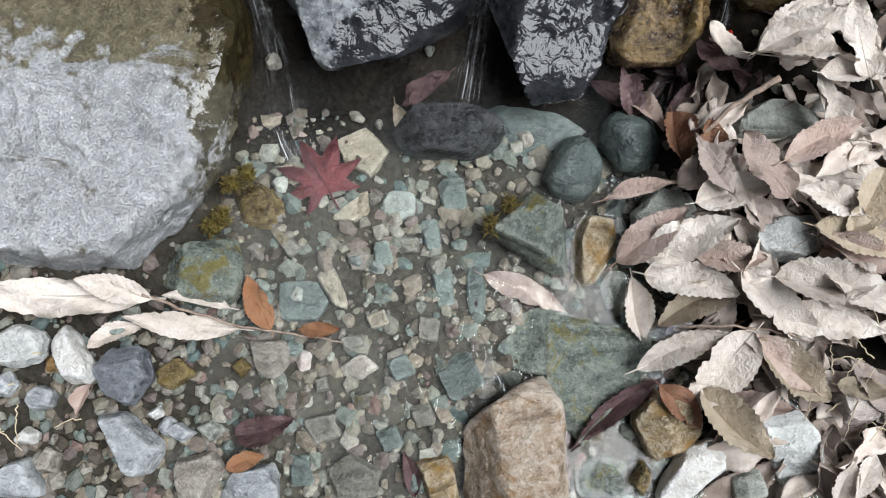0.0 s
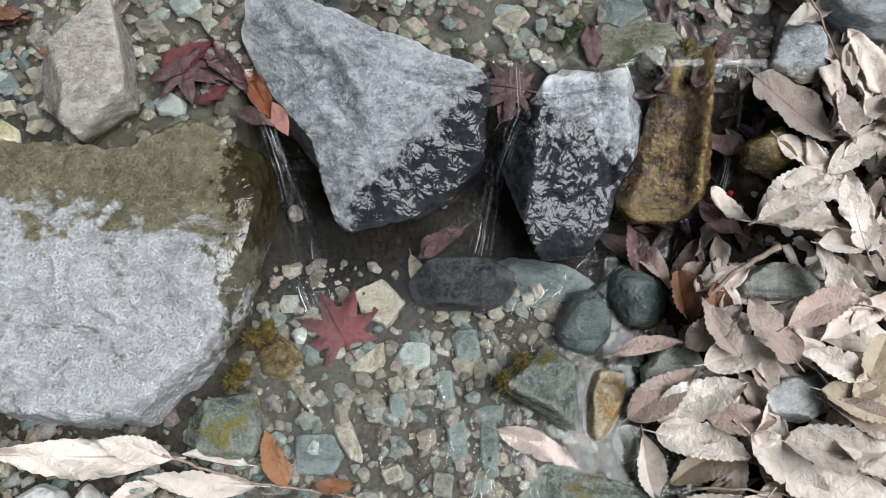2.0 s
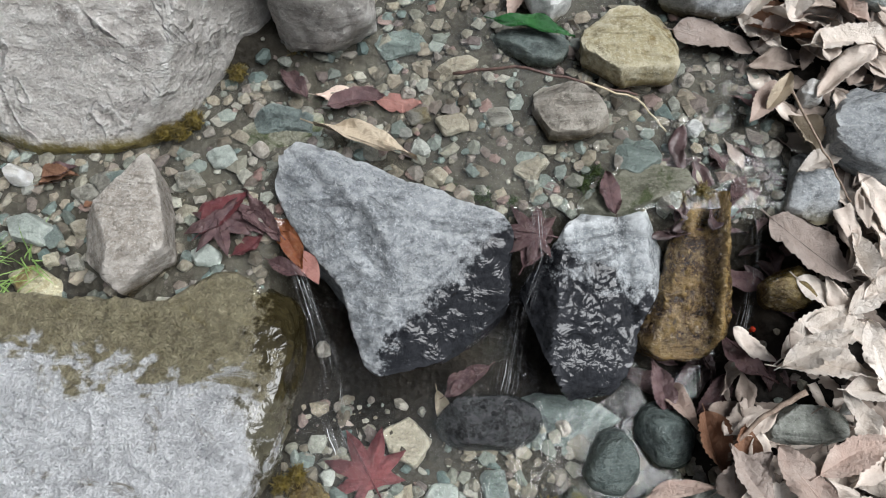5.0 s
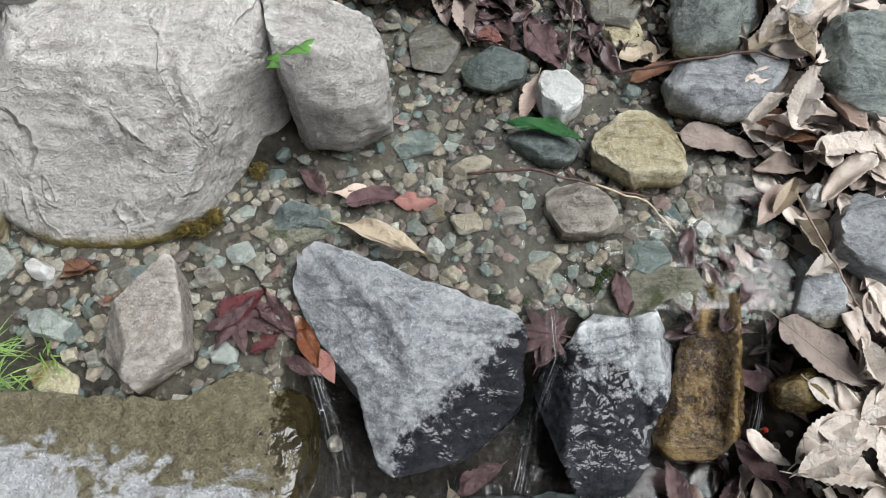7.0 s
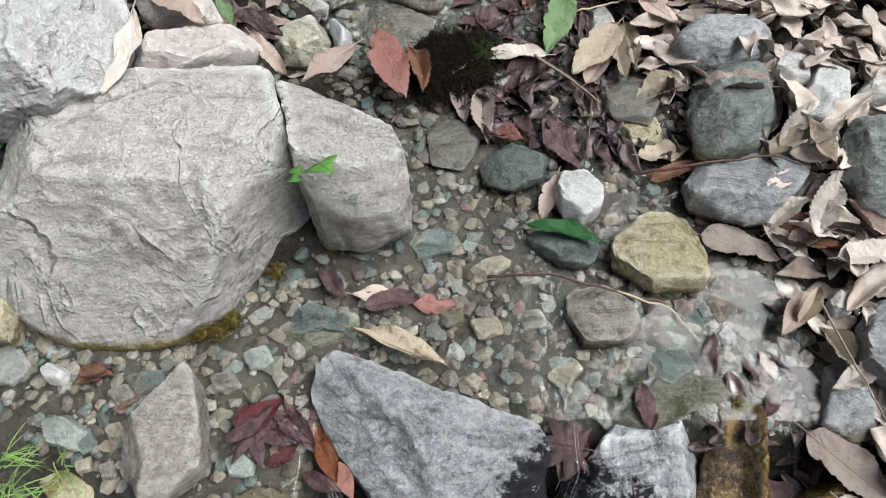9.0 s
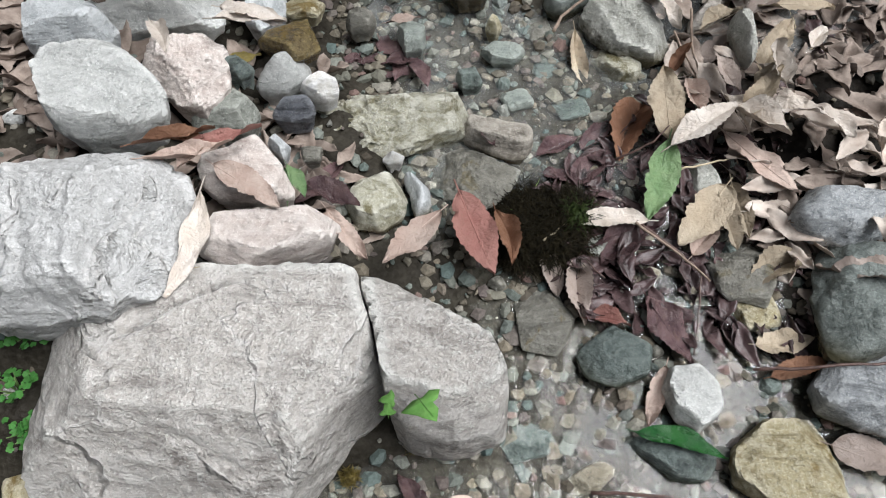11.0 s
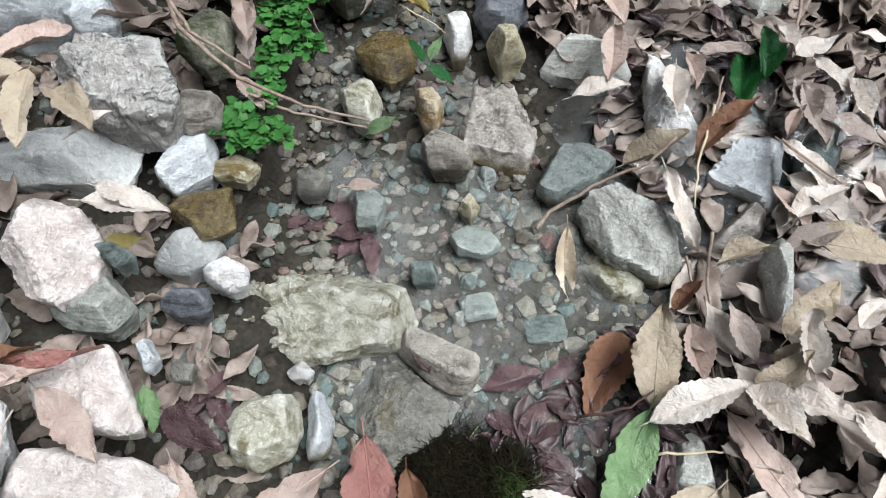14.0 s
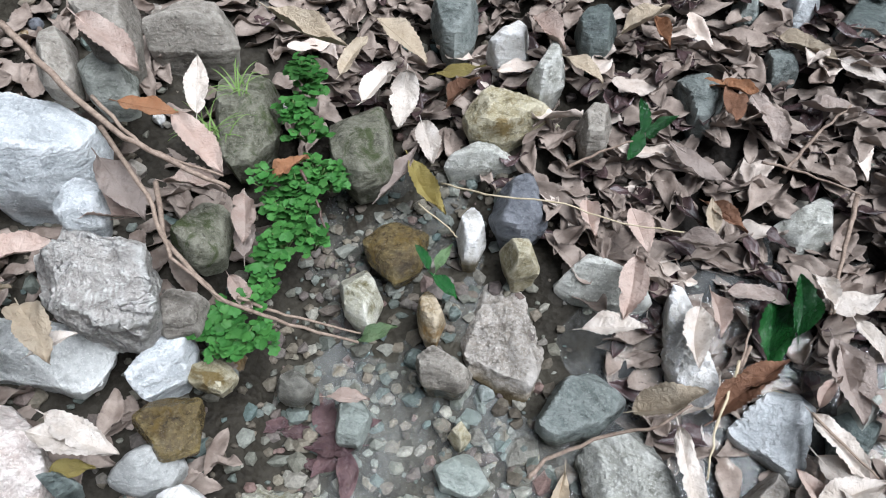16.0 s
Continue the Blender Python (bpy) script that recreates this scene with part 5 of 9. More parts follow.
rock('stone', -0.081, 0.017, -0.007, (13, 12, 12, 14, 11, 9, 9, 10, 12, 15, 13, 12, 12, 14, 11, 9, 9, 10, 12, 15), 0.012, 'bed', 'wet brown-grey stone on the pool bed', 82, group='stones on the pool bed', edge=0.55, cuts=3)
rock('stone', -0.021, 0.003, -0.009, (13, 12, 12, 14, 14, 12, 12, 13, 16, 15, 13, 12, 12, 14, 14, 12, 12, 13, 16, 15), 0.012, 'bed', 'wet brown-grey stone on the pool bed', 83, group='stones on the pool bed', edge=0.55, cuts=3)
rock('stone', -0.144, -0.052, -0.012, (12, 12, 13, 16, 14, 15, 17, 22, 16, 13, 12, 12, 13, 17, 15, 15, 15, 18, 19, 14), 0.012, 'bedgreen', 'wet green-grey stone on the pool bed', 84, group='stones on the pool bed', edge=0.55, cuts=3)

# stones of the upper pool
rock('stone', 0.086, 0.797, 0.176, (31, 34, 34, 35, 39, 40, 40, 40, 35, 34, 30, 30, 32, 36, 38, 46, 39, 36, 34, 31), 0.045, 'grey_foot', 'pale grey stone standing in the stream', 85, edge=0.5)
rock('stone', 0.067, 0.737, 0.156, (53, 38, 28, 24, 23, 24, 27, 33, 47, 54, 43, 33, 28, 27, 29, 29, 32, 39, 44, 46), 0.028, 'green_foot', 'dark green stone under a green leaf', 86, edge=0.5)
rock('stone', 0.186, 0.725, 0.158, (53, 56, 66, 73, 60, 55, 56, 53, 54, 62, 66, 67, 59, 57, 61, 57, 59, 66, 61, 56), 0.04, 'ochre_foot', 'algae-stained tan block in the stream', 87, edge=0.35, cuts=3)
rock('stone', 0.105, 0.647, 0.142, (46, 43, 39, 38, 42, 43, 45, 53, 49, 44, 43, 40, 41, 47, 45, 41, 42, 45, 49, 52), 0.035, 'brown_foot', 'rough brown stone standing in the stream', 88, edge=0.5)
rock('stone', 0.296, 0.806, 0.176, (71, 84, 74, 62, 49, 43, 43, 47, 58, 66, 79, 79, 65, 57, 53, 55, 54, 50, 52, 59), 0.055, 'slate_dry_foot', 'blue-grey slate stone with a pale top', 89, edge=0.4, cuts=3, facets=((265, 35, 0.7),))
rock('stone', 0.288, 0.904, 0.215, (64, 69, 82, 86, 86, 81, 77, 66, 58, 56, 60, 64, 74, 100, 92, 79, 73, 61, 57, 59), 0.06, 'greenpale_foot', 'large rounded grey-green stone', 90, edge=0.65, cuts=4)
rock('stone', 0.285, 1, 0.253, (81, 70, 59, 47, 42, 42, 47, 56, 57, 64, 75, 71, 61, 51, 48, 44, 43, 46, 56, 67), 0.05, 'slate_dry', 'rounded grey-blue stone beside the stream', 91, edge=0.7, cuts=3)
rock('stone', 0.459, 0.813, 0.217, (58, 62, 74, 98, 81, 76, 74, 65, 63, 60, 60, 67, 72, 80, 86, 91, 72, 60, 57, 59), 0.055, 'greenpale', 'large dark grey-green stone on the bank', 92, edge=0.6)
rock('stone', 0.371, 0.954, 0.247, (22, 26, 34, 34, 31, 31, 28, 24, 22, 23, 27, 29, 29, 31, 35, 30, 28, 28, 23, 22), 0.03, 'white', 'white quartz stone beside the stream', 93, edge=0.43)
rock('stone', 0.47, 0.913, 0.247, (24, 29, 34, 29, 28, 29, 26, 23, 22, 24, 28, 29, 33, 29, 26, 26, 29, 27, 23, 22), 0.03, 'white', 'white quartz stone beside the stream', 94, edge=0.43)
rock('stone', 0.406, 0.92, 0.241, (30, 34, 45, 56, 43, 38, 33, 27, 25, 25, 29, 37, 57, 49, 47, 36, 32, 31, 31, 29), 0.035, 'grey', 'grey stone on the bank', 95)
rock('stone', 0.437, 0.598, 0.145, (50, 48, 51, 54, 57, 68, 59, 52, 52, 51, 51, 55, 50, 50, 54, 62, 68, 55, 50, 50), 0.055, 'slate_dry', 'pale blue-grey angular stone on the bank', 96, edge=0.38, cuts=3)
rock('stone', 0.375, 0.546, 0.123, (27, 27, 31, 42, 48, 50, 47, 34, 29, 27, 29, 33, 45, 41, 42, 47, 46, 46, 34, 28), 0.035, 'slate_dry_foot', 'dark grey triangular stone by the bank', 97, edge=0.4)
rock('stone', 0.384, 0.655, 0.159, (14, 17, 17, 16, 16, 19, 15, 13, 13, 15, 15, 15, 16, 18, 16, 15, 15, 16, 14, 13), 0.025, 'white', 'small white stone on the bank', 98)
rock('stone', 0.059, 0.581, 0.132, (17, 24, 21, 21, 23, 17, 14, 13, 14, 16, 21, 23, 20, 19, 20, 23, 17, 15, 14, 15), 0.012, 'bedtan', 'tan stone in the upper pool', 99)
rock('stone', -0.22, 0.642, 0.14, (51, 28, 21, 18, 17, 18, 22, 25, 31, 46, 42, 36, 23, 18, 16, 16, 17, 21, 32, 44), 0.018, 'green', 'dark mossy stone behind the fall', 100)
rock('stone', 0.006, 0.84, 0.188, (44, 49, 41, 37, 37, 42, 37, 35, 36, 42, 47, 45, 44, 39, 38, 37, 34, 35, 40, 44), 0.03, 'green_foot', 'dark wet stone in the stream', 101, edge=0.55)
rock('stone', -0.075, 0.887, 0.192, (40, 37, 36, 40, 49, 51, 44, 42, 44, 38, 34, 34, 38, 48, 46, 47, 53, 42, 38, 37), 0.018, 'bed', 'wet brown-grey stone in the stream', 102)
rock('stone', 0.239, 0.566, 0.129, (23, 23, 26, 28, 21, 18, 17, 18, 22, 22, 23, 26, 27, 24, 22, 18, 17, 18, 21, 25), 0.012, 'bedtan', 'tan stone in shallow water', 103)
rock('stone', 0.172, 0.95, 0.206, (44, 45, 45, 50, 54, 43, 39, 39, 43, 48, 43, 42, 47, 49, 45, 46, 52, 42, 38, 39), 0.025, 'bed', 'wet olive-grey stone in the stream', 104)
rock('stone', 0.181, 0.902, 0.192, (27, 27, 29, 32, 25, 23, 22, 24, 30, 34, 28, 26, 26, 30, 27, 24, 24, 26, 31, 31), 0.02, 'ochre', 'pale olive stone in the stream', 105)
rock('stone', 0.251, 0.625, 0.141, (14, 13, 12, 11, 12, 14, 11, 10, 10, 11, 14, 14, 11, 11, 11, 13, 12, 11, 10, 11), 0.015, 'grey', 'small pale stone in shallow water', 106)
rock('stone', -0.03, 0.71, 0.155, (23, 36, 30, 26, 21, 16, 14, 14, 15, 18, 26, 32, 33, 24, 18, 16, 15, 17, 17, 19), 0.014, 'bedtan', 'pale tan stone under water', 107)
rock('stone', -0.096, 0.751, 0.158, (35, 33, 34, 33, 24, 21, 20, 22, 26, 37, 37, 32, 31, 33, 26, 22, 21, 22, 27, 37), 0.01, 'bedgreen', 'blue-green stone under water', 108)
rock('stone', -0.131, 0.609, 0.135, (22, 18, 16, 16, 18, 17, 17, 19, 23, 35, 24, 17, 15, 14, 15, 18, 18, 20, 26, 33), 0.008, 'bed', 'stone under the pool', 109)
rock('stone', -0.032, 0.634, 0.147, (21, 18, 18, 20, 17, 15, 15, 16, 19, 25, 20, 18, 18, 20, 18, 16, 15, 15, 18, 24), 0.012, 'bedtan', 'pale stone under water', 110)
rock('stone', 0.023, 0.647, 0.142, (17, 17, 18, 19, 15, 13, 13, 14, 17, 23, 18, 16, 16, 18, 17, 14, 14, 15, 17, 20), 0.012, 'bed', 'brown stone under water', 111)
rock('stone', -0.073, 0.646, 0.147, (15, 14, 15, 17, 13, 11, 11, 12, 14, 19, 15, 14, 14, 15, 14, 12, 12, 12, 14, 17), 0.012, 'bed', 'brown stone under water', 112)
rock('stone', 0.183, 0.591, 0.138, (30, 27, 28, 31, 25, 22, 22, 24, 30, 27, 27, 29, 28, 26, 27, 26, 23, 22, 24, 29), 0.012, 'bedgreen', 'green-grey stone under water', 113)
rock('stone', -0.546, 0.576, 0.133, (17, 16, 13, 11, 11, 12, 16, 16, 18, 21, 16, 13, 13, 13, 13, 13, 14, 17, 19, 17), 0.025, 'white', 'white pebble by the boulder', 114)
rock('stone', -0.517, 0.508, 0.127, (33, 23, 19, 17, 18, 20, 23, 25, 31, 37, 28, 25, 23, 19, 17, 18, 20, 27, 32, 34), 0.02, 'bedlight', 'pale green-grey stone in shallow water', 115)
rock('stone', -0.505, 0.446, 0.101, (32, 27, 21, 19, 20, 22, 28, 31, 34, 42, 28, 23, 21, 22, 24, 23, 25, 30, 39, 34), 0.02, 'ochre', 'olive-yellow stone by the grass', 116)
rock('stone', -0.616, 0.59, 0.133, (34, 29, 25, 24, 26, 31, 34, 33, 37, 33, 28, 26, 27, 31, 30, 28, 30, 35, 34, 33), 0.02, 'sage', 'grey-green stone beside the stream', 117)
rock('stone', -0.626, 0.649, 0.164, (35, 30, 28, 30, 35, 48, 56, 53, 51, 35, 29, 27, 28, 32, 43, 48, 51, 60, 45, 37), 0.05, 'ochre', 'olive stone beside the boulder', 118)
rock('stone', -0.441, 0.569, 0.131, (24, 20, 18, 19, 18, 16, 16, 17, 21, 32, 22, 18, 16, 16, 18, 20, 18, 18, 20, 25), 0.014, 'bed', 'brown stone in shallow water', 119)
rock('stone', 0.348, 0.445, 0.06, (28, 30, 29, 26, 26, 29, 26, 25, 27, 31, 29, 30, 30, 26, 25, 27, 26, 27, 30, 28), 0.05, 'olive', 'mossy dark stone over a hollow', 120)
rock('stone', -0.243, 0.645, 0.13, (37, 35, 26, 22, 21, 23, 27, 28, 31, 36, 31, 31, 33, 28, 25, 22, 22, 24, 30, 34), 0.03, 'green', 'dark mossy stone behind the rock', 121)

# shallow neck above the fall
rock('stone', -0.309, 0.472, 0.128, (19, 17, 14, 14, 14, 17, 16, 16, 18, 22, 18, 16, 16, 15, 13, 13, 14, 17, 20, 19), 0.013, 'bedlight', 'wet pale green stone in the shallow neck', 122, group='stones on the stream bed', edge=0.5, cuts=3)
rock('stone', -0.492, 0.5, 0.128, (13, 11, 11, 12, 14, 16, 14, 14, 16, 18, 13, 11, 10, 11, 13, 17, 16, 15, 15, 16), 0.013, 'bedgreen', 'wet green-grey stone in the shallow neck', 123, group='stones on the stream bed', edge=0.5, cuts=3)
rock('stone', -0.461, 0.509, 0.128, (13, 11, 11, 11, 13, 14, 13, 13, 14, 18, 13, 11, 10, 10, 11, 14, 16, 14, 14, 15), 0.013, 'bedtan', 'wet tan stone in the shallow neck', 124, group='stones on the stream bed', edge=0.5, cuts=3)
rock('stone', -0.463, 0.553, 0.131, (19, 15, 14, 14, 16, 13, 12, 13, 15, 20, 20, 15, 13, 13, 13, 15, 14, 14, 15, 20), 0.013, 'bed', 'wet brown-grey stone in the shallow neck', 125, group='stones on the stream bed', edge=0.5, cuts=3)
rock('stone', -0.428, 0.572, 0.133, (14, 13, 13, 14, 13, 11, 11, 11, 14, 18, 14, 13, 13, 14, 13, 11, 11, 12, 14, 18), 0.013, 'bedgreen', 'wet green-grey stone in the shallow neck', 126, group='stones on the stream bed', edge=0.5, cuts=3)
rock('stone', -0.342, 0.569, 0.133, (17, 15, 14, 15, 16, 14, 13, 14, 17, 22, 17, 15, 15, 16, 15, 13, 13, 14, 17, 24), 0.013, 'bed', 'wet brown-grey stone in the shallow neck', 127, group='stones on the stream bed', edge=0.5, cuts=3)
rock('stone', -0.306, 0.597, 0.138, (18, 16, 16, 17, 19, 16, 15, 15, 18, 24, 19, 17, 16, 17, 17, 15, 15, 16, 19, 24), 0.013, 'bedlight', 'wet pale green stone in the shallow neck', 128, group='stones on the stream bed', edge=0.5, cuts=3)
rock('stone', -0.458, 0.467, 0.125, (10, 9, 9, 10, 12, 12, 11, 11, 13, 14, 11, 9, 9, 10, 12, 11, 11, 12, 15, 12), 0.013, 'bed', 'wet brown-grey stone in the shallow neck', 129, group='stones on the stream bed', edge=0.5, cuts=3)
rock('stone', -0.481, 0.433, 0.096, (15, 12, 12, 12, 12, 11, 10, 11, 13, 19, 15, 12, 12, 12, 12, 11, 10, 11, 13, 19), 0.013, 'bedgreen', 'wet green-grey stone in the shallow neck', 130, group='stones on the stream bed', edge=0.5, cuts=3)
rock('stone', -0.436, 0.424, 0.095, (13, 12, 11, 13, 11, 9, 9, 9, 11, 16, 14, 12, 12, 12, 9, 9, 9, 10, 12, 17), 0.013, 'bed', 'wet brown-grey stone in the shallow neck', 131, group='stones on the stream bed', edge=0.5, cuts=3)
rock('stone', -0.324, 0.428, 0.125, (13, 12, 12, 13, 11, 9, 9, 10, 11, 16, 14, 12, 12, 13, 10, 9, 9, 10, 12, 16), 0.013, 'bedgreen', 'wet green-grey stone in the shallow neck', 132, group='stones on the stream bed', edge=0.5, cuts=3)
rock('stone', -0.282, 0.541, 0.133, (14, 13, 13, 14, 16, 13, 12, 12, 14, 18, 15, 13, 13, 14, 14, 12, 12, 13, 15, 18), 0.013, 'bed', 'wet brown-grey stone in the shallow neck', 133, group='stones on the stream bed', edge=0.5, cuts=3)
rock('stone', -0.49, 0.474, 0.116, (10, 9, 9, 10, 12, 10, 9, 9, 11, 14, 11, 10, 10, 11, 10, 9, 9, 10, 12, 13), 0.013, 'bedtan', 'wet tan stone in the shallow neck', 134, group='stones on the stream bed', edge=0.5, cuts=3)
leaf(-0.301, 0.491, 0.142, 0.055, 41, 0, 'wet', 3, 0.42, where='caught in the neck of the fall')
leaf(-0.323, 0.523, 0.144, 0.051, 14, 0, 'red', 1, 0.40, where='caught in the neck of the fall')
leaf(-0.261, 0.522, 0.143, 0.051, -46, 0, 'wet', 2, 0.39, where='caught in the neck of the fall')
leaf(-0.277, 0.471, 0.141, 0.039, 38, 0, 'red', 5, 0.48, where='caught in the neck of the fall')
leaf(-0.225, 0.499, 0.140, 0.053, -60, 0, 'rustwet', 1, 0.42, where='caught in the neck of the fall')
leaf(-0.237, 0.465, 0.138, 0.049, -25, 0, 'wet', 3, 0.36, where='caught in the neck of the fall')
leaf(-0.519, 0.575, 0.144, 0.044, 15, 5, 'wet', 3, 0.43, where='caught in the neck of the fall')
leaf(-0.461, 0.535, 0.140, 0.028, 36, -3, 'brown', 2, 0.37, where='caught in the neck of the fall')
leaf(-0.337, 0.414, 0.142, 0.047, 10, 0, 'wet', 4, 0.36, where='caught in the neck of the fall')
rock('stone', 0.061, 0.318, -0.015, (106, 73, 49, 38, 35, 35, 37, 44, 61, 78, 93, 77, 54, 44, 38, 35, 36, 41, 54, 75), 0.009, 'green', 'dark wet slate ledge at the foot of the fall', 135, edge=0.4, cuts=3)

# stones of the left bank
rock('stone', -0.625, 1.123, 0.415, (59, 49, 44, 43, 39, 35, 34, 35, 39, 45, 51, 57, 49, 46, 46, 48, 42, 39, 35, 34, 35, 39, 49, 56), 0.06, 'bluepale', 'pale blue-grey flat stone', 136, edge=0.4)
rock('stone', -0.555, 1.211, 0.380, (86, 84, 87, 58, 45, 38, 36, 36, 37, 41, 49, 68, 101, 79, 77, 63, 46, 39, 35, 35, 37, 42, 52, 78), 0.05, 'grey', 'long flat grey stone under dry leaves', 137, edge=0.38)
rock('stone', -0.494, 1.271, 0.420, (69, 60, 56, 56, 50, 44, 42, 43, 47, 56, 66, 71, 71, 59, 53, 52, 49, 46, 45, 46, 49, 56, 64, 69), 0.085, 'tan', 'rough tan-grey angular stone', 138, edge=0.34, cuts=0, lumps=0.07, chips=2.4, flats=((285, 74, 0, 10, 80), (240, 35, -30, -25, 62), (320, 32, 40, -20, 62), (90, 45, 0, 40, 74), (180, 45, -60, 0, 70)), scars=((-50, 20, 30, 10, 9, 7), (0, -20, 50, 0, 8, 6), (-20, 40, 20, 20, 8, 5)))
rock('stone', -0.496, 1.099, 0.370, (53, 52, 47, 42, 41, 43, 45, 50, 63, 65, 65, 58, 51, 44, 42, 41, 41, 45, 52, 56, 64, 60, 59, 58), 0.07, 'pink', 'peach-coloured angular stone beside the stream', 139, edge=0.33, cuts=0, lumps=0.06, chips=2.2, flats=((20, 74, 0, 0, 65), (255, 35, 0, -30, 55), (190, 40, -34, 0, 56), (330, 35, 34, -10, 52), (90, 45, 0, 30, 60)), scars=((-20, 20, 20, -20, 9, 6),))
rock('stone', -0.553, 1.018, 0.405, (71, 56, 49, 46, 47, 51, 60, 57, 57, 62, 72, 69, 59, 54, 53, 57, 57, 55, 52, 51, 53, 60, 66, 75), 0.07, 'grey', 'broad pale grey flat-topped stone', 140, edge=0.34, cuts=0, lumps=0.035, chips=1.8, flats=((300, 80, 0, 0, 66), (330, 40, 50, -20, 52), (265, 30, 0, -50, 50), (60, 50, 30, 40, 58)), scars=((-50, 20, 60, -10, 10, 4), (0, -30, 50, -40, 7, 3)))
rock('stone', -0.454, 1.069, 0.335, (36, 40, 34, 31, 31, 32, 37, 30, 27, 25, 26, 28, 33, 45, 41, 34, 30, 26, 25, 25, 27, 32, 35, 34), 0.05, 'sage', 'grey-green stone between larger ones', 141, edge=0.38)
rock('boulder', -0.549, 0.867, 0.340, (104, 111, 124, 125, 111, 106, 89, 77, 73, 79, 96, 124, 113, 111, 117, 127, 107, 94, 88, 88, 95, 88, 102, 102), 0.115, 'pale', 'large pale grey angular stone with white veins', 142, category='boulder', edge=0.33, cuts=0, lumps=0.04, chips=2.0, flats=((250, 72, -10, 10, 108), (350, 42, 25, 10, 100), (275, 25, 0, -62, 80), (80, 60, 0, 40, 106), (200, 50, -60, 0, 100)), scars=((15, 70, 30, -60, 9, -7), (-50, 30, -20, -60, 8, 5), (-90, 10, -60, -50, 8, 4)))
rock('stone', -0.417, 0.986, 0.325, (47, 39, 36, 35, 37, 41, 45, 41, 40, 42, 48, 48, 49, 50, 48, 43, 36, 33, 32, 33, 36, 43, 53, 64), 0.05, 'pink', 'flat pinkish-grey stone beside the stream', 143, edge=0.34, cuts=0, lumps=0.045, chips=1.8, flats=((330, 76, 0, 0, 47), (250, 30, 0, -34, 38), (350, 30, 40, 0, 38), (120, 45, -20, 32, 42)), scars=((-20, 30, 10, -30, 7, 4),))
rock('stone', -0.384, 0.910, 0.310, (71, 83, 61, 43, 35, 32, 31, 32, 35, 40, 46, 60, 70, 76, 61, 51, 44, 36, 32, 31, 32, 36, 42, 52), 0.055, 'pink', 'long pinkish limestone slab', 144, edge=0.34, cuts=0, lumps=0.05, chips=1.8, flats=((280, 82, 0, 0, 53), (262, 28, -10, -28, 44), (300, 35, 45, -15, 44), (95, 40, 0, 26, 48), (195, 40, -62, 0, 44), (20, 45, 62, 8, 40)), scars=((-60, 10, 40, 0, 8, 4), (10, -20, 50, 10, 7, 3)))
rock('stone', -0.464, 0.848, 0.318, (15, 12, 10, 10, 11, 13, 18, 15, 15, 16, 19, 13, 10, 10, 10, 11, 16, 17, 16, 17), 0.022, 'bluepale', 'small blue-grey pebble beside the stream', 145, edge=0.7)
rock('stone', -0.391, 1.039, 0.329, (14, 11, 10, 10, 10, 13, 19, 17, 16, 18, 12, 10, 9, 9, 10, 12, 19, 18, 15, 14), 0.022, 'bluepale', 'small blue-grey stone beside the stream', 146, edge=0.43)
rock('stone', -0.407, 1.164, 0.315, (35, 36, 40, 35, 34, 34, 37, 31, 29, 28, 30, 32, 32, 35, 40, 41, 36, 32, 31, 30, 28, 28, 30, 35), 0.06, 'grey', 'round pale grey stone', 147, edge=0.75, cuts=4)
rock('stone', -0.358, 1.146, 0.312, (24, 23, 24, 22, 19, 18, 18, 19, 20, 19, 20, 22, 28, 25, 23, 20, 18, 17, 17, 18, 20, 20, 22, 26), 0.04, 'white', 'small pale angular stone', 148, edge=0.55)
rock('stone', -0.385, 1.108, 0.312, (27, 26, 24, 24, 24, 20, 18, 18, 19, 22, 22, 22, 25, 30, 29, 24, 20, 19, 18, 17, 18, 20, 24, 26), 0.045, 'bluegrey', 'smooth dark purple-grey stone', 149, edge=0.65, cuts=3)
rock('stone', -0.439, 1.258, 0.345, (28, 27, 29, 33, 37, 38, 43, 38, 31, 27, 26, 25, 24, 26, 29, 35, 40, 41, 43, 34, 29, 27, 27, 29), 0.055, 'bluepale', 'pale blue smooth-sided stone', 150, edge=0.38, cuts=3)
rock('boulder', -0.301, 1.148, 0.230, (149, 156, 133, 107, 93, 78, 72, 71, 75, 82, 85, 95, 117, 149, 151, 117, 90, 77, 66, 61, 61, 65, 74, 94), 0.062, 'mossy', 'long pale stone with olive algae in the stream', 151, category='boulder', edge=0.5, cuts=0, lumps=0.07, chips=2.0, flats=((275, 70, 0, 10, 58), (262, 40, 0, -34, 44), (95, 50, 0, 36, 52), (185, 28, -128, 0, 34), (0, 28, 128, 0, 32)), scars=((-90, -10, 60, 14, 10, 6), (-40, -30, 80, -14, 8, 5), (-60, 30, 30, 36, 8, 4)))
rock('stone', -0.129, 1.134, 0.232, (45, 45, 36, 29, 26, 25, 26, 28, 35, 49, 49, 53, 48, 35, 29, 27, 26, 27, 29, 32, 40, 47, 48, 48), 0.045, 'brown_foot', 'flat tan stone beside the riffle', 152, edge=0.4, cuts=3)
rock('stone', -0.265, 1.082, 0.260, (14, 16, 13, 11, 11, 11, 12, 13, 11, 11, 11, 12, 14, 16, 14, 14, 13, 11, 10, 9, 10, 11, 14, 14), 0.03, 'white', 'small cream pebble beside the stream', 153, edge=0.6)
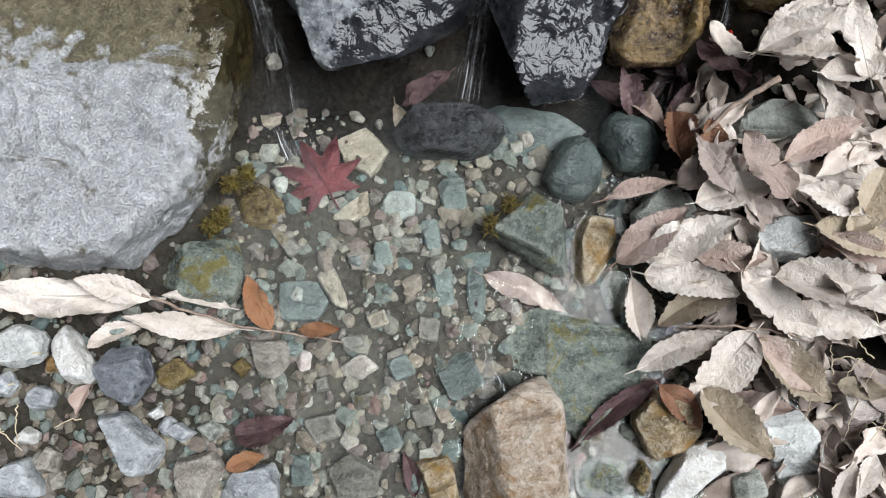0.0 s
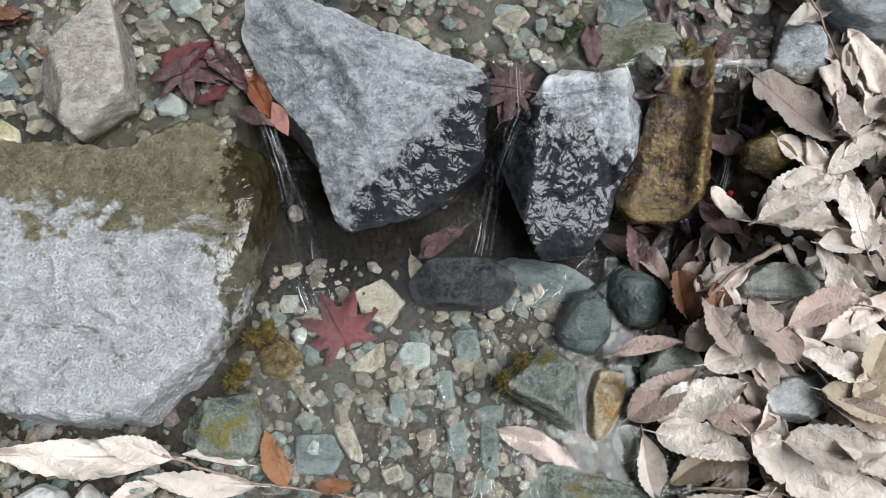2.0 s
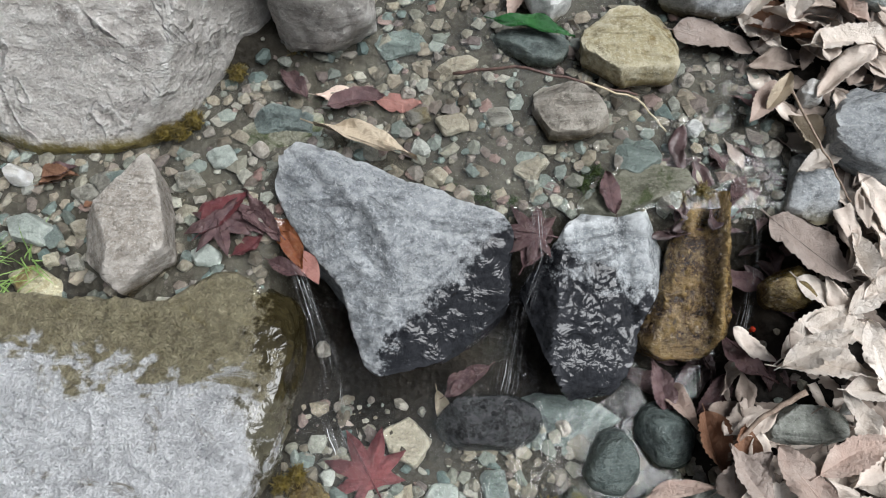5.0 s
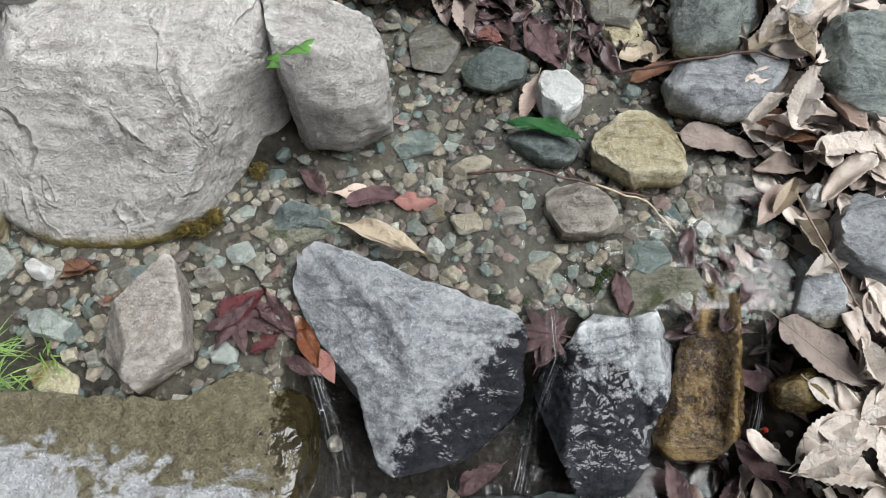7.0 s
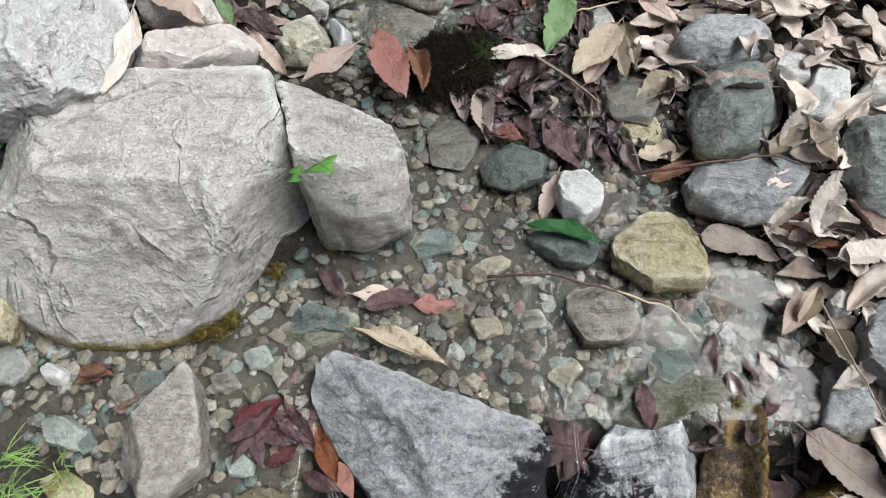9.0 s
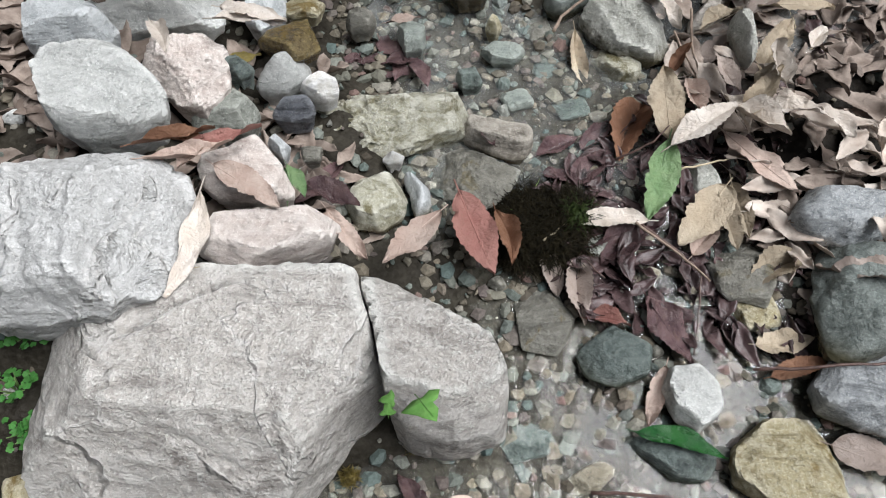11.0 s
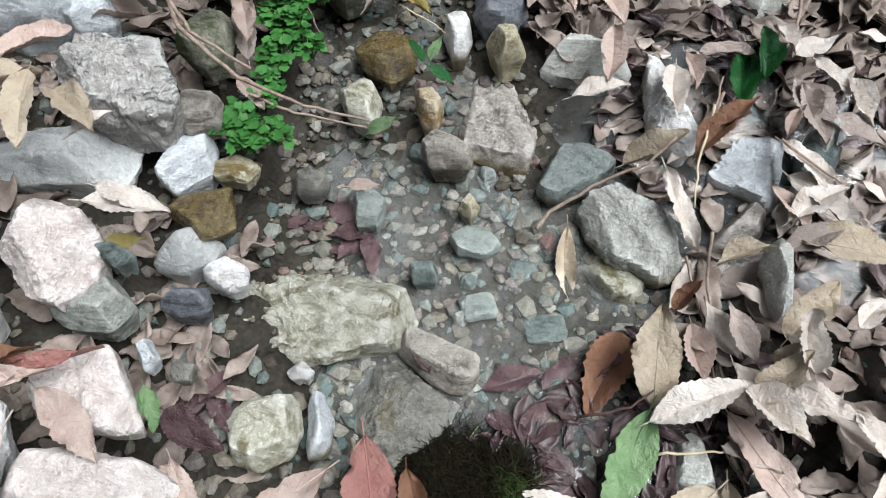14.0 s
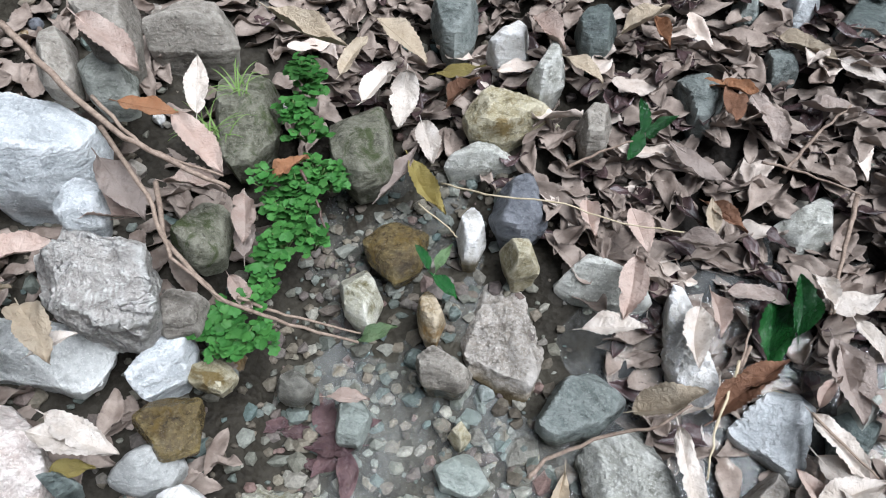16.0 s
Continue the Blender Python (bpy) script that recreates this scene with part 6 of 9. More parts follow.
rock('stone', -0.232, 1.036, 0.242, (18, 18, 18, 18, 19, 22, 28, 42, 42, 28, 18, 14, 12, 11, 11, 13, 17, 26, 39, 38, 35, 29, 22, 19), 0.04, 'bluepale_foot', 'curved smooth blue-grey stone', 154, edge=0.7, cuts=2)
rock('stone', -0.282, 1.017, 0.240, (39, 39, 38, 40, 44, 44, 40, 38, 40, 41, 38, 37, 40, 42, 40, 40, 44, 41, 41, 43, 39, 38, 40, 40), 0.045, 'mossy_foot', 'pale green-stained stone beside the stream', 155, edge=0.43)
rock('stone', -0.166, 1.077, 0.222, (66, 72, 56, 48, 45, 44, 47, 52, 53, 59, 71, 70, 61, 55, 52, 48, 44, 46, 53, 67, 56, 53, 58, 62), 0.03, 'bed', 'flat brown-grey slab at the water edge', 156, edge=0.35, lumps=0.07)
rock('stone', -0.390, 1.264, 0.352, (26, 30, 24, 21, 20, 21, 18, 17, 18, 22, 31, 27, 25, 21, 18, 16, 17, 20, 25, 24), 0.02, 'ochre', 'flat olive stone beside the stream', 157)
rock('stone', -0.326, 1.307, 0.291, (22, 26, 20, 18, 18, 20, 22, 18, 17, 18, 21, 23, 22, 23, 19, 17, 17, 18, 20, 20), 0.036, 'bed', 'grey stone in the riffle', 158)
rock('stone', -0.252, 1.298, 0.270, (20, 21, 23, 23, 25, 30, 27, 24, 24, 25, 21, 20, 20, 24, 29, 26, 26, 29, 25, 21), 0.036, 'bedlight', 'pale stone in the riffle', 159)
rock('stone', -0.120, 1.286, 0.261, (33, 26, 24, 24, 27, 33, 26, 24, 24, 27, 34, 29, 27, 29, 24, 23, 24, 28, 29, 30), 0.024, 'bedlight', 'pale green stone under water', 160)
rock('stone', -0.134, 1.322, 0.273, (12, 14, 12, 12, 12, 13, 13, 12, 11, 11, 12, 15, 12, 12, 12, 12, 15, 12, 12, 12), 0.0309, 'ochre', 'small tan stone in the riffle', 161)
rock('stone', -0.172, 1.375, 0.298, (33, 35, 26, 22, 21, 23, 27, 32, 30, 30, 35, 30, 29, 30, 25, 22, 22, 25, 31, 35), 0.048, 'brown_foot', 'tan stone at the water edge', 162)
rock('stone', -0.297, 1.431, 0.314, (30, 26, 24, 24, 28, 35, 47, 39, 36, 37, 29, 25, 24, 26, 31, 34, 40, 49, 36, 31), 0.0429, 'mossy', 'pale mossy stone in the riffle', 163)
rock('stone', -0.221, 1.470, 0.275, (20, 18, 17, 17, 18, 22, 29, 33, 30, 29, 25, 21, 19, 18, 19, 21, 25, 26, 25, 27, 30, 33, 27, 25), 0.04, 'rust_foot', 'rust-orange stone at the water edge', 164)
rock('stone', -0.057, 1.278, 0.243, (28, 24, 23, 25, 28, 23, 22, 22, 25, 33, 26, 23, 22, 24, 29, 25, 22, 22, 23, 28), 0.012, 'bedgreen', 'green-grey stone under water', 165)
rock('stone', -0.067, 1.342, 0.260, (21, 20, 21, 25, 29, 25, 23, 25, 29, 22, 20, 19, 21, 25, 30, 25, 23, 23, 26, 24), 0.016, 'bed', 'brown stone in the riffle', 166)
rock('stone', -0.168, 1.230, 0.257, (17, 16, 17, 19, 17, 14, 14, 14, 17, 23, 18, 17, 17, 19, 16, 14, 14, 15, 19, 21), 0.03, 'bedgreen', 'green stone under water', 167)
rock('stone', -0.023, 1.205, 0.232, (26, 24, 25, 29, 26, 22, 20, 21, 25, 32, 26, 24, 25, 29, 26, 22, 21, 21, 25, 31), 0.012, 'bedgreen', 'green stone under water', 168)
rock('stone', -0.101, 1.209, 0.244, (24, 21, 21, 23, 23, 19, 17, 18, 20, 27, 24, 21, 21, 23, 23, 19, 17, 18, 21, 27), 0.0153, 'bedlight', 'pale stone under water', 169)
rock('stone', -0.353, 1.032, 0.327, (13, 14, 16, 12, 11, 10, 11, 13, 19, 15, 12, 12, 12, 14, 13, 12, 12, 13, 16, 14), 0.014, 'bed', 'brown stone by the long rock', 170)

# stones of the right bank
rock('stone', -0.124, 1.447, 0.277, (59, 54, 50, 49, 53, 61, 76, 92, 80, 75, 76, 64, 54, 50, 49, 52, 55, 59, 70, 91, 92, 76, 65, 59), 0.055, 'buff_foot', 'rough brown slab leaning over the stream', 171, edge=0.33, cuts=0, lumps=0.05, chips=2.4, flats=((235, 72, 0, 0, 50), (255, 20, 0, -48, 36), (190, 35, -36, 10, 44), (20, 40, 40, 0, 44)), scars=((-20, 30, 20, -40, 8, 4), (10, 40, 30, 0, 7, 3)))
rock('stone', -0.018, 1.392, 0.275, (41, 50, 56, 50, 49, 51, 45, 40, 38, 39, 39, 37, 38, 42, 50, 56, 56, 52, 42, 37, 35, 35, 36, 37), 0.05, 'greenpale_foot', 'dark green ribbed stone', 172, edge=0.43)
rock('stone', 0.057, 1.323, 0.254, (45, 40, 38, 39, 44, 56, 81, 66, 59, 57, 60, 67, 58, 54, 49, 48, 51, 49, 48, 55, 70, 75, 81, 56), 0.062, 'lichen_foot', 'rough grey-brown angular stone at the water edge', 173, edge=0.33, cuts=0, lumps=0.05, chips=2.4, flats=((300, 70, 0, 0, 58), (215, 32, -34, -24, 44), (330, 35, 40, -30, 44), (60, 40, 20, 34, 52)), scars=((-30, 30, 40, -40, 7, -5), (-30, 0, 10, -40, 8, 5)))
rock('stone', 0.042, 1.274, 0.237, (39, 36, 24, 19, 17, 16, 17, 19, 27, 51, 47, 39, 29, 24, 22, 21, 22, 24, 29, 31, 34, 42, 42, 39), 0.035, 'mossy_foot', 'algae-rimmed stone below the larger one', 174)
rock('stone', 0.192, 1.429, 0.275, (29, 29, 32, 39, 48, 66, 60, 46, 40, 37, 37, 40, 46, 58, 48, 41, 37, 36, 41, 56, 71, 50, 34, 30), 0.06, 'bluepale_foot', 'pale blue-green pointed stone', 175, edge=0.33, cuts=0, lumps=0.05, chips=2.0, flats=((235, 60, 0, 0, 54), (330, 40, 14, 0, 52), (90, 50, 0, 30, 54)), scars=((10, 50, 14, -40, 7, -5),))
rock('stone', 0.180, 1.354, 0.267, (25, 28, 35, 36, 40, 44, 27, 20, 17, 16, 15, 16, 19, 24, 36, 46, 38, 31, 24, 21, 20, 20, 21, 24), 0.045, 'buff', 'rough brown-grey stone among leaves', 176, edge=0.38)
rock('stone', 0.207, 1.274, 0.294, (14, 15, 19, 27, 39, 48, 35, 27, 24, 19, 16, 16, 18, 22, 32, 54, 39, 23, 18, 15), 0.045, 'lichen', 'dull grey stone among leaves', 177)
rock('stone', 0.139, 1.08, 0.223, (20, 19, 19, 23, 31, 36, 32, 29, 22, 19, 18, 20, 24, 29, 31, 34, 29, 28, 30, 23), 0.03, 'lichen', 'smooth grey-green stone under leaves', 178)
rock('stone', -0.005, 0.988, 0.211, (19, 23, 22, 22, 24, 19, 17, 17, 19, 19, 18, 19, 21, 25, 22, 21, 19, 16, 16, 16), 0.02, 'sage', 'grey stone in wet leaves', 179)
rock('stone', 0.256, 1.440, 0.305, (23, 28, 33, 29, 30, 32, 26, 25, 26, 26, 24, 24, 27, 36, 30, 29, 32, 25, 22, 22), 0.04, 'green', 'dark round stone beside the stream', 180)
rock('stone', 0.078, 1.481, 0.312, (18, 16, 16, 17, 21, 28, 48, 84, 61, 40, 31, 27, 25, 25, 27, 29, 33, 39, 54, 65, 73, 63, 32, 22), 0.06, 'white', 'long white quartz stone leaning on others', 181, edge=0.36, cuts=0, lumps=0.12, chips=2.4, flats=((225, 62, 0, 0, 54), (20, 55, 6, 0, 54), (280, 40, 10, -40, 40)))
rock('stone', -0.028, 1.524, 0.325, (63, 49, 32, 25, 22, 21, 21, 23, 28, 37, 38, 41, 49, 58, 43, 29, 23, 20, 19, 19, 21, 24, 30, 44), 0.07, 'lichen', 'pale grey-green rough stone', 182, edge=0.38, cuts=5)
rock('stone', -0.145, 1.578, 0.370, (37, 35, 35, 38, 41, 45, 53, 56, 48, 45, 41, 36, 35, 35, 39, 41, 44, 50, 49, 51, 51, 45, 43, 42), 0.055, 'bluegrey', 'smooth dark purple-grey stone', 183, edge=0.6, cuts=4)
rock('stone', -0.197, 1.686, 0.410, (50, 77, 54, 44, 38, 35, 34, 36, 41, 45, 43, 44, 49, 55, 53, 54, 47, 41, 39, 39, 34, 33, 34, 39), 0.065, 'ochre', 'yellowish cream angular stone', 184, edge=0.38, cuts=5)
rock('stone', -0.210, 1.641, 0.385, (37, 60, 42, 30, 24, 22, 21, 22, 24, 23, 24, 27, 34, 50, 54, 35, 26, 20, 17, 16, 16, 17, 19, 24), 0.045, 'lichen', 'pale grey-green flat stone', 185)
rock('stone', -0.218, 1.779, 0.450, (26, 27, 29, 29, 30, 33, 37, 28, 23, 21, 21, 23, 26, 33, 33, 31, 31, 31, 27, 25, 25, 27, 31, 28), 0.07, 'white', 'cream and brown rough stone', 186)
rock('stone', -0.308, 1.817, 0.455, (33, 33, 35, 42, 59, 59, 64, 63, 48, 41, 40, 37, 35, 37, 43, 61, 72, 59, 48, 37), 0.0706, 'greenpale', 'blue-green stone among leaves', 187)
rock('stone', -0.157, 1.744, 0.460, (22, 21, 23, 28, 39, 57, 45, 32, 24, 21, 20, 22, 27, 38, 43, 50, 43, 35, 32, 25), 0.062, 'lichen', 'grey-green upright stone beside the stream', 188)
rock('stone', -0.499, 1.564, 0.430, (46, 42, 41, 43, 49, 61, 68, 82, 94, 70, 59, 54, 45, 41, 40, 42, 48, 56, 72, 88, 86, 69, 62, 55), 0.07, 'mossdark', 'dark grey stone with moss', 189, edge=0.35)
rock('stone', -0.598, 1.626, 0.490, (66, 56, 51, 51, 54, 47, 42, 39, 40, 40, 40, 43, 50, 66, 63, 62, 47, 38, 34, 32, 33, 37, 45, 56), 0.07, 'brown', 'brown angular stone on the bank', 190, edge=0.4)
rock('boulder', -0.654, 1.385, 0.450, (83, 84, 79, 65, 57, 53, 53, 53, 59, 70, 84, 89, 76, 67, 64, 65, 71, 67, 60, 58, 60, 66, 69, 79), 0.1, 'bluepale', 'large pale blue-grey boulder', 191, category='boulder', edge=0.43, cuts=5)
rock('stone', -0.532, 1.323, 0.490, (31, 27, 26, 27, 26, 24, 25, 29, 30, 27, 27, 31, 28, 26, 26, 28, 25, 24, 27, 32), 0.04, 'bluepale', 'blue-grey stone below the boulder', 192)
rock('stone', -0.637, 1.451, 0.556, (27, 22, 20, 20, 24, 31, 42, 49, 53, 34, 27, 24, 24, 23, 24, 30, 42, 49, 50, 40), 0.05, 'brown', 'brown-grey stone beside the stream', 193)
rock('stone', -0.582, 1.459, 0.541, (35, 30, 29, 29, 35, 37, 37, 41, 52, 44, 37, 35, 30, 29, 29, 35, 42, 42, 48, 49), 0.045, 'sage', 'grey-green stone beside the stream', 194)
rock('stone', -0.601, 1.504, 0.569, (39, 32, 30, 32, 36, 49, 52, 56, 69, 53, 41, 37, 35, 32, 33, 38, 51, 63, 64, 54), 0.06, 'brown', 'brown-grey stone beside the stream', 195)
rock('stone', 0.192, 1.675, 0.355, (31, 32, 37, 46, 53, 56, 42, 32, 28, 26, 26, 28, 33, 44, 48, 46, 45, 48, 41, 37, 36, 37, 35, 31), 0.06, 'lichen', 'grey-green angular stone among leaves', 196, edge=0.4)
rock('stone', -0.084, 1.694, 0.424, (22, 23, 26, 29, 31, 38, 44, 31, 25, 24, 24, 24, 24, 27, 34, 39, 37, 38, 27, 23), 0.057, 'brown', 'grey-brown stone among leaves', 197)
rock('stone', -0.194, 1.541, 0.345, (20, 18, 17, 17, 19, 23, 32, 59, 34, 25, 21, 20, 19, 19, 18, 19, 22, 28, 39, 40, 39, 29, 25, 22), 0.05, 'white_foot', 'white and rust stone at the stream edge', 198, edge=0.43)
rock('stone', -0.277, 1.501, 0.337, (40, 39, 42, 51, 44, 43, 46, 51, 46, 46, 48, 42, 40, 41, 40, 44, 55, 50, 46, 45), 0.0381, 'olive', 'mossy stone in the stream', 199, edge=0.6)
rock('stone', 0.033, 1.790, 0.432, (31, 28, 28, 31, 38, 57, 56, 40, 34, 32, 33, 31, 30, 32, 38, 55, 57, 42, 36, 34), 0.057, 'greenpale', 'blue-green stone among leaves', 200)
rock('stone', 0.220, 1.955, 0.471, (36, 38, 45, 62, 53, 49, 49, 41, 36, 35, 36, 42, 53, 53, 58, 48, 43, 43, 43, 38), 0.062, 'green', 'dark green stone beside the stream', 201)
rock('stone', 0.073, 1.951, 0.486, (21, 24, 29, 31, 37, 50, 31, 25, 22, 22, 24, 24, 25, 30, 44, 39, 38, 26, 22, 19), 0.057, 'greenpale', 'blue-grey stone beside the stream', 202)
rock('stone', -0.113, 1.812, 0.487, (26, 27, 32, 34, 36, 43, 47, 34, 29, 27, 29, 29, 29, 32, 40, 44, 40, 41, 32, 27), 0.057, 'green', 'dark stone among leaves', 203)
# rock put where the stream head only has a dark brown hollow
rock('stone', -0.363, 1.601, 0.391, (48, 43, 43, 48, 61, 65, 67, 79, 69, 62, 51, 44, 42, 45, 55, 63, 75, 75, 69, 60), 0.0617, 'mossdark', 'dark mossy-coloured rock standing in for a brown hollow', 204, edge=0.43)
rock('stone', -0.446, 1.375, 0.425, (31, 29, 31, 37, 36, 36, 39, 40, 34, 31, 33, 38, 35, 32, 32, 36, 40, 38, 38, 37), 0.045, 'mossdark', 'mossy brown stone beside the stream', 205)
rock('stone', -0.434, 1.294, 0.395, (31, 29, 29, 34, 26, 24, 24, 26, 32, 29, 29, 32, 31, 27, 26, 28, 25, 24, 26, 33), 0.035, 'brown', 'brown stone beneath twigs', 206)
rock('stone', -0.399, 1.202, 0.346, (36, 33, 33, 36, 39, 33, 31, 33, 35, 38, 45, 40, 31, 28, 28, 31, 39, 38, 39, 45), 0.03, 'olive', 'wet olive-brown stone beside the stream', 207)
rock('stone', -0.389, 1.260, 0.351, (22, 27, 17, 11, 9, 9, 9, 10, 13, 21, 25, 27, 15, 10, 9, 9, 9, 11, 16, 21), 0.02, 'ochre', 'flat olive stone beside the stream', 208)
rock('stone', -0.439, 1.109, 0.375, (15, 21, 14, 11, 10, 10, 9, 9, 10, 12, 17, 17, 12, 10, 9, 10, 12, 11, 11, 12), 0.042, 'green', 'dark green stone beside the stream', 209)
rock('stone', -0.206, 1.426, 0.319, (20, 16, 15, 15, 18, 23, 39, 29, 22, 20, 17, 16, 16, 17, 22, 27, 30, 31, 24, 21), 0.048, 'rust', 'rust-orange stone beside the stream', 210)
rock('stone', -0.125, 1.514, 0.352, (26, 22, 21, 22, 26, 22, 21, 21, 25, 31, 23, 20, 20, 21, 25, 25, 22, 21, 23, 28), 0.0561, 'ochre', 'yellow-brown stone beside the stream', 211)
rock('stone', 0.256, 1.455, 0.311, (19, 17, 17, 20, 25, 25, 21, 19, 19, 19, 16, 15, 15, 19, 25, 28, 20, 16, 15, 16), 0.062, 'sage', 'dark grey stone beside the stream', 212)
rock('stone', 0.124, 1.855, 0.449, (22, 21, 22, 26, 37, 31, 26, 25, 26, 25, 22, 21, 22, 26, 36, 33, 27, 25, 26, 25), 0.052, 'greenpale', 'green-grey stone beside the stream', 213)
rock('stone', 0.135, 1.953, 0.486, (30, 25, 24, 26, 32, 27, 23, 22, 22, 25, 26, 24, 23, 25, 32, 28, 23, 21, 21, 23), 0.052, 'bluepale', 'pale stone beside the stream', 214)

# leaves round the lower pool
leaf(-0.293, 0.114, 0.059, 0.161, 180, 12, 'beige', 0, 0.24, where='lying over pebbles beside the pool')
leaf(-0.284, 0.113, 0.060, 0.073, 167, 17, 'beige', 1, 0.36, where='lying over pebbles beside the pool')
leaf(-0.209, 0.089, 0.018, 0.112, 176, 21, 'beige', 0, 0.24, where='lying over pebbles beside the pool')
leaf(-0.217, 0.109, 0.028, 0.067, 172, 22, 'beige', 4, 0.24, where='lying over pebbles beside the pool')
leaf(-0.302, 0.088, 0.039, 0.052, -155, 8, 'beige', 3, 0.39, where='lying over pebbles beside the pool')
leaf(-0.178, 0.088, 0.013, 0.063, 115, 10, 'orange', 0, 0.43, where='lying over pebbles beside the pool')
leaf(-0.150, 0.089, 0.008, 0.043, 2, 4, 'orange', 1, 0.40, where='lying over pebbles beside the pool')
leaf(-0.056, 0.356, -0.021, 0.067, -82, 11, 'tan', 4, 0.30, where='lying in shallow stream water')
leaf(0.043, 0.148, 0.006, 0.095, -24, -3, 'grey', 0, 0.30, where='lying in shallow stream water')
leaf(-0.046, 0.344, 0.005, 0.054, 28, 27, 'wet', 4, 0.48, where='lying in shallow stream water')
leaf(0.194, 0.047, 0.024, 0.097, 22, 19, 'beige', 1, 0.30, where='lying on the leafy stream bank')
leaf(0.299, 0.080, 0.064, 0.103, -130, -22, 'beige', 0, 0.44, kind='broad', where='lying on the leafy stream bank')
leaf(0.306, 0.075, 0.048, 0.093, -39, -7, 'tan', 3, 0.46, kind='broad', where='lying on the leafy stream bank')
leaf(0.206, 0.143, 0.035, 0.092, -17, 17, 'beige', 1, 0.42, kind='broad', where='lying on the leafy stream bank')
leaf(0.197, 0.143, 0.021, 0.072, -79, -15, 'beige', 3, 0.42, where='lying on the leafy stream bank')
leaf(0.288, 0.140, 0.071, 0.103, -42, -14, 'beige', 1, 0.41, kind='broad', where='lying on the leafy stream bank')
leaf(0.320, 0.097, 0.051, 0.106, -10, 10, 'beige', 0, 0.36, where='lying on the leafy stream bank')
leaf(0.360, 0.137, 0.080, 0.082, -31, -6, 'beige', 2, 0.48, where='lying on the leafy stream bank')
leaf(0.318, 0.132, 0.076, 0.095, -4, 3, 'beige', 3, 0.46, kind='broad', where='lying on the leafy stream bank')
leaf(0.182, 0.159, 0.018, 0.093, 36, 32, 'pink', 1, 0.42, where='lying on the leafy stream bank')
leaf(0.207, 0.158, 0.035, 0.100, 20, 32, 'beige', 0, 0.42, kind='broad', where='lying on the leafy stream bank')
leaf(0.255, 0.158, 0.048, 0.067, -4, 14, 'pink', 3, 0.47, kind='broad', where='lying on the leafy stream bank')
leaf(0.169, 0.224, 0.029, 0.079, 7, 25, 'pink', 4, 0.24, where='lying on the leafy stream bank')
leaf(0.250, 0.207, 0.074, 0.079, 10, 13, 'beige', 2, 0.47, kind='broad', where='lying on the leafy stream bank')
leaf(0.283, 0.210, 0.089, 0.072, 119, 5, 'grey', 1, 0.39, where='lying on the leafy stream bank')
leaf(0.334, 0.205, 0.096, 0.079, 126, 11, 'pink', 0, 0.47, kind='broad', where='lying on the leafy stream bank')
leaf(0.326, 0.239, 0.105, 0.081, 25, 14, 'pink', 1, 0.39, where='lying on the leafy stream bank')
leaf(0.388, 0.260, 0.110, 0.073, 117, 18, 'beige', 5, 0.36, where='lying on the leafy stream bank')
leaf(0.402, 0.188, 0.096, 0.071, 156, -3, 'beige', 1, 0.42, where='lying on the leafy stream bank')
leaf(0.426, 0.232, 0.101, 0.079, -123, -4, 'tan', 2, 0.48, kind='broad', where='lying on the leafy stream bank')
leaf(0.358, 0.180, 0.086, 0.089, -19, 0, 'tan', 1, 0.41, kind='broad', where='lying on the leafy stream bank')
leaf(0.363, 0.169, 0.084, 0.078, -24, -5, 'pink', 3, 0.43, where='lying on the leafy stream bank')
leaf(0.293, 0.127, 0.044, 0.084, -154, -24, 'tan', 3, 0.41, kind='broad', where='lying on the leafy stream bank')
leaf(0.253, 0.027, 0.035, 0.087, -48, 10, 'tan', 3, 0.46, kind='broad', where='lying on the leafy stream bank')
leaf(0.210, 0.032, 0.042, 0.062, -45, -14, 'brown', 2, 0.48, where='draped over a stone on the bank')
leaf(0.221, 0.039, 0.017, 0.118, -142, -8, 'wet', 3, 0.18, where='lying wet at the water edge')
leaf(0.362, 0.027, 0.039, 0.095, 145, 9, 'pink', 1, 0.39, where='lying on the leafy stream bank')
leaf(0.372, -0.076, 0.016, 0.073, 84, 15, 'grey', 3, 0.30, where='lying on the leafy stream bank')
leaf(0.376, -0.084, 0.026, 0.055, 73, 22, 'beige', 1, 0.40, where='lying on the leafy stream bank')
leaf(0.417, -0.032, 0.033, 0.054, -126, 9, 'beige', 1, 0.40, where='lying on the leafy stream bank')
leaf(0.385, 0.032, 0.040, 0.048, -10, 25, 'tan', 5, 0.46, kind='broad', where='lying on the leafy stream bank')
leaf(0.304, 0.344, 0.126, 0.075, 23, 24, 'beige', 1, 0.42, where='lying on the leafy stream bank')
leaf(0.301, 0.345, 0.120, 0.094, -13, 12, 'beige', 3, 0.36, where='lying on the leafy stream bank')
leaf(0.401, 0.309, 0.136, 0.079, 103, 15, 'beige', 0, 0.41, kind='broad', where='lying on the leafy stream bank')
leaf(0.356, 0.317, 0.133, 0.061, -4, 3, 'beige', 2, 0.48, where='lying on the leafy stream bank')
leaf(0.279, 0.402, 0.050, 0.088, -65, 31, 'wet', 4, 0.30, where='lying wet at the water edge')
leaf(0.213, 0.364, 0.000, 0.089, -74, 36, 'pink', 1, 0.30, where='lying between stones')
leaf(0.243, 0.314, 0.053, 0.072, -84, 6, 'brown', 3, 0.47, kind='broad', where='lying wet among stones')
leaf(0.271, 0.292, 0.085, 0.062, -105, -11, 'brown', 2, 0.42, kind='broad', where='lying wet among stones')
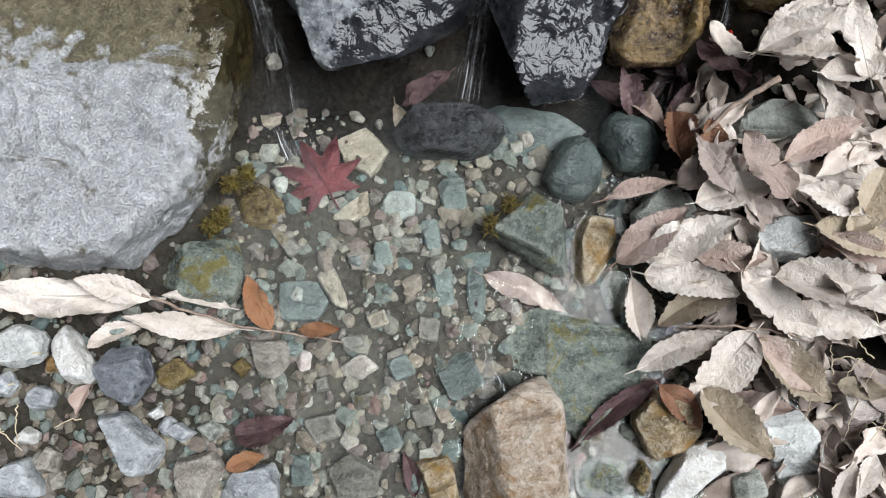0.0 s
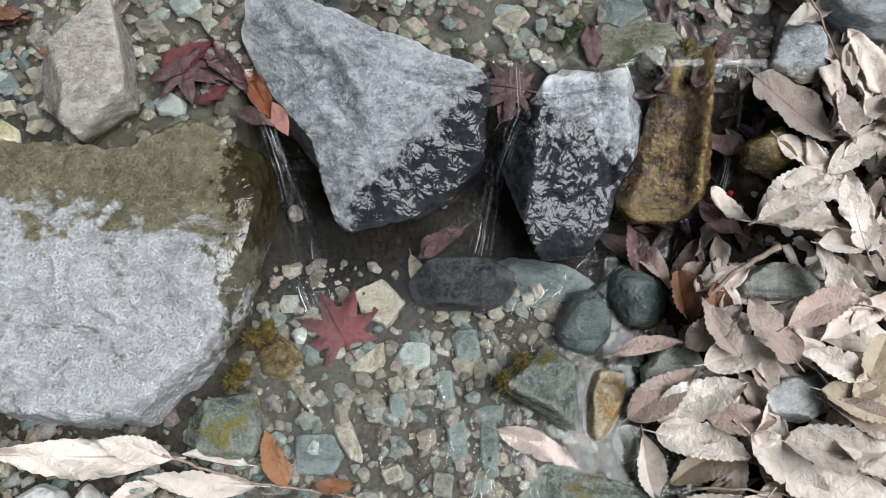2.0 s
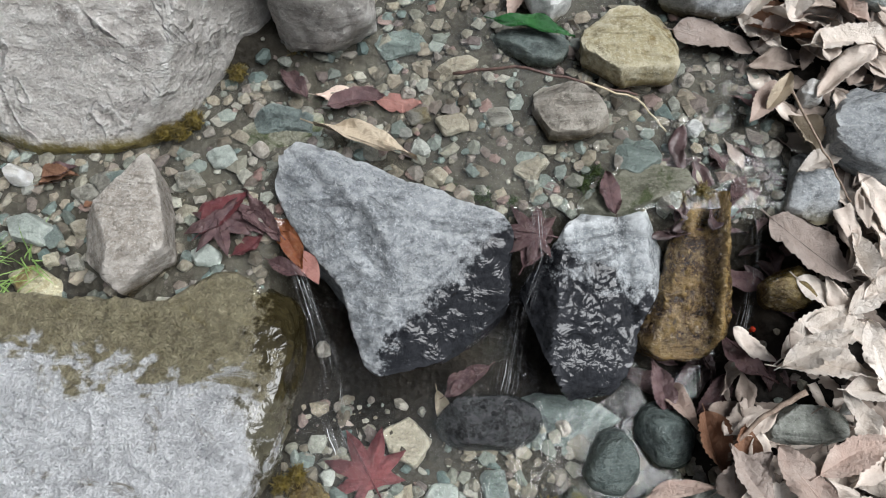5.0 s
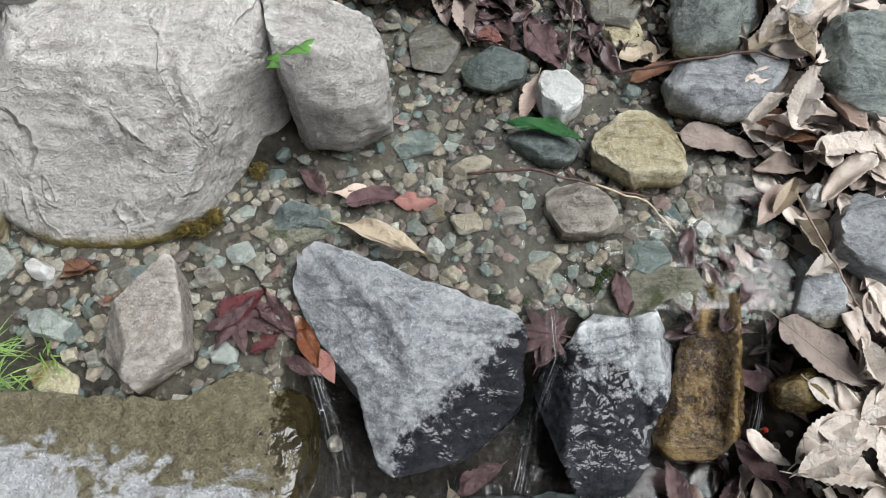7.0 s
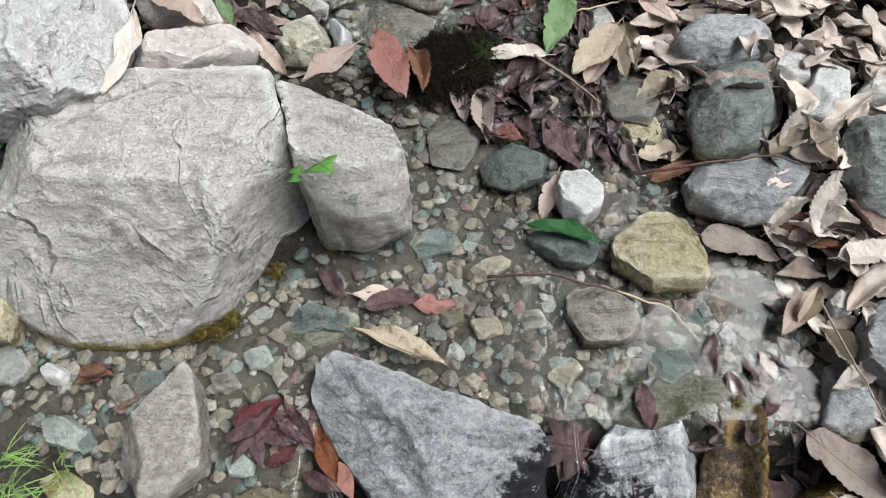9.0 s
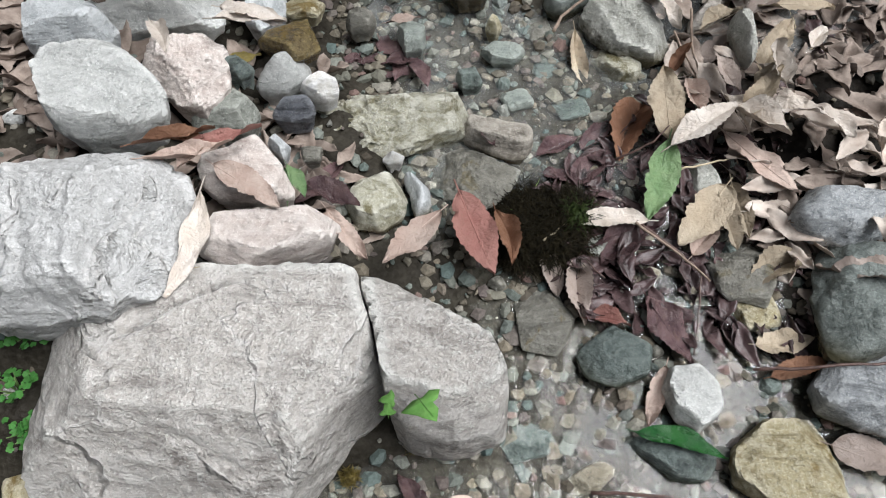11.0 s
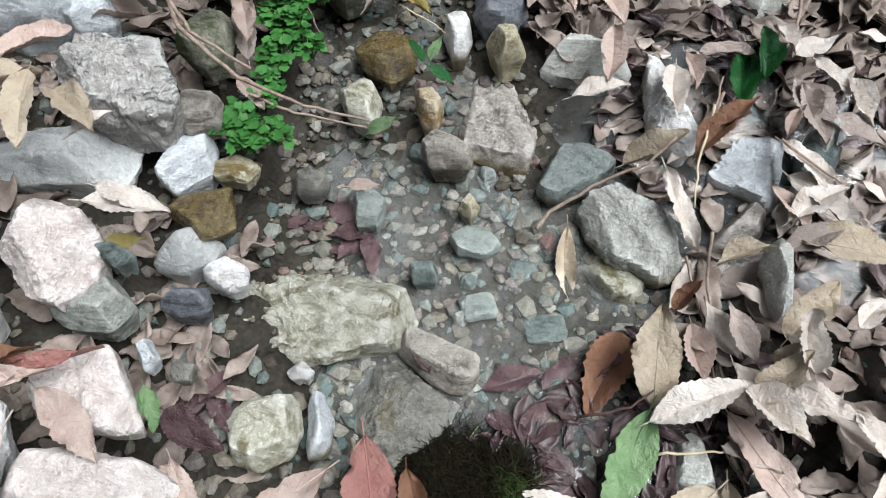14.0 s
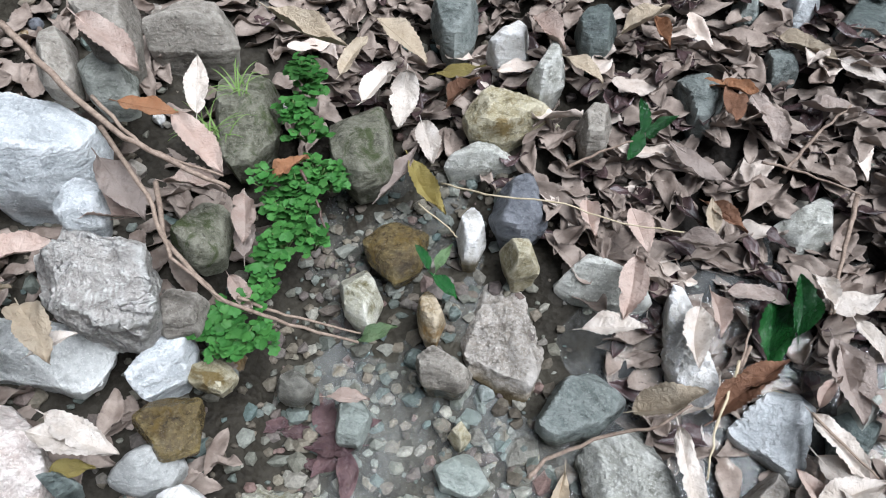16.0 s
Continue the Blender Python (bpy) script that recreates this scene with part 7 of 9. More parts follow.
leaf(0.239, 0.229, 0.061, 0.071, 35, 35, 'grey', 5, 0.44, kind='broad', where='lying on the leafy stream bank')
leaf(0.224, 0.345, 0.002, 0.065, 147, -10, 'wet', 0, 0.42, where='lying wet at the water edge')
leaf(-0.359, 0.003, 0.031, 0.038, 63, 7, 'pink', 3, 0.40, where='lying over pebbles beside the pool')
leaf(-0.215, -0.049, 0.012, 0.040, 19, -2, 'orange', 1, 0.48, where='lying over pebbles beside the pool')
leaf(-0.210, -0.017, 0.006, 0.061, 16, -1, 'wet', 3, 0.48, kind='broad', where='lying in shallow stream water')
leaf(-0.028, -0.077, 0.000, 0.046, 105, 6, 'wet', 3, 0.36, where='lying in shallow stream water')
leaf(-0.173, 0.321, -0.015, 0.047, -64, 11, 'grey', 4, 0.42, where='lying in shallow stream water')

leaf(-0.366, 1.287, 0.262, 0.057, -124, -3, 'wet', 4, 0.42, where='lying wet at the water edge')
leaf(-0.331, 1.270, 0.266, 0.052, 13, -1, 'wet', 0, 0.36, where='lying wet at the water edge')
leaf(-0.356, 1.259, 0.270, 0.046, 50, -1, 'wet', 4, 0.36, where='lying wet at the water edge')
leaf(-0.309, 1.286, 0.262, 0.071, 165, 4, 'wet', 4, 0.36, where='lying wet at the water edge')
leaf(-0.275, 1.290, 0.266, 0.057, -90, -1, 'wet', 4, 0.36, where='lying wet at the water edge')
leaf(-0.266, 1.275, 0.270, 0.073, 122, -3, 'wet', 4, 0.42, where='lying wet at the water edge')
leaf(-0.273, 1.285, 0.274, 0.057, 35, 0, 'wet', 0, 0.36, where='lying wet at the water edge')
leaf(-0.252, 1.259, 0.262, 0.046, -163, 2, 'wet', 4, 0.42, where='lying wet at the water edge')
leaf(-0.237, 1.285, 0.266, 0.065, -156, 5, 'wet', 1, 0.42, where='lying wet at the water edge')
leaf(-0.256, 1.274, 0.270, 0.067, -64, 1, 'wet', 4, 0.36, where='lying wet at the water edge')
leaf(0.246, 0.300, 0.020, 0.053, 29, 4, 'wet', 0, 0.42, where='lying wet at the water edge')
leaf(0.252, 0.310, 0.024, 0.046, -51, -3, 'wet', 4, 0.42, where='lying wet at the water edge')
leaf(0.211, 0.310, 0.028, 0.074, 99, 0, 'wet', 1, 0.36, where='lying wet at the water edge')
leaf(0.286, 0.363, 0.030, 0.058, -130, 0, 'wet', 0, 0.42, where='lying wet at the water edge')
leaf(0.298, 0.358, 0.034, 0.059, -48, 4, 'wet', 4, 0.36, where='lying wet at the water edge')
leaf(0.292, 0.362, 0.038, 0.072, -139, -3, 'wet', 1, 0.36, where='lying wet at the water edge')
leaf(0.296, 0.344, 0.042, 0.063, 16, 1, 'wet', 4, 0.36, where='lying wet at the water edge')
leaf(0.299, 0.375, 0.050, 0.068, -32, 5, 'wet', 4, 0.36, where='lying wet at the water edge')
leaf(0.305, 0.378, 0.054, 0.046, -28, -1, 'wet', 4, 0.36, where='lying wet at the water edge')
leaf(0.318, 0.387, 0.058, 0.053, -92, -1, 'wet', 0, 0.42, where='lying wet at the water edge')
leaf(0.362, 0.479, 0.060, 0.047, 154, 1, 'wet', 1, 0.42, where='lying wet at the water edge')
leaf(0.363, 0.465, 0.064, 0.071, 78, -3, 'wet', 4, 0.36, where='lying wet at the water edge')
leaf(0.337, 0.458, 0.068, 0.062, 159, -2, 'wet', 4, 0.42, where='lying wet at the water edge')
leaf(-0.181, 0.655, 0.165, 0.069, 10, 2, 'wet', 1, 0.42, where='lying wet at the water edge')
leaf(-0.205, 0.663, 0.169, 0.060, 129, -1, 'wet', 1, 0.36, where='lying wet at the water edge')
leaf(-0.369, 1.018, 0.272, 0.049, 168, 2, 'wet', 0, 0.36, where='lying wet at the water edge')
leaf(-0.346, 1.033, 0.276, 0.059, -34, 0, 'wet', 0, 0.36, where='lying wet at the water edge')
leaf(-0.340, 1.045, 0.280, 0.071, -138, 4, 'wet', 4, 0.36, where='lying wet at the water edge')
leaf(-0.349, 1.022, 0.284, 0.051, 61, 0, 'wet', 1, 0.42, where='lying wet at the water edge')
leaf(0.148, 0.511, 0.150, 0.056, 96, 1, 'wet', 0, 0.42, where='lying wet at the water edge')
leaf(0.026, 0.974, 0.200, 0.048, 15, 0, 'redbrown', 4, 0.42, where='lying wet at the water edge')
leaf(-0.008, 0.989, 0.204, 0.074, -145, -2, 'redbrown', 1, 0.42, where='lying wet at the water edge')
leaf(0.008, 0.991, 0.208, 0.071, 99, -3, 'redbrown', 0, 0.42, where='lying wet at the water edge')

# leaves of the upper pool
leaf(-0.194, 0.624, 0.172, 0.134, -24, 2, 'tan', 4, 0.18, where='resting on the rock at the fall')
leaf(0.325, 0.514, 0.131, 0.110, -43, -7, 'grey', 0, 0.48, kind='broad', where='lying on the leafy stream bank')
leaf(0.405, 0.454, 0.121, 0.066, 24, 19, 'beige', 1, 0.40, where='lying on the leafy stream bank')
leaf(0.404, 0.489, 0.140, 0.061, -75, -12, 'beige', 3, 0.43, where='lying on the leafy stream bank')
leaf(0.348, 0.448, 0.111, 0.081, -34, -5, 'beige', 5, 0.41, kind='broad', where='lying on the leafy stream bank')
leaf(0.321, 0.362, 0.091, 0.093, 36, 12, 'beige', 1, 0.42, where='lying on the leafy stream bank')
leaf(0.394, 0.406, 0.109, 0.078, 31, 19, 'beige', 0, 0.37, where='lying on the leafy stream bank')
leaf(0.352, 0.669, 0.174, 0.072, -130, -1, 'pink', 1, 0.40, where='lying on the leafy stream bank')
leaf(0.353, 0.626, 0.168, 0.060, -70, -3, 'tan', 3, 0.48, where='lying on the leafy stream bank')
leaf(0.344, 0.394, 0.109, 0.078, -13, -4, 'beige', 2, 0.48, where='lying on the leafy stream bank')
leaf(0.413, 0.370, 0.102, 0.060, -66, -4, 'beige', 3, 0.37, where='lying on the leafy stream bank')
leaf(0.045, 0.461, 0.118, 0.073, 62, 0, 'wet', 1, 0.42, where='lying in shallow stream water')
leaf(-0.202, 0.473, 0.130, 0.067, 130, 0, 'rustwet', 1, 0.42, where='lying in shallow stream water')
leaf(-0.227, 0.496, 0.140, 0.078, 131, 0, 'wet', 3, 0.36, where='lying in shallow stream water')
leaf(-0.318, 0.494, 0.145, 0.073, 47, 0, 'red', 1, 0.42, where='lying in shallow stream water')
leaf(-0.311, 0.530, 0.145, 0.077, -29, 0, 'wet', 4, 0.36, where='lying in shallow stream water')
leaf(-0.216, 0.480, 0.130, 0.054, -50, 0, 'redbrown', 4, 0.42, where='lying in shallow stream water')
leaf(0.008, 0.374, 0.030, 0.060, -146, -20, 'wet', 4, 0.36, where='lying in shallow stream water')
leaf(-0.200, 0.679, 0.155, 0.074, -12, -2, 'pink', 4, 0.36, where='lying in shallow stream water')
leaf(-0.128, 0.671, 0.154, 0.064, -3, -2, 'redbrown', 4, 0.42, where='lying in shallow stream water')
leaf(0.019, 0.752, 0.200, 0.099, -15, -3, 'darkgreen', 4, 0.24, where='lying on a wet stone in the stream')
leaf(0.237, 0.750, 0.178, 0.097, -21, -2, 'grey', 0, 0.42, kind='broad', where='lying on the leafy stream bank')
leaf(0.320, 0.754, 0.179, 0.087, -24, 7, 'brown', 3, 0.48, kind='broad', where='lying on the leafy stream bank')
leaf(0.381, 0.701, 0.202, 0.082, 2, 6, 'beige', 1, 0.44, kind='broad', where='lying on the leafy stream bank')
leaf(0.359, 0.730, 0.208, 0.083, 66, 26, 'beige', 1, 0.42, where='lying on the leafy stream bank')
leaf(0.401, 0.767, 0.228, 0.072, -47, -12, 'pink', 3, 0.37, where='lying on the leafy stream bank')
leaf(0.335, 0.838, 0.239, 0.064, 53, 41, 'beige', 1, 0.40, where='lying on the leafy stream bank')
leaf(0.364, 0.837, 0.245, 0.056, 29, 31, 'beige', 3, 0.40, where='lying on the leafy stream bank')
leaf(0.313, 0.834, 0.228, 0.070, 15, 32, 'tan', 1, 0.42, where='lying on the leafy stream bank')
leaf(0.390, 0.805, 0.247, 0.069, 117, 22, 'tan', 2, 0.42, where='lying on the leafy stream bank')
leaf(0.316, 0.748, 0.186, 0.068, 26, 38, 'beige', 3, 0.40, where='lying on the leafy stream bank')
leaf(0.331, 0.715, 0.183, 0.064, 18, 34, 'grey', 3, 0.39, where='lying on the leafy stream bank')
leaf(0.238, 0.960, 0.236, 0.080, -154, -13, 'tan', 3, 0.48, where='lying in wet stream debris')
leaf(0.169, 0.858, 0.205, 0.068, 7, 4, 'tan', 5, 0.46, kind='broad', where='lying in wet stream debris')
leaf(0.181, 0.821, 0.197, 0.067, 11, 15, 'brown', 1, 0.36, where='lying in wet stream debris')
leaf(-0.073, 0.967, 0.229, 0.058, -73, -19, 'grey', 1, 0.46, kind='broad', where='lying in wet stream debris')
leaf(-0.030, 0.967, 0.218, 0.090, -88, -7, 'grey', 3, 0.36, where='lying in wet stream debris')
leaf(-0.026, 0.886, 0.210, 0.054, -9, -3, 'redbrown', 3, 0.42, where='lying in wet stream debris')
leaf(0.047, 0.915, 0.218, 0.096, -61, -10, 'wet', 0, 0.42, where='lying in wet stream debris')
leaf(0.063, 0.831, 0.202, 0.074, -110, -19, 'pink', 1, 0.30, where='lying in wet stream debris')
leaf(-0.002, 0.958, 0.216, 0.091, 32, 8, 'wet', 3, 0.41, kind='broad', where='lying in wet stream debris')
leaf(0.108, 0.965, 0.229, 0.066, 46, 19, 'pink', 2, 0.41, kind='broad', where='lying in wet stream debris')
leaf(-0.520, 0.564, 0.143, 0.048, 13, 3, 'brown', 3, 0.48, where='lying in shallow stream water')
leaf(0.286, 0.607, 0.146, 0.040, -65, -11, 'grey', 4, 0.43, where='lying in shallow stream water')
leaf(0.326, 0.628, 0.176, 0.051, 55, 24, 'tan', 3, 0.39, where='lying on the leafy stream bank')
leaf(0.302, 0.666, 0.154, 0.057, -27, 4, 'wet', 4, 0.39, where='lying in shallow stream water')

# leaves of the middle reach
leaf(-0.325, 0.952, 0.334, 0.075, -47, -18, 'pink', 1, 0.30, where='resting on pale stones beside the stream')
leaf(-0.200, 0.986, 0.287, 0.102, -128, 5, 'pink', 0, 0.36, where='lying at the water edge')
leaf(-0.180, 1.029, 0.272, 0.120, -68, -9, 'redbrown', 0, 0.42, where='lying at the water edge')
leaf(-0.134, 1.012, 0.255, 0.078, -75, -8, 'brown', 3, 0.36, where='lying at the water edge')
leaf(-0.444, 0.932, 0.390, 0.117, -99, -13, 'beige', 4, 0.24, where='resting on pale stones beside the stream')
leaf(-0.449, 1.141, 0.456, 0.071, -4, -14, 'beige', 1, 0.36, where='resting on pale stones beside the stream')
leaf(-0.509, 1.199, 0.534, 0.084, -70, -13, 'tan', 5, 0.36, where='resting on pale stones beside the stream')
leaf(-0.440, 0.970, 0.386, 0.089, -30, -11, 'pink', 0, 0.36, where='resting on pale stones beside the stream')
leaf(-0.376, 1.007, 0.344, 0.046, -57, -18, 'green', 4, 0.36, where='resting on pale stones beside the stream')
leaf(-0.500, 0.952, 0.416, 0.090, 19, -2, 'pink', 3, 0.18, where='resting on pale stones beside the stream')
leaf(-0.511, 0.963, 0.425, 0.084, 23, -6, 'brown', 3, 0.18, where='resting on pale stones beside the stream')
leaf(-0.480, 0.968, 0.402, 0.099, 27, 0, 'redbrown', 3, 0.14, where='resting on pale stones beside the stream')
leaf(-0.558, 1.197, 0.536, 0.085, 44, 3, 'pink', 1, 0.42, where='resting on pale stones beside the stream')
leaf(-0.544, 1.165, 0.527, 0.058, 51, -3, 'tan', 3, 0.48, where='resting on pale stones beside the stream')
leaf(-0.611, 1.180, 0.532, 0.071, 14, -8, 'pink', 1, 0.42, where='resting on pale stones beside the stream')
leaf(-0.559, 1.133, 0.512, 0.065, 47, 0, 'pink', 0, 0.37, where='resting on pale stones beside the stream')
leaf(-0.610, 1.168, 0.522, 0.069, -11, -3, 'brown', 2, 0.39, where='resting on pale stones beside the stream')
leaf(-0.502, 1.203, 0.510, 0.070, -31, -8, 'tan', 2, 0.42, kind='broad', where='resting on pale stones beside the stream')
leaf(-0.482, 1.173, 0.482, 0.046, 43, 12, 'beige', 1, 0.43, where='resting on pale stones beside the stream')
leaf(-0.501, 1.080, 0.484, 0.046, -59, -10, 'beige', 3, 0.42, where='resting on pale stones beside the stream')
leaf(-0.355, 0.994, 0.327, 0.068, -17, -15, 'wet', 3, 0.44, kind='broad', where='lying in wet gravel')
leaf(-0.405, 1.380, 0.421, 0.077, 114, 32, 'grey', 1, 0.37, where='resting on pale stones beside the stream')
leaf(-0.413, 1.357, 0.412, 0.054, -35, -14, 'pink', 1, 0.40, where='resting on pale stones beside the stream')

# leaf pile of the middle reach
leaf(0.093, 1.114, 0.275, 0.105, 92, 20, 'tan', 0, 0.48, where='in the leaf pile beside the stream')
leaf(0.087, 1.094, 0.284, 0.103, 27, 19, 'beige', 1, 0.36, where='in the leaf pile beside the stream')
leaf(0.166, 1.137, 0.310, 0.077, -41, 3, 'beige', 3, 0.48, where='in the leaf pile beside the stream')
leaf(0.089, 1.110, 0.280, 0.116, -108, -17, 'green', 0, 0.36, where='in the leaf pile beside the stream')
leaf(0.056, 1.005, 0.246, 0.099, 179, -4, 'beige', 1, 0.30, where='in the leaf pile beside the stream')
leaf(0.162, 1.121, 0.280, 0.120, -53, -1, 'pink', 0, 0.30, where='in the leaf pile beside the stream')
leaf(0.157, 1.052, 0.259, 0.107, -130, -9, 'tan', 0, 0.46, kind='broad', where='in the leaf pile beside the stream')
leaf(0.146, 1.033, 0.255, 0.068, -77, -16, 'tan', 2, 0.42, kind='broad', where='in the leaf pile beside the stream')
leaf(0.180, 1.127, 0.305, 0.072, 42, 52, 'tan', 5, 0.41, kind='broad', where='in the leaf pile beside the stream')
leaf(0.159, 1.161, 0.308, 0.061, -65, -12, 'beige', 3, 0.43, where='in the leaf pile beside the stream')
leaf(0.082, 1.381, 0.339, 0.105, -64, -17, 'beige', 1, 0.24, where='hanging from a twig over stones')
leaf(-0.016, 1.322, 0.282, 0.098, -76, -31, 'tan', 3, 0.24, where='hanging at the water edge')
leaf(0.001, 1.529, 0.415, 0.076, -88, -20, 'pink', 2, 0.42, where='resting on pale stones beside the stream')
leaf(-0.037, 1.448, 0.366, 0.071, 6, 20, 'beige', 1, 0.42, where='resting on pale stones beside the stream')
leaf(0.081, 1.509, 0.382, 0.075, -84, -9, 'beige', 3, 0.42, where='in the leaf pile beside the stream')
leaf(0.113, 1.394, 0.346, 0.080, 44, 24, 'brown', 3, 0.36, where='in the leaf pile beside the stream')
leaf(0.170, 1.552, 0.381, 0.098, -95, -10, 'darkgreen', 3, 0.36, where='in the leaf pile beside the stream')
leaf(0.219, 1.519, 0.375, 0.095, -69, -11, 'grey', 1, 0.48, where='in the leaf pile beside the stream')
leaf(0.074, 1.201, 0.250, 0.103, -114, -6, 'brown', 3, 0.48, kind='broad', where='lying wet at the water edge')
leaf(-0.016, 1.130, 0.234, 0.065, 49, 5, 'wet', 3, 0.42, kind='broad', where='lying in shallow stream water')
leaf(-0.078, 1.115, 0.239, 0.070, 30, -1, 'wet', 1, 0.42, where='lying in shallow stream water')
leaf(-0.031, 1.071, 0.234, 0.076, 41, 4, 'wet', 2, 0.48, kind='broad', where='lying in shallow stream water')
leaf(-0.069, 1.091, 0.234, 0.053, -22, 4, 'wet', 1, 0.42, kind='broad', where='lying in shallow stream water')
leaf(0.038, 1.212, 0.243, 0.064, -32, -2, 'wet', 0, 0.37, where='lying in shallow stream water')
leaf(0.181, 1.165, 0.309, 0.064, 124, 24, 'grey', 1, 0.42, where='in the leaf pile beside the stream')
leaf(0.196, 1.542, 0.390, 0.075, 26, 8, 'beige', 4, 0.42, where='in the leaf pile beside the stream')
leaf(0.241, 1.339, 0.316, 0.063, 148, 26, 'pink', 1, 0.37, where='in the leaf pile beside the stream')
leaf(0.215, 1.335, 0.326, 0.078, 38, 15, 'beige', 2, 0.40, where='in the leaf pile beside the stream')
leaf(0.204, 1.288, 0.329, 0.075, 30, 15, 'grey', 1, 0.39, where='in the leaf pile beside the stream')
leaf(0.202, 1.183, 0.330, 0.072, 53, 36, 'tan', 1, 0.47, kind='broad', where='in the leaf pile beside the stream')
leaf(0.198, 1.183, 0.339, 0.050, -47, 0, 'beige', 3, 0.40, where='in the leaf pile beside the stream')
leaf(0.123, 1.208, 0.293, 0.065, -74, -12, 'pink', 3, 0.48, where='in the leaf pile beside the stream')
leaf(0.106, 1.222, 0.291, 0.046, 39, 57, 'brown', 2, 0.43, where='in the leaf pile beside the stream')
leaf(-0.024, 0.977, 0.226, 0.054, 26, 9, 'wet', 1, 0.48, where='lying in shallow stream water')
leaf(-0.057, 0.971, 0.223, 0.046, -7, -8, 'wet', 3, 0.42, kind='broad', where='lying in shallow stream water')
leaf(-0.134, 1.112, 0.264, 0.036, 119, 8, 'wet', 3, 0.48, where='lying in shallow stream water')
leaf(0.190, 1.154, 0.330, 0.034, 35, 56, 'tan', 5, 0.47, kind='broad', where='in the leaf pile beside the stream')
leaf(0.200, 1.130, 0.312, 0.067, -21, 18, 'beige', 2, 0.46, kind='broad', where='in the leaf pile beside the stream')
leaf(0.254, 1.118, 0.333, 0.060, -53, -5, 'beige', 1, 0.39, where='in the leaf pile beside the stream')
leaf(0.217, 1.140, 0.348, 0.061, 93, 18, 'beige', 3, 0.46, kind='broad', where='in the leaf pile beside the stream')
leaf(0.253, 1.186, 0.363, 0.044, 52, 5, 'beige', 2, 0.46, kind='broad', where='in the leaf pile beside the stream')
leaf(0.222, 1.304, 0.336, 0.100, -8, 3, 'tan', 5, 0.47, kind='broad', where='in the leaf pile beside the stream')
leaf(0.215, 1.393, 0.339, 0.092, -36, -9, 'beige', 1, 0.42, where='in the leaf pile beside the stream')
leaf(0.244, 1.464, 0.366, 0.077, -16, -9, 'grey', 1, 0.39, where='in the leaf pile beside the stream')
leaf(0.271, 1.521, 0.384, 0.070, -60, -22, 'beige', 3, 0.42, where='in the leaf pile beside the stream')
leaf(0.250, 1.492, 0.373, 0.051, 52, 23, 'beige', 1, 0.40, where='in the leaf pile beside the stream')
leaf(0.224, 1.508, 0.379, 0.068, -87, -18, 'grey', 3, 0.37, where='in the leaf pile beside the stream')
leaf(0.140, 1.261, 0.328, 0.061, 18, 22, 'tan', 3, 0.36, where='in the leaf pile beside the stream')
leaf(-0.453, 1.105, 0.405, 0.047, 34, -9, 'olive', 4, 0.40, where='resting on pale stones beside the stream')
leaf(-0.468, 0.949, 0.404, 0.038, 42, 9, 'pink', 3, 0.48, where='resting on pale stones beside the stream')
leaf(-0.481, 0.980, 0.416, 0.041, 12, -12, 'brown', 3, 0.36, where='resting on pale stones beside the stream')
leaf(-0.371, 0.963, 0.330, 0.044, 95, 17, 'green', 4, 0.48, where='resting on pale stones beside the stream')
leaf(-0.332, 0.944, 0.332, 0.041, -25, -19, 'pink', 1, 0.42, where='resting on pale stones beside the stream')

# leaves at the head of the stream
leaf(-0.501, 1.387, 0.599, 0.055, 21, -15, 'orange', 0, 0.48, where='lying on twigs and stones')
leaf(-0.477, 1.422, 0.566, 0.083, -24, -24, 'pink', 1, 0.36, where='lying on twigs and stones')
leaf(-0.454, 1.123, 0.455, 0.081, 10, -10, 'beige', 1, 0.36, where='resting on pale stones beside the stream')
leaf(-0.476, 1.455, 0.544, 0.067, 113, 33, 'beige', 0, 0.40, where='resting on pale stones beside the stream')
leaf(-0.591, 1.458, 0.634, 0.093, -18, -18, 'pink', 1, 0.36, where='resting on pale stones beside the stream')
leaf(-0.422, 1.428, 0.468, 0.063, -63, -15, 'pink', 2, 0.42, where='resting on pale stones beside the stream')
leaf(-0.512, 1.349, 0.559, 0.082, -27, -21, 'grey', 0, 0.42, where='resting on pale stones beside the stream')
leaf(-0.475, 1.338, 0.502, 0.073, -149, 5, 'pink', 3, 0.42, where='resting on pale stones beside the stream')
leaf(-0.470, 1.374, 0.518, 0.066, 10, -5, 'pink', 3, 0.36, where='lying on twigs and stones')
leaf(-0.457, 1.594, 0.597, 0.102, -5, -13, 'tan', 3, 0.30, where='in the leaf pile beside the stream')
leaf(-0.380, 1.710, 0.539, 0.088, -16, -25, 'tan', 1, 0.42, where='in the leaf pile beside the stream')
leaf(-0.339, 1.706, 0.473, 0.081, -79, -30, 'beige', 0, 0.48, kind='broad', where='in the leaf pile beside the stream')
leaf(-0.299, 1.651, 0.439, 0.068, -57, -15, 'beige', 1, 0.48, where='in the leaf pile beside the stream')
leaf(-0.397, 1.630, 0.501, 0.063, 74, 24, 'tan', 1, 0.39, where='in the leaf pile beside the stream')
leaf(-0.367, 1.623, 0.472, 0.076, 75, 15, 'beige', 2, 0.42, where='in the leaf pile beside the stream')
leaf(-0.304, 1.720, 0.467, 0.070, 10, 16, 'olive', 4, 0.42, where='in the leaf pile beside the stream')
leaf(-0.270, 1.669, 0.455, 0.057, 38, 38, 'brown', 3, 0.39, where='in the leaf pile beside the stream')
leaf(-0.296, 1.600, 0.418, 0.094, -40, -15, 'olive', 3, 0.30, where='in the leaf pile beside the stream')
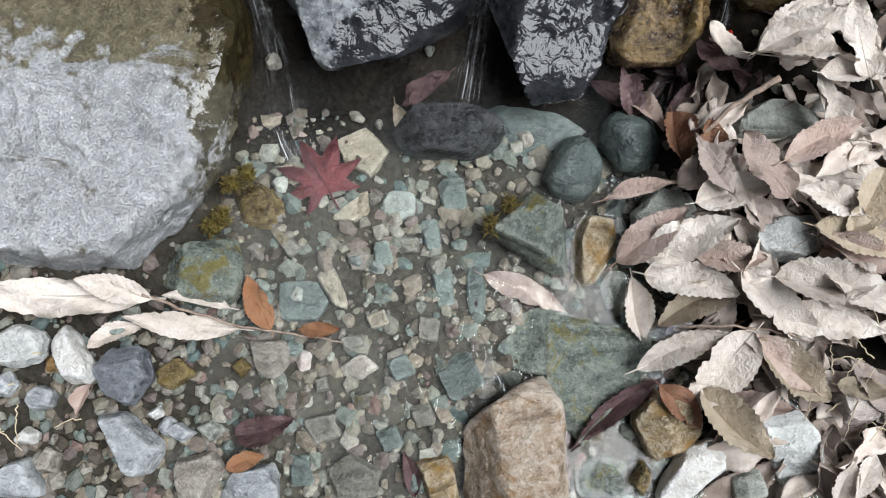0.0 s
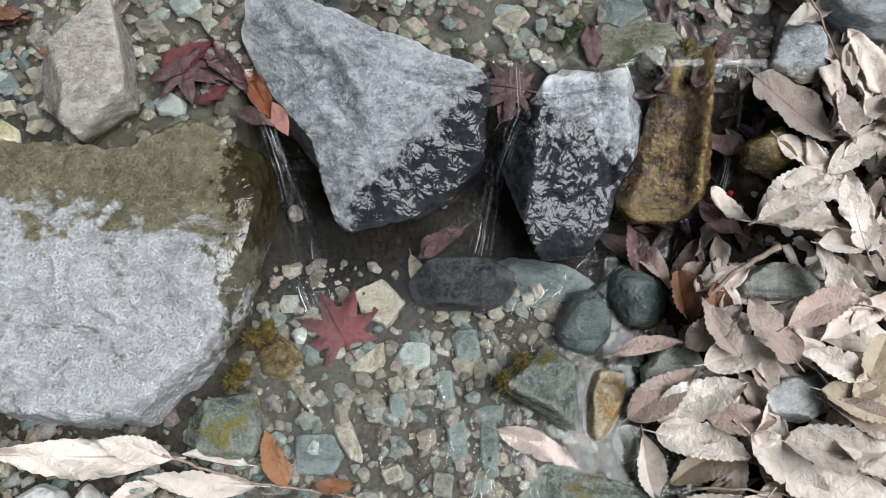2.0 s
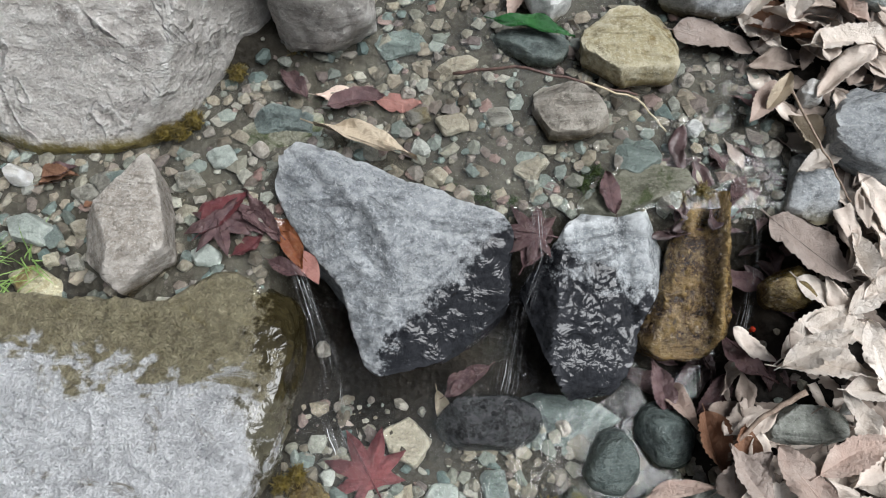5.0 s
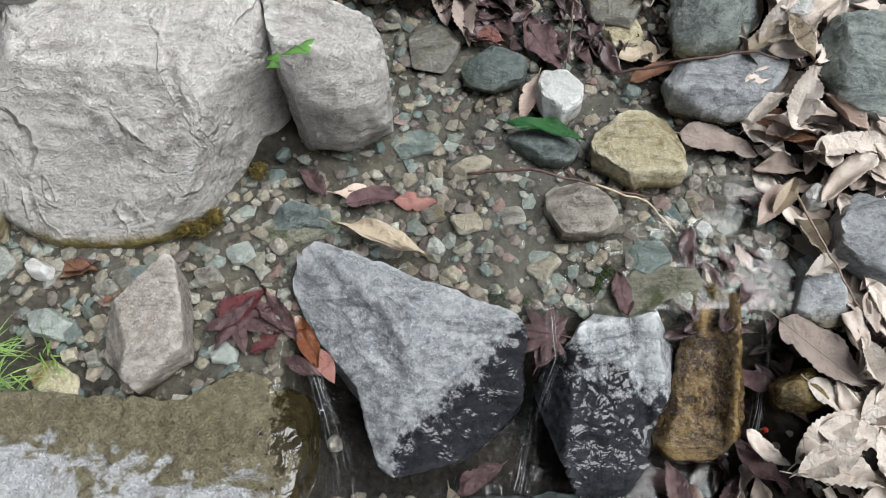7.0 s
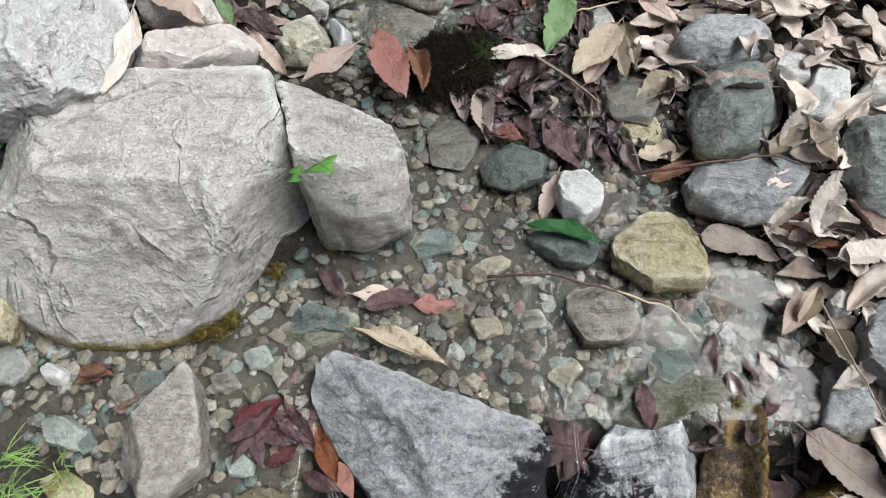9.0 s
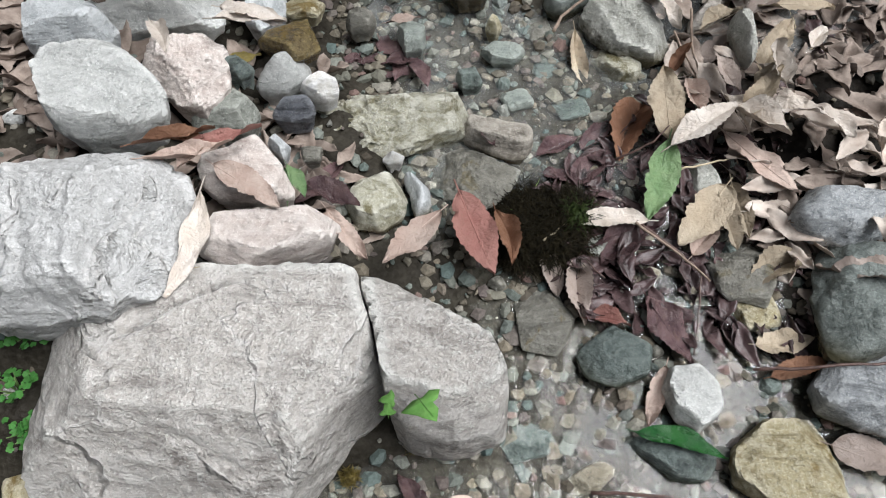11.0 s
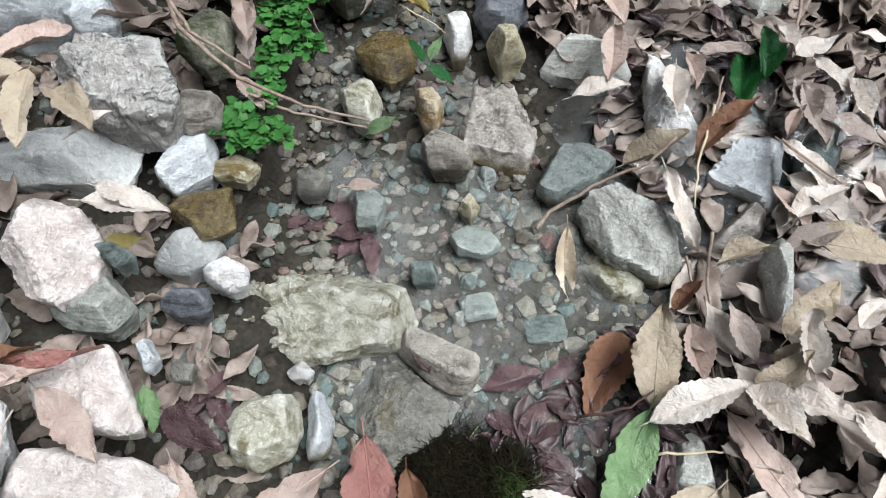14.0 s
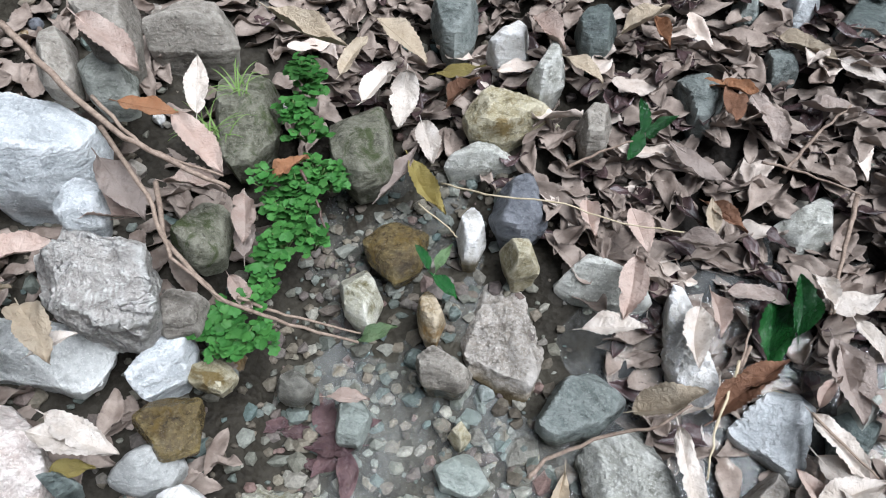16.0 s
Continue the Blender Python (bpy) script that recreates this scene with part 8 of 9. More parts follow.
leaf(-0.318, 1.545, 0.391, 0.085, 67, 29, 'grey', 3, 0.24, where='in the leaf pile beside the stream')
leaf(0.029, 1.785, 0.482, 0.070, -8, 9, 'orange', 1, 0.36, where='in the leaf pile beside the stream')
leaf(0.191, 1.874, 0.497, 0.090, -31, -7, 'beige', 0, 0.42, where='in the leaf pile beside the stream')
leaf(-0.067, 1.582, 0.431, 0.055, -68, -5, 'pink', 3, 0.42, where='in the leaf pile beside the stream')
leaf(-0.016, 1.599, 0.420, 0.063, -61, -12, 'pink', 1, 0.48, where='in the leaf pile beside the stream')
leaf(0.005, 1.706, 0.446, 0.104, -24, -9, 'grey', 4, 0.24, where='in the leaf pile beside the stream')
leaf(0.091, 1.789, 0.479, 0.085, -49, -18, 'grey', 1, 0.40, where='in the leaf pile beside the stream')
leaf(0.234, 1.530, 0.396, 0.058, -44, -14, 'beige', 1, 0.42, where='in the leaf pile beside the stream')
leaf(0.187, 1.572, 0.407, 0.050, -61, -8, 'beige', 3, 0.42, where='in the leaf pile beside the stream')
leaf(0.037, 1.393, 0.322, 0.083, 14, 38, 'tan', 3, 0.42, kind='broad', where='resting on pale stones beside the stream')
leaf(0.129, 1.434, 0.355, 0.062, 35, 29, 'brown', 3, 0.36, where='in the leaf pile beside the stream')
leaf(0.205, 1.429, 0.355, 0.075, -40, -12, 'beige', 1, 0.42, where='in the leaf pile beside the stream')
leaf(0.211, 1.437, 0.357, 0.040, 64, 39, 'pink', 3, 0.37, where='in the leaf pile beside the stream')
leaf(0.113, 1.883, 0.509, 0.076, -20, -2, 'tan', 2, 0.44, kind='broad', where='in the leaf pile beside the stream')
leaf(-0.197, 1.796, 0.529, 0.071, -37, -12, 'pink', 3, 0.48, where='in the leaf pile beside the stream')
leaf(-0.139, 1.748, 0.509, 0.061, -26, -9, 'tan', 1, 0.43, where='in the leaf pile beside the stream')
leaf(-0.080, 1.802, 0.522, 0.067, 31, 28, 'tan', 3, 0.40, where='in the leaf pile beside the stream')
leaf(-0.046, 1.853, 0.526, 0.055, -56, -18, 'orange', 3, 0.37, where='in the leaf pile beside the stream')
leaf(-0.277, 1.370, 0.331, 0.054, 29, 23, 'green', 4, 0.42, where='lying on wet gravel')
leaf(-0.289, 1.309, 0.304, 0.051, 15, 0, 'pink', 4, 0.36, where='lying in shallow stream water')
leaf(0.083, 1.595, 0.410, 0.046, 111, 33, 'tan', 1, 0.39, where='in the leaf pile beside the stream')
leaf(0.043, 1.581, 0.401, 0.060, 1, 10, 'grey', 3, 0.42, where='in the leaf pile beside the stream')
leaf(0.107, 1.538, 0.384, 0.063, -4, 10, 'grey', 1, 0.42, where='in the leaf pile beside the stream')
leaf(0.088, 1.527, 0.390, 0.053, -68, -20, 'pink', 3, 0.40, where='in the leaf pile beside the stream')
leaf(-0.544, 1.208, 0.521, 0.022, 23, -4, 'pink', 1, 0.43, where='resting on pale stones beside the stream')

# twigs
twig(-0.293, 0.116, 0.065, ((38, -12, -20), (89, -26, -43), (138, -31, -56), (188, -39, -61),), 0.0016, BARK, 'thin brown twig carrying pale leaves')
twig(0.325, 0.318, 0.121, ((-38, -19, -18), (-66, -43, -39), (-72, -57, -48),), 0.0032, BARK)
twig(0.236, 0.088, 0.036, ((49, 0, 18), (103, -9, 19), (119, -16, 18),), 0.0016, BARK)
twig(-0.031, 0.693, 0.173, ((72, -6, 17), (146, -29, 17), (215, -39, 2),), 0.0022, DARK_BARK, 'dark wet twig caught on a stone')
twig(0.121, 0.663, 0.19, ((62, -14, -16), (95, -48, -33),), 0.0014, STRAW, 'straw stem caught on a stone')
twig(0.042, 1.005, 0.245, ((45, -41, -5), (72, -67, -13), (66, -110, -34), (57, -158, -49),), 0.0020, DARK_BARK, 'bent dark twig in the stream')
twig(0.158, 0.825, 0.208, ((60, -5, 20), (161, -4, 38), (192, -18, 37),), 0.0022, DARK_BARK, 'dark root over a stone')
twig(0.355, 0.656, 0.184, ((12, -53, -3), (27, -108, -8), (43, -143, -20),), 0.0016, BARK)
twig(0.038, 0.997, 0.253, ((40, -32, -8), (84, -70, -22),), 0.0020, BARK)
twig(-0.065, 0.992, 0.23, ((39, -27, -7), (65, -57, -8),), 0.0016, DARK_BARK, 'dark wet twig in the stream')
twig(-0.535, 0.809, 0.358, ((62, 38, 4), (112, 49, 3),), 0.0008, STRAW, 'thin straw on a boulder')
twig(-0.050, 1.292, 0.303, ((11, 23, 7), (64, 54, 35), (109, 65, 63), (133, 84, 87),), 0.0026, BARK)
twig(-0.387, 1.333, 0.414, ((38, 19, -39), (115, 44, -71),), 0.0022, BARK)
twig(0.127, 1.456, 0.374, ((-12, -71, -21), (-9, -116, -51),), 0.0018, STRAW, 'straw coloured stem among leaves')
twig(0.111, 1.274, 0.318, ((19, -56, -16), (33, -101, -34), (42, -135, -45),), 0.0016, BARK)
twig(0.1, 1.072, 0.264, ((44, 11, 3), (80, 16, 8),), 0.0016, STRAW, 'straw coloured stem among leaves')
twig(-0.074, 0.977, 0.24, ((23, 22, 0), (45, 34, 3),), 0.0016, STRAW, 'straw coloured stem at the water')
twig(0.025, 1.102, 0.248, ((46, 8, 27), (65, 25, 39),), 0.0016, DARK_BARK, 'dark twig in the leaf pile')
twig(0.134, 1.299, 0.335, ((3, -50, -33), (15, -105, -51), (31, -155, -70), (48, -206, -83),), 0.0020, BARK, 'pinkish upright twig in the leaves')
twig(-0.458, 1.354, 0.538, ((34, -46, -24), (96, -69, -59), (147, -44, -110), (210, -23, -139),), 0.0028, BARK, 'long grey-brown twig over the stream head')
twig(-0.608, 1.391, 0.658, ((80, -30, -32), (151, -51, -56), (214, -54, -74), (250, -51, -86),), 0.0036, BARK, 'thick grey-brown twig on the bank')
twig(-0.515, 1.374, 0.610, ((63, -23, -27), (135, -13, -48),), 0.0022, BARK)
twig(-0.500, 1.356, 0.592, ((64, -35, -36), (110, -78, -59), (170, -91, -83),), 0.0026, BARK)
twig(0.228, 1.689, 0.435, ((-9, -69, -20), (-18, -155, -42),), 0.0032, BARK)
twig(0.137, 1.478, 0.375, ((-11, -46, -13), (-4, 12, 13),), 0.0022, BARK)
twig(-0.391, 1.497, 0.455, ((26, -17, -31), (48, -41, -54),), 0.0022, DARK_BARK, 'dark twig among cress')
twig(-0.101, 1.611, 0.445, ((33, 23, 17), (68, 40, 30),), 0.0020, BARK)
twig(-0.245, 1.575, 0.411, ((64, -22, 20), (157, -24, 36), (223, -28, 30), (288, -27, 37),), 0.0013, STRAW, 'long thin straw over leaves')
twig(0.120, 1.710, 0.438, ((50, -6, 2), (112, -27, 2),), 0.0018, BARK)
twig(0.147, 1.703, 0.434, ((27, 45, 33), (56, 81, 57),), 0.0024, BARK)
twig(0.202, 1.425, 0.363, ((35, -21, -11), (64, -44, -14),), 0.0018, BARK)
twig(-0.263, 1.543, 0.400, ((44, -20, -6), (60, -28, -12),), 0.0012, STRAW, 'thin straw at the stream head')

# plants
cress(-0.430, 1.603, 0.498, 0.02, 22, 300)
cress(-0.419, 1.598, 0.485, 0.016, 16, 301)
cress(-0.428, 1.561, 0.473, 0.018, 18, 302)
cress(-0.407, 1.550, 0.454, 0.02, 22, 303)
cress(-0.384, 1.517, 0.421, 0.022, 22, 304)
cress(-0.368, 1.525, 0.405, 0.018, 18, 305)
cress(-0.393, 1.488, 0.419, 0.018, 18, 306)
cress(-0.400, 1.457, 0.412, 0.018, 16, 307)
cress(-0.380, 1.463, 0.400, 0.022, 24, 308)
cress(-0.386, 1.423, 0.393, 0.022, 24, 309)
cress(-0.362, 1.444, 0.381, 0.02, 22, 310)
cress(-0.387, 1.395, 0.390, 0.018, 16, 311)
cress(-0.380, 1.368, 0.376, 0.016, 14, 312)
cress(-0.384, 1.343, 0.377, 0.016, 14, 313)
cress(-0.398, 1.307, 0.381, 0.02, 20, 314)
cress(-0.376, 1.301, 0.369, 0.02, 22, 315)
cress(-0.363, 1.319, 0.353, 0.018, 18, 316)
cress(-0.383, 1.288, 0.371, 0.016, 14, 317)
cress(-0.421, 1.466, 0.442, 0.014, 8, 340)
cress(-0.635, 0.813, 0.289, 0.025, 16, 341, tall=0.03, size=0.0045)
cress(-0.637, 0.758, 0.266, 0.025, 16, 342, tall=0.03, size=0.0045)
cress(-0.625, 0.724, 0.239, 0.02, 12, 343, tall=0.03, size=0.0045)
cress(-0.591, 0.819, 0.378, 0.012, 8, 344)
grass(-0.569, 0.447, 0.106, 26, 350, length=0.075, lean=(0.6, -0.2))
grass(-0.547, 0.409, 0.099, 26, 351, length=0.08, lean=(0.4, -0.3))
grass(-0.585, 0.479, 0.111, 14, 352, length=0.06, lean=(0.8, 0.1))
grass(-0.52, 0.478, 0.116, 16, 353, length=0.05, lean=(0.8, 0.2))
grass(-0.517, 0.397, 0.096, 16, 354, length=0.06, lean=(0.8, -0.1))
grass(-0.469, 1.467, 0.506, 26, 355, length=0.06, label='feathery light green fern tuft beside a stone')
grass(-0.457, 1.514, 0.538, 16, 356, length=0.05, label='feathery light green fern tuft on a stone')
grass(-0.08, 1.03, 0.216, 14, 357, length=0.05, label='thin olive grass in dark moss')
moss_clump(-0.096, 1.036, 0.22, 0.046, 2200, 360, MOSS, 'dark brown hair-like moss at the water edge')
moss_clump(-0.049, 1.031, 0.212, 0.034, 1200, 361, MOSS, 'dark brown hair-like moss at the water edge')
moss_clump(-0.118, 0.999, 0.214, 0.028, 900, 362, MOSS, 'dark brown hair-like moss at the water edge')
moss_clump(-0.094, 1.034, 0.220, 0.045, 2200, 370, MOSS, 'dark brown hair-like moss at the water edge', 0.028)
moss_clump(-0.062, 1.001, 0.224, 0.050, 2400, 371, MOSS, 'dark brown hair-like moss at the water edge', 0.028)
moss_clump(-0.099, 0.985, 0.216, 0.040, 1600, 372, MOSS, 'dark brown hair-like moss at the water edge', 0.028)
moss_clump(-0.042, 1.027, 0.230, 0.035, 1200, 373, MOSS, 'dark brown hair-like moss at the water edge', 0.028)
moss_clump(-0.030, 1.016, 0.238, 0.022, 160, 375, GREEN_MOSS, 'olive-green moss strands beside dry leaves', 0.022)
palmate('maple_leaf', -0.131, 0.252, 0.003, .062, 30, 'red', 7, 'dark red maple leaf under the pool water')
palmate('maple_leaf', -0.297, 0.512, 0.15, .05, 200, 'wet', 7, 'dark purple maple leaf caught at the fall')
palmate('maple_leaf', 0.062, 0.497, 0.13, .05, 80, 'wet', 7, 'dark purple maple leaf caught at the fall')
palmate('ivy_leaf', -0.206, 0.721, 0.355, .027, 215, 'lime', 3, 'bright green lobed seedling leaf in a crack', 'leaf', .5, None, 25)
palmate('ivy_leaf', -0.237, 0.734, 0.33, .012, 100, 'lime', 3, 'tiny green seedling leaf in the crack', 'leaf', .5)
palmate('ivy_leaf', -0.239, 0.721, 0.33, .011, 10, 'lime', 3, 'tiny green seedling leaf in the crack', 'leaf', .5)
leaf(-0.023, 1.692, 0.457, 0.045, 117, 46, 'darkgreen', 4, 0.36, where='standing on a sprig in the litter')
leaf(-0.019, 1.692, 0.454, 0.045, 21, 44, 'darkgreen', 4, 0.47, kind='broad', where='standing on a sprig in the litter')
leaf(-0.028, 1.697, 0.461, 0.046, -99, -24, 'darkgreen', 4, 0.40, where='standing on a sprig in the litter')
leaf(0.182, 1.503, 0.381, 0.071, 96, 22, 'darkgreen', 3, 0.42, where='in the leaf pile beside the stream')
leaf(-0.215, 1.453, 0.387, 0.045, -25, -15, 'darkgreen', 4, 0.37, where='growing at the stream edge')
leaf(-0.217, 1.457, 0.387, 0.034, 143, 27, 'darkgreen', 4, 0.37, where='growing at the stream edge')
leaf(-0.209, 1.455, 0.388, 0.038, 74, 27, 'green', 4, 0.36, where='growing at the stream edge')
leaf(-0.413, 1.468, 0.454, 0.052, 53, 17, 'orange', 2, 0.42, kind='broad', where='lying among cress')

# falling water
fall(((-0.207, 0.458, 0.132), (-0.188, 0.408, 0.122), (-0.18, 0.361, 0.075), (-0.178, 0.311, 0.02), (-0.165, 0.28, 0.008)), 0.026, 'thin white fall of water between two boulders')
fall(((-0.197, 0.439, 0.128), (-0.177, 0.396, 0.105), (-0.163, 0.355, 0.05), (-0.164, 0.332, 0.015)), 0.012, 'narrow thread of falling water')
fall(((0.062, 0.521, 0.137), (0.064, 0.471, 0.125), (0.045, 0.428, 0.1), (0.034, 0.38, 0.05), (0.028, 0.351, 0.012)), 0.028, 'smooth slide of water between two rocks')
fall(((0.302, 0.552, 0.135), (0.309, 0.506, 0.12), (0.318, 0.467, 0.07), (0.31, 0.412, 0.03)), 0.02, 'little fall of water beside a slab')
berry = tagged(new('berry', rock_mesh('berry', (4, 4, 4, 4, 4, 4), .008, BERRY, 5, edge=1, cuts=0, lumps=.02)), 'small red berry among dark wet leaves', 'berry')
berry.location = (0.314, 0.409, 0.05)

# moss and algae along the stones
moss_clump(-0.268, 0.654, 0.125, 0.013, 160, 500, GREEN_MOSS, 'dark green moss on the edge of a wet rock', .009)
moss_clump(-0.239, 0.653, 0.13, 0.013, 160, 501, GREEN_MOSS, 'dark green moss on the edge of a wet rock', .009)
moss_clump(-0.204, 0.653, 0.135, 0.013, 160, 502, GREEN_MOSS, 'dark green moss on the edge of a wet rock', .009)
moss_clump(-0.042, 0.565, 0.125, 0.013, 160, 503, GREEN_MOSS, 'dark green moss on the edge of a wet rock', .009)
moss_clump(0.004, 0.549, 0.125, 0.013, 160, 504, GREEN_MOSS, 'dark green moss on the edge of a wet rock', .009)
moss_clump(0.036, 0.54, 0.12, 0.013, 160, 505, GREEN_MOSS, 'dark green moss on the edge of a wet rock', .009)
moss_clump(0.116, 0.559, 0.13, 0.013, 160, 506, GREEN_MOSS, 'dark green moss on the edge of a wet rock', .009)
moss_clump(0.133, 0.57, 0.13, 0.013, 160, 507, GREEN_MOSS, 'dark green moss on the edge of a wet rock', .009)
moss_clump(0.189, 0.545, 0.125, 0.013, 160, 508, GREEN_MOSS, 'dark green moss on the edge of a wet rock', .009)
moss_clump(0.215, 0.537, 0.12, 0.013, 160, 509, GREEN_MOSS, 'dark green moss on the edge of a wet rock', .009)
moss_clump(-0.377, 0.625, 0.155, 0.011, 120, 520, YELLOW_MOSS, 'olive-yellow algae at the waterline of a stone', .009)
moss_clump(-0.356, 0.625, 0.155, 0.011, 120, 521, YELLOW_MOSS, 'olive-yellow algae at the waterline of a stone', .009)
moss_clump(-0.34, 0.638, 0.16, 0.011, 120, 522, YELLOW_MOSS, 'olive-yellow algae at the waterline of a stone', .009)
moss_clump(-0.295, 0.703, 0.165, 0.011, 120, 523, YELLOW_MOSS, 'olive-yellow algae at the waterline of a stone', .009)
moss_clump(-0.264, 0.744, 0.165, 0.011, 120, 524, YELLOW_MOSS, 'olive-yellow algae at the waterline of a stone', .009)
moss_clump(-0.227, 0.741, 0.165, 0.011, 120, 525, YELLOW_MOSS, 'olive-yellow algae at the waterline of a stone', .009)
moss_clump(-0.19, 0.75, 0.165, 0.011, 120, 526, YELLOW_MOSS, 'olive-yellow algae at the waterline of a stone', .009)
moss_clump(0.221, 0.539, 0.13, 0.011, 120, 527, YELLOW_MOSS, 'olive-yellow algae at the waterline of a stone', .009)
moss_clump(0.252, 0.547, 0.13, 0.011, 120, 528, YELLOW_MOSS, 'olive-yellow algae at the waterline of a stone', .009)
moss_clump(-0.225, 0.24, 0.03, 0.01, 120, 540, YELLOW_MOSS, 'olive-yellow algae at the waterline of a stone', .009)
moss_clump(-0.207, 0.251, 0.035, 0.01, 120, 541, YELLOW_MOSS, 'olive-yellow algae at the waterline of a stone', .009)
moss_clump(-0.232, 0.205, 0.03, 0.01, 120, 542, YELLOW_MOSS, 'olive-yellow algae at the waterline of a stone', .009)
moss_clump(-0.243, 0.193, 0.03, 0.01, 120, 543, YELLOW_MOSS, 'olive-yellow algae at the waterline of a stone', .009)
moss_clump(0.051, 0.196, 0.03, 0.01, 120, 544, YELLOW_MOSS, 'olive-yellow algae at the waterline of a stone', .009)
moss_clump(0.069, 0.216, 0.035, 0.01, 120, 545, YELLOW_MOSS, 'olive-yellow algae at the waterline of a stone', .009)

# ---- what nobody could count: gravel, pebbles and leaf litter ----
ico = bmesh.new()
bmesh.ops.create_icosphere(ico, subdivisions=1, radius=1)
ICO_V = np.array([v.co[:] for v in ico.verts])
ICO_F = np.array([[v.index for v in f.verts] for f in ico.faces])
ico.free()


def pebbles(rng, xs, ys, zs, sizes):
    """Many small angular pebbles as one set of vertices and faces."""
    V, F = [], []
    for i, (x, y, z, s) in enumerate(zip(xs, ys, zs, sizes)):
        v = ICO_V * (s * rng.uniform(0.6, 1.15), s * rng.uniform(0.6, 1.0), s * rng.uniform(0.35, 0.7))
        for _ in range(5):
            n = rng.normal(size=3)
            n /= np.linalg.norm(n)
            d = v @ n
            v = v - np.clip(d - d.max() * rng.uniform(0.5, 0.85), 0, None)[:, None] * n
        a = rng.uniform(0, 6.283)
        c, s2 = math.cos(a), math.sin(a)
        v = v @ np.array(((c, s2, 0), (-s2, c, 0), (0, 0, 1)))
        V.append(v + (x, y, z))
        F.append(ICO_F + i * len(ICO_V))
    return np.concatenate(V), np.concatenate(F).tolist()


rng = np.random.default_rng(5)


def scatter(count, x0, x1, y0, y1, keep):
    xs, ys = rng.uniform(x0, x1, count * 6), rng.uniform(y0, y1, count * 6)
    ok = keep(xs, ys)
    return xs[ok][:count], ys[ok][:count]


def in_stream(x, y):
    return np.abs(x - np.interp(y, MID_Y, MID_X)) < np.interp(y, MID_Y, HALF_X) + 0.06


xs, ys = scatter(7000, -0.68, 0.6, -0.25, 1.9, lambda x, y: (in_stream(x, y) & ((step_y(x, y) < 0.29 + 0.06 * (x < -0.1)) | (step_y(x, y) > 0.52))) | ((x < -0.1) & (y < 0.25)))
sizes = 0.003 + 0.012 * rng.random(len(xs)) ** 2.2
V, F = pebbles(rng, xs, ys, floor_z(xs, ys) + sizes * 0.25, sizes)
gravel = new("gravel", mesh_of("gravel", V, F, GRAVEL, False))
tagged(gravel, "mixed grey, green and brown gravel of the stream bed", "gravel", kind="stuff")
xs, ys = scatter(3500, -1.0, 1.0, -0.3, 2.3, lambda x, y: ~in_stream(x, y))
sizes = 0.004 + 0.011 * rng.random(len(xs)) ** 2
V, F = pebbles(rng, xs, ys, floor_z(xs, ys) + sizes * 0.25, sizes)
tagged(new("gravel", mesh_of("gravel", V, F, GRAVEL, False)), "loose grey and brown gravel of the banks", "gravel", kind="stuff")

xs, ys = scatter(900, -0.52, -0.08, -0.2, 0.16, lambda x, y: x + 0.5 * y < -0.12)
sizes = 0.004 + 0.010 * rng.random(len(xs)) ** 1.6
V, F = pebbles(rng, xs, ys, floor_z(xs, ys) + sizes * 0.3, sizes)
tagged(new("gravel", mesh_of("gravel", V, F, GRAVEL, False)), "coarse blue-grey and white gravel beside the pool", "gravel", kind="stuff")

xs, ys = scatter(1500, -0.68, 0.6, -0.25, 1.6, lambda x, y: in_stream(x, y) & ((step_y(x, y) < 0.31) | (step_y(x, y) > 0.52)))
sizes = 0.008 + 0.011 * rng.random(len(xs)) ** 1.5
V, F = pebbles(rng, xs, ys, floor_z(xs, ys) + sizes * 0.12, sizes)
tagged(new("gravel", mesh_of("gravel", V, F, GRAVEL, False)), "flat tan, green and grey pebbles under the water", "gravel", kind="stuff")

xs, ys = scatter(700, -0.75, -0.1, 0.85, 1.5, lambda x, y: x < np.interp(y, MID_Y, MID_X) - 0.5 * np.interp(y, MID_Y, HALF_X))
sizes = 0.006 + 0.012 * rng.random(len(xs)) ** 1.6
V, F = pebbles(rng, xs, ys, floor_z(xs, ys) + sizes * 0.25, sizes)
tagged(new("gravel", mesh_of("gravel", V, F, GRAVEL, False)), "brown and grey gravel between the stones of the bank", "gravel", kind="stuff")

# single pebbles among the gravel
PEBBLE = [rock_mesh("pebble", tuple(int(10 * rng.uniform(0.75, 1.15)) for _ in range(9)), 0.011, stone(k), 900 + i, edge=0.6, cuts=5, fine=0.8)
          for i, k in enumerate(("grey", "sage", "brown", "bluegrey", "slate_dry", "pink", "bedtan", "bedgreen", "rust", "white", "bed", "greenpale"))]
PEBBLE_WORDS = ("small light grey pebble", "small grey-green pebble", "small brown-grey pebble", "small dark blue-grey pebble", "small blue-grey slate chip", "small pinkish pebble",
                "small tan pebble", "small green pebble", "small rust-brown pebble", "small white pebble", "small wet brown pebble", "small dark green pebble")
px, py = scatter(280, -0.85, 0.75, -0.22, 2.0, lambda x, y: in_stream(x, y) | (x < -0.15) | (y < 0.1) | ((x > 0.3) & (rng.random(len(x)) < 0.25)))
for x, y in zip(px, py):
    i = int(rng.integers(len(PEBBLE)))
    if in_stream(x, y):
        i = int(rng.choice((6, 7, 10, 1, 2, 11)))
    ob = new("pebble", PEBBLE[i])
    ob.matrix_world = pose(x, y, float(floor_z(x, y)) + 0.001, rng.uniform(-12, 12), rng.uniform(-12, 12), rng.uniform(0, 360)) @ Matrix.Scale(rng.uniform(0.6, 1.5), 4)
    tagged(ob, PEBBLE_WORDS[i] + " in the gravel", "pebble", "pebbles in the gravel")


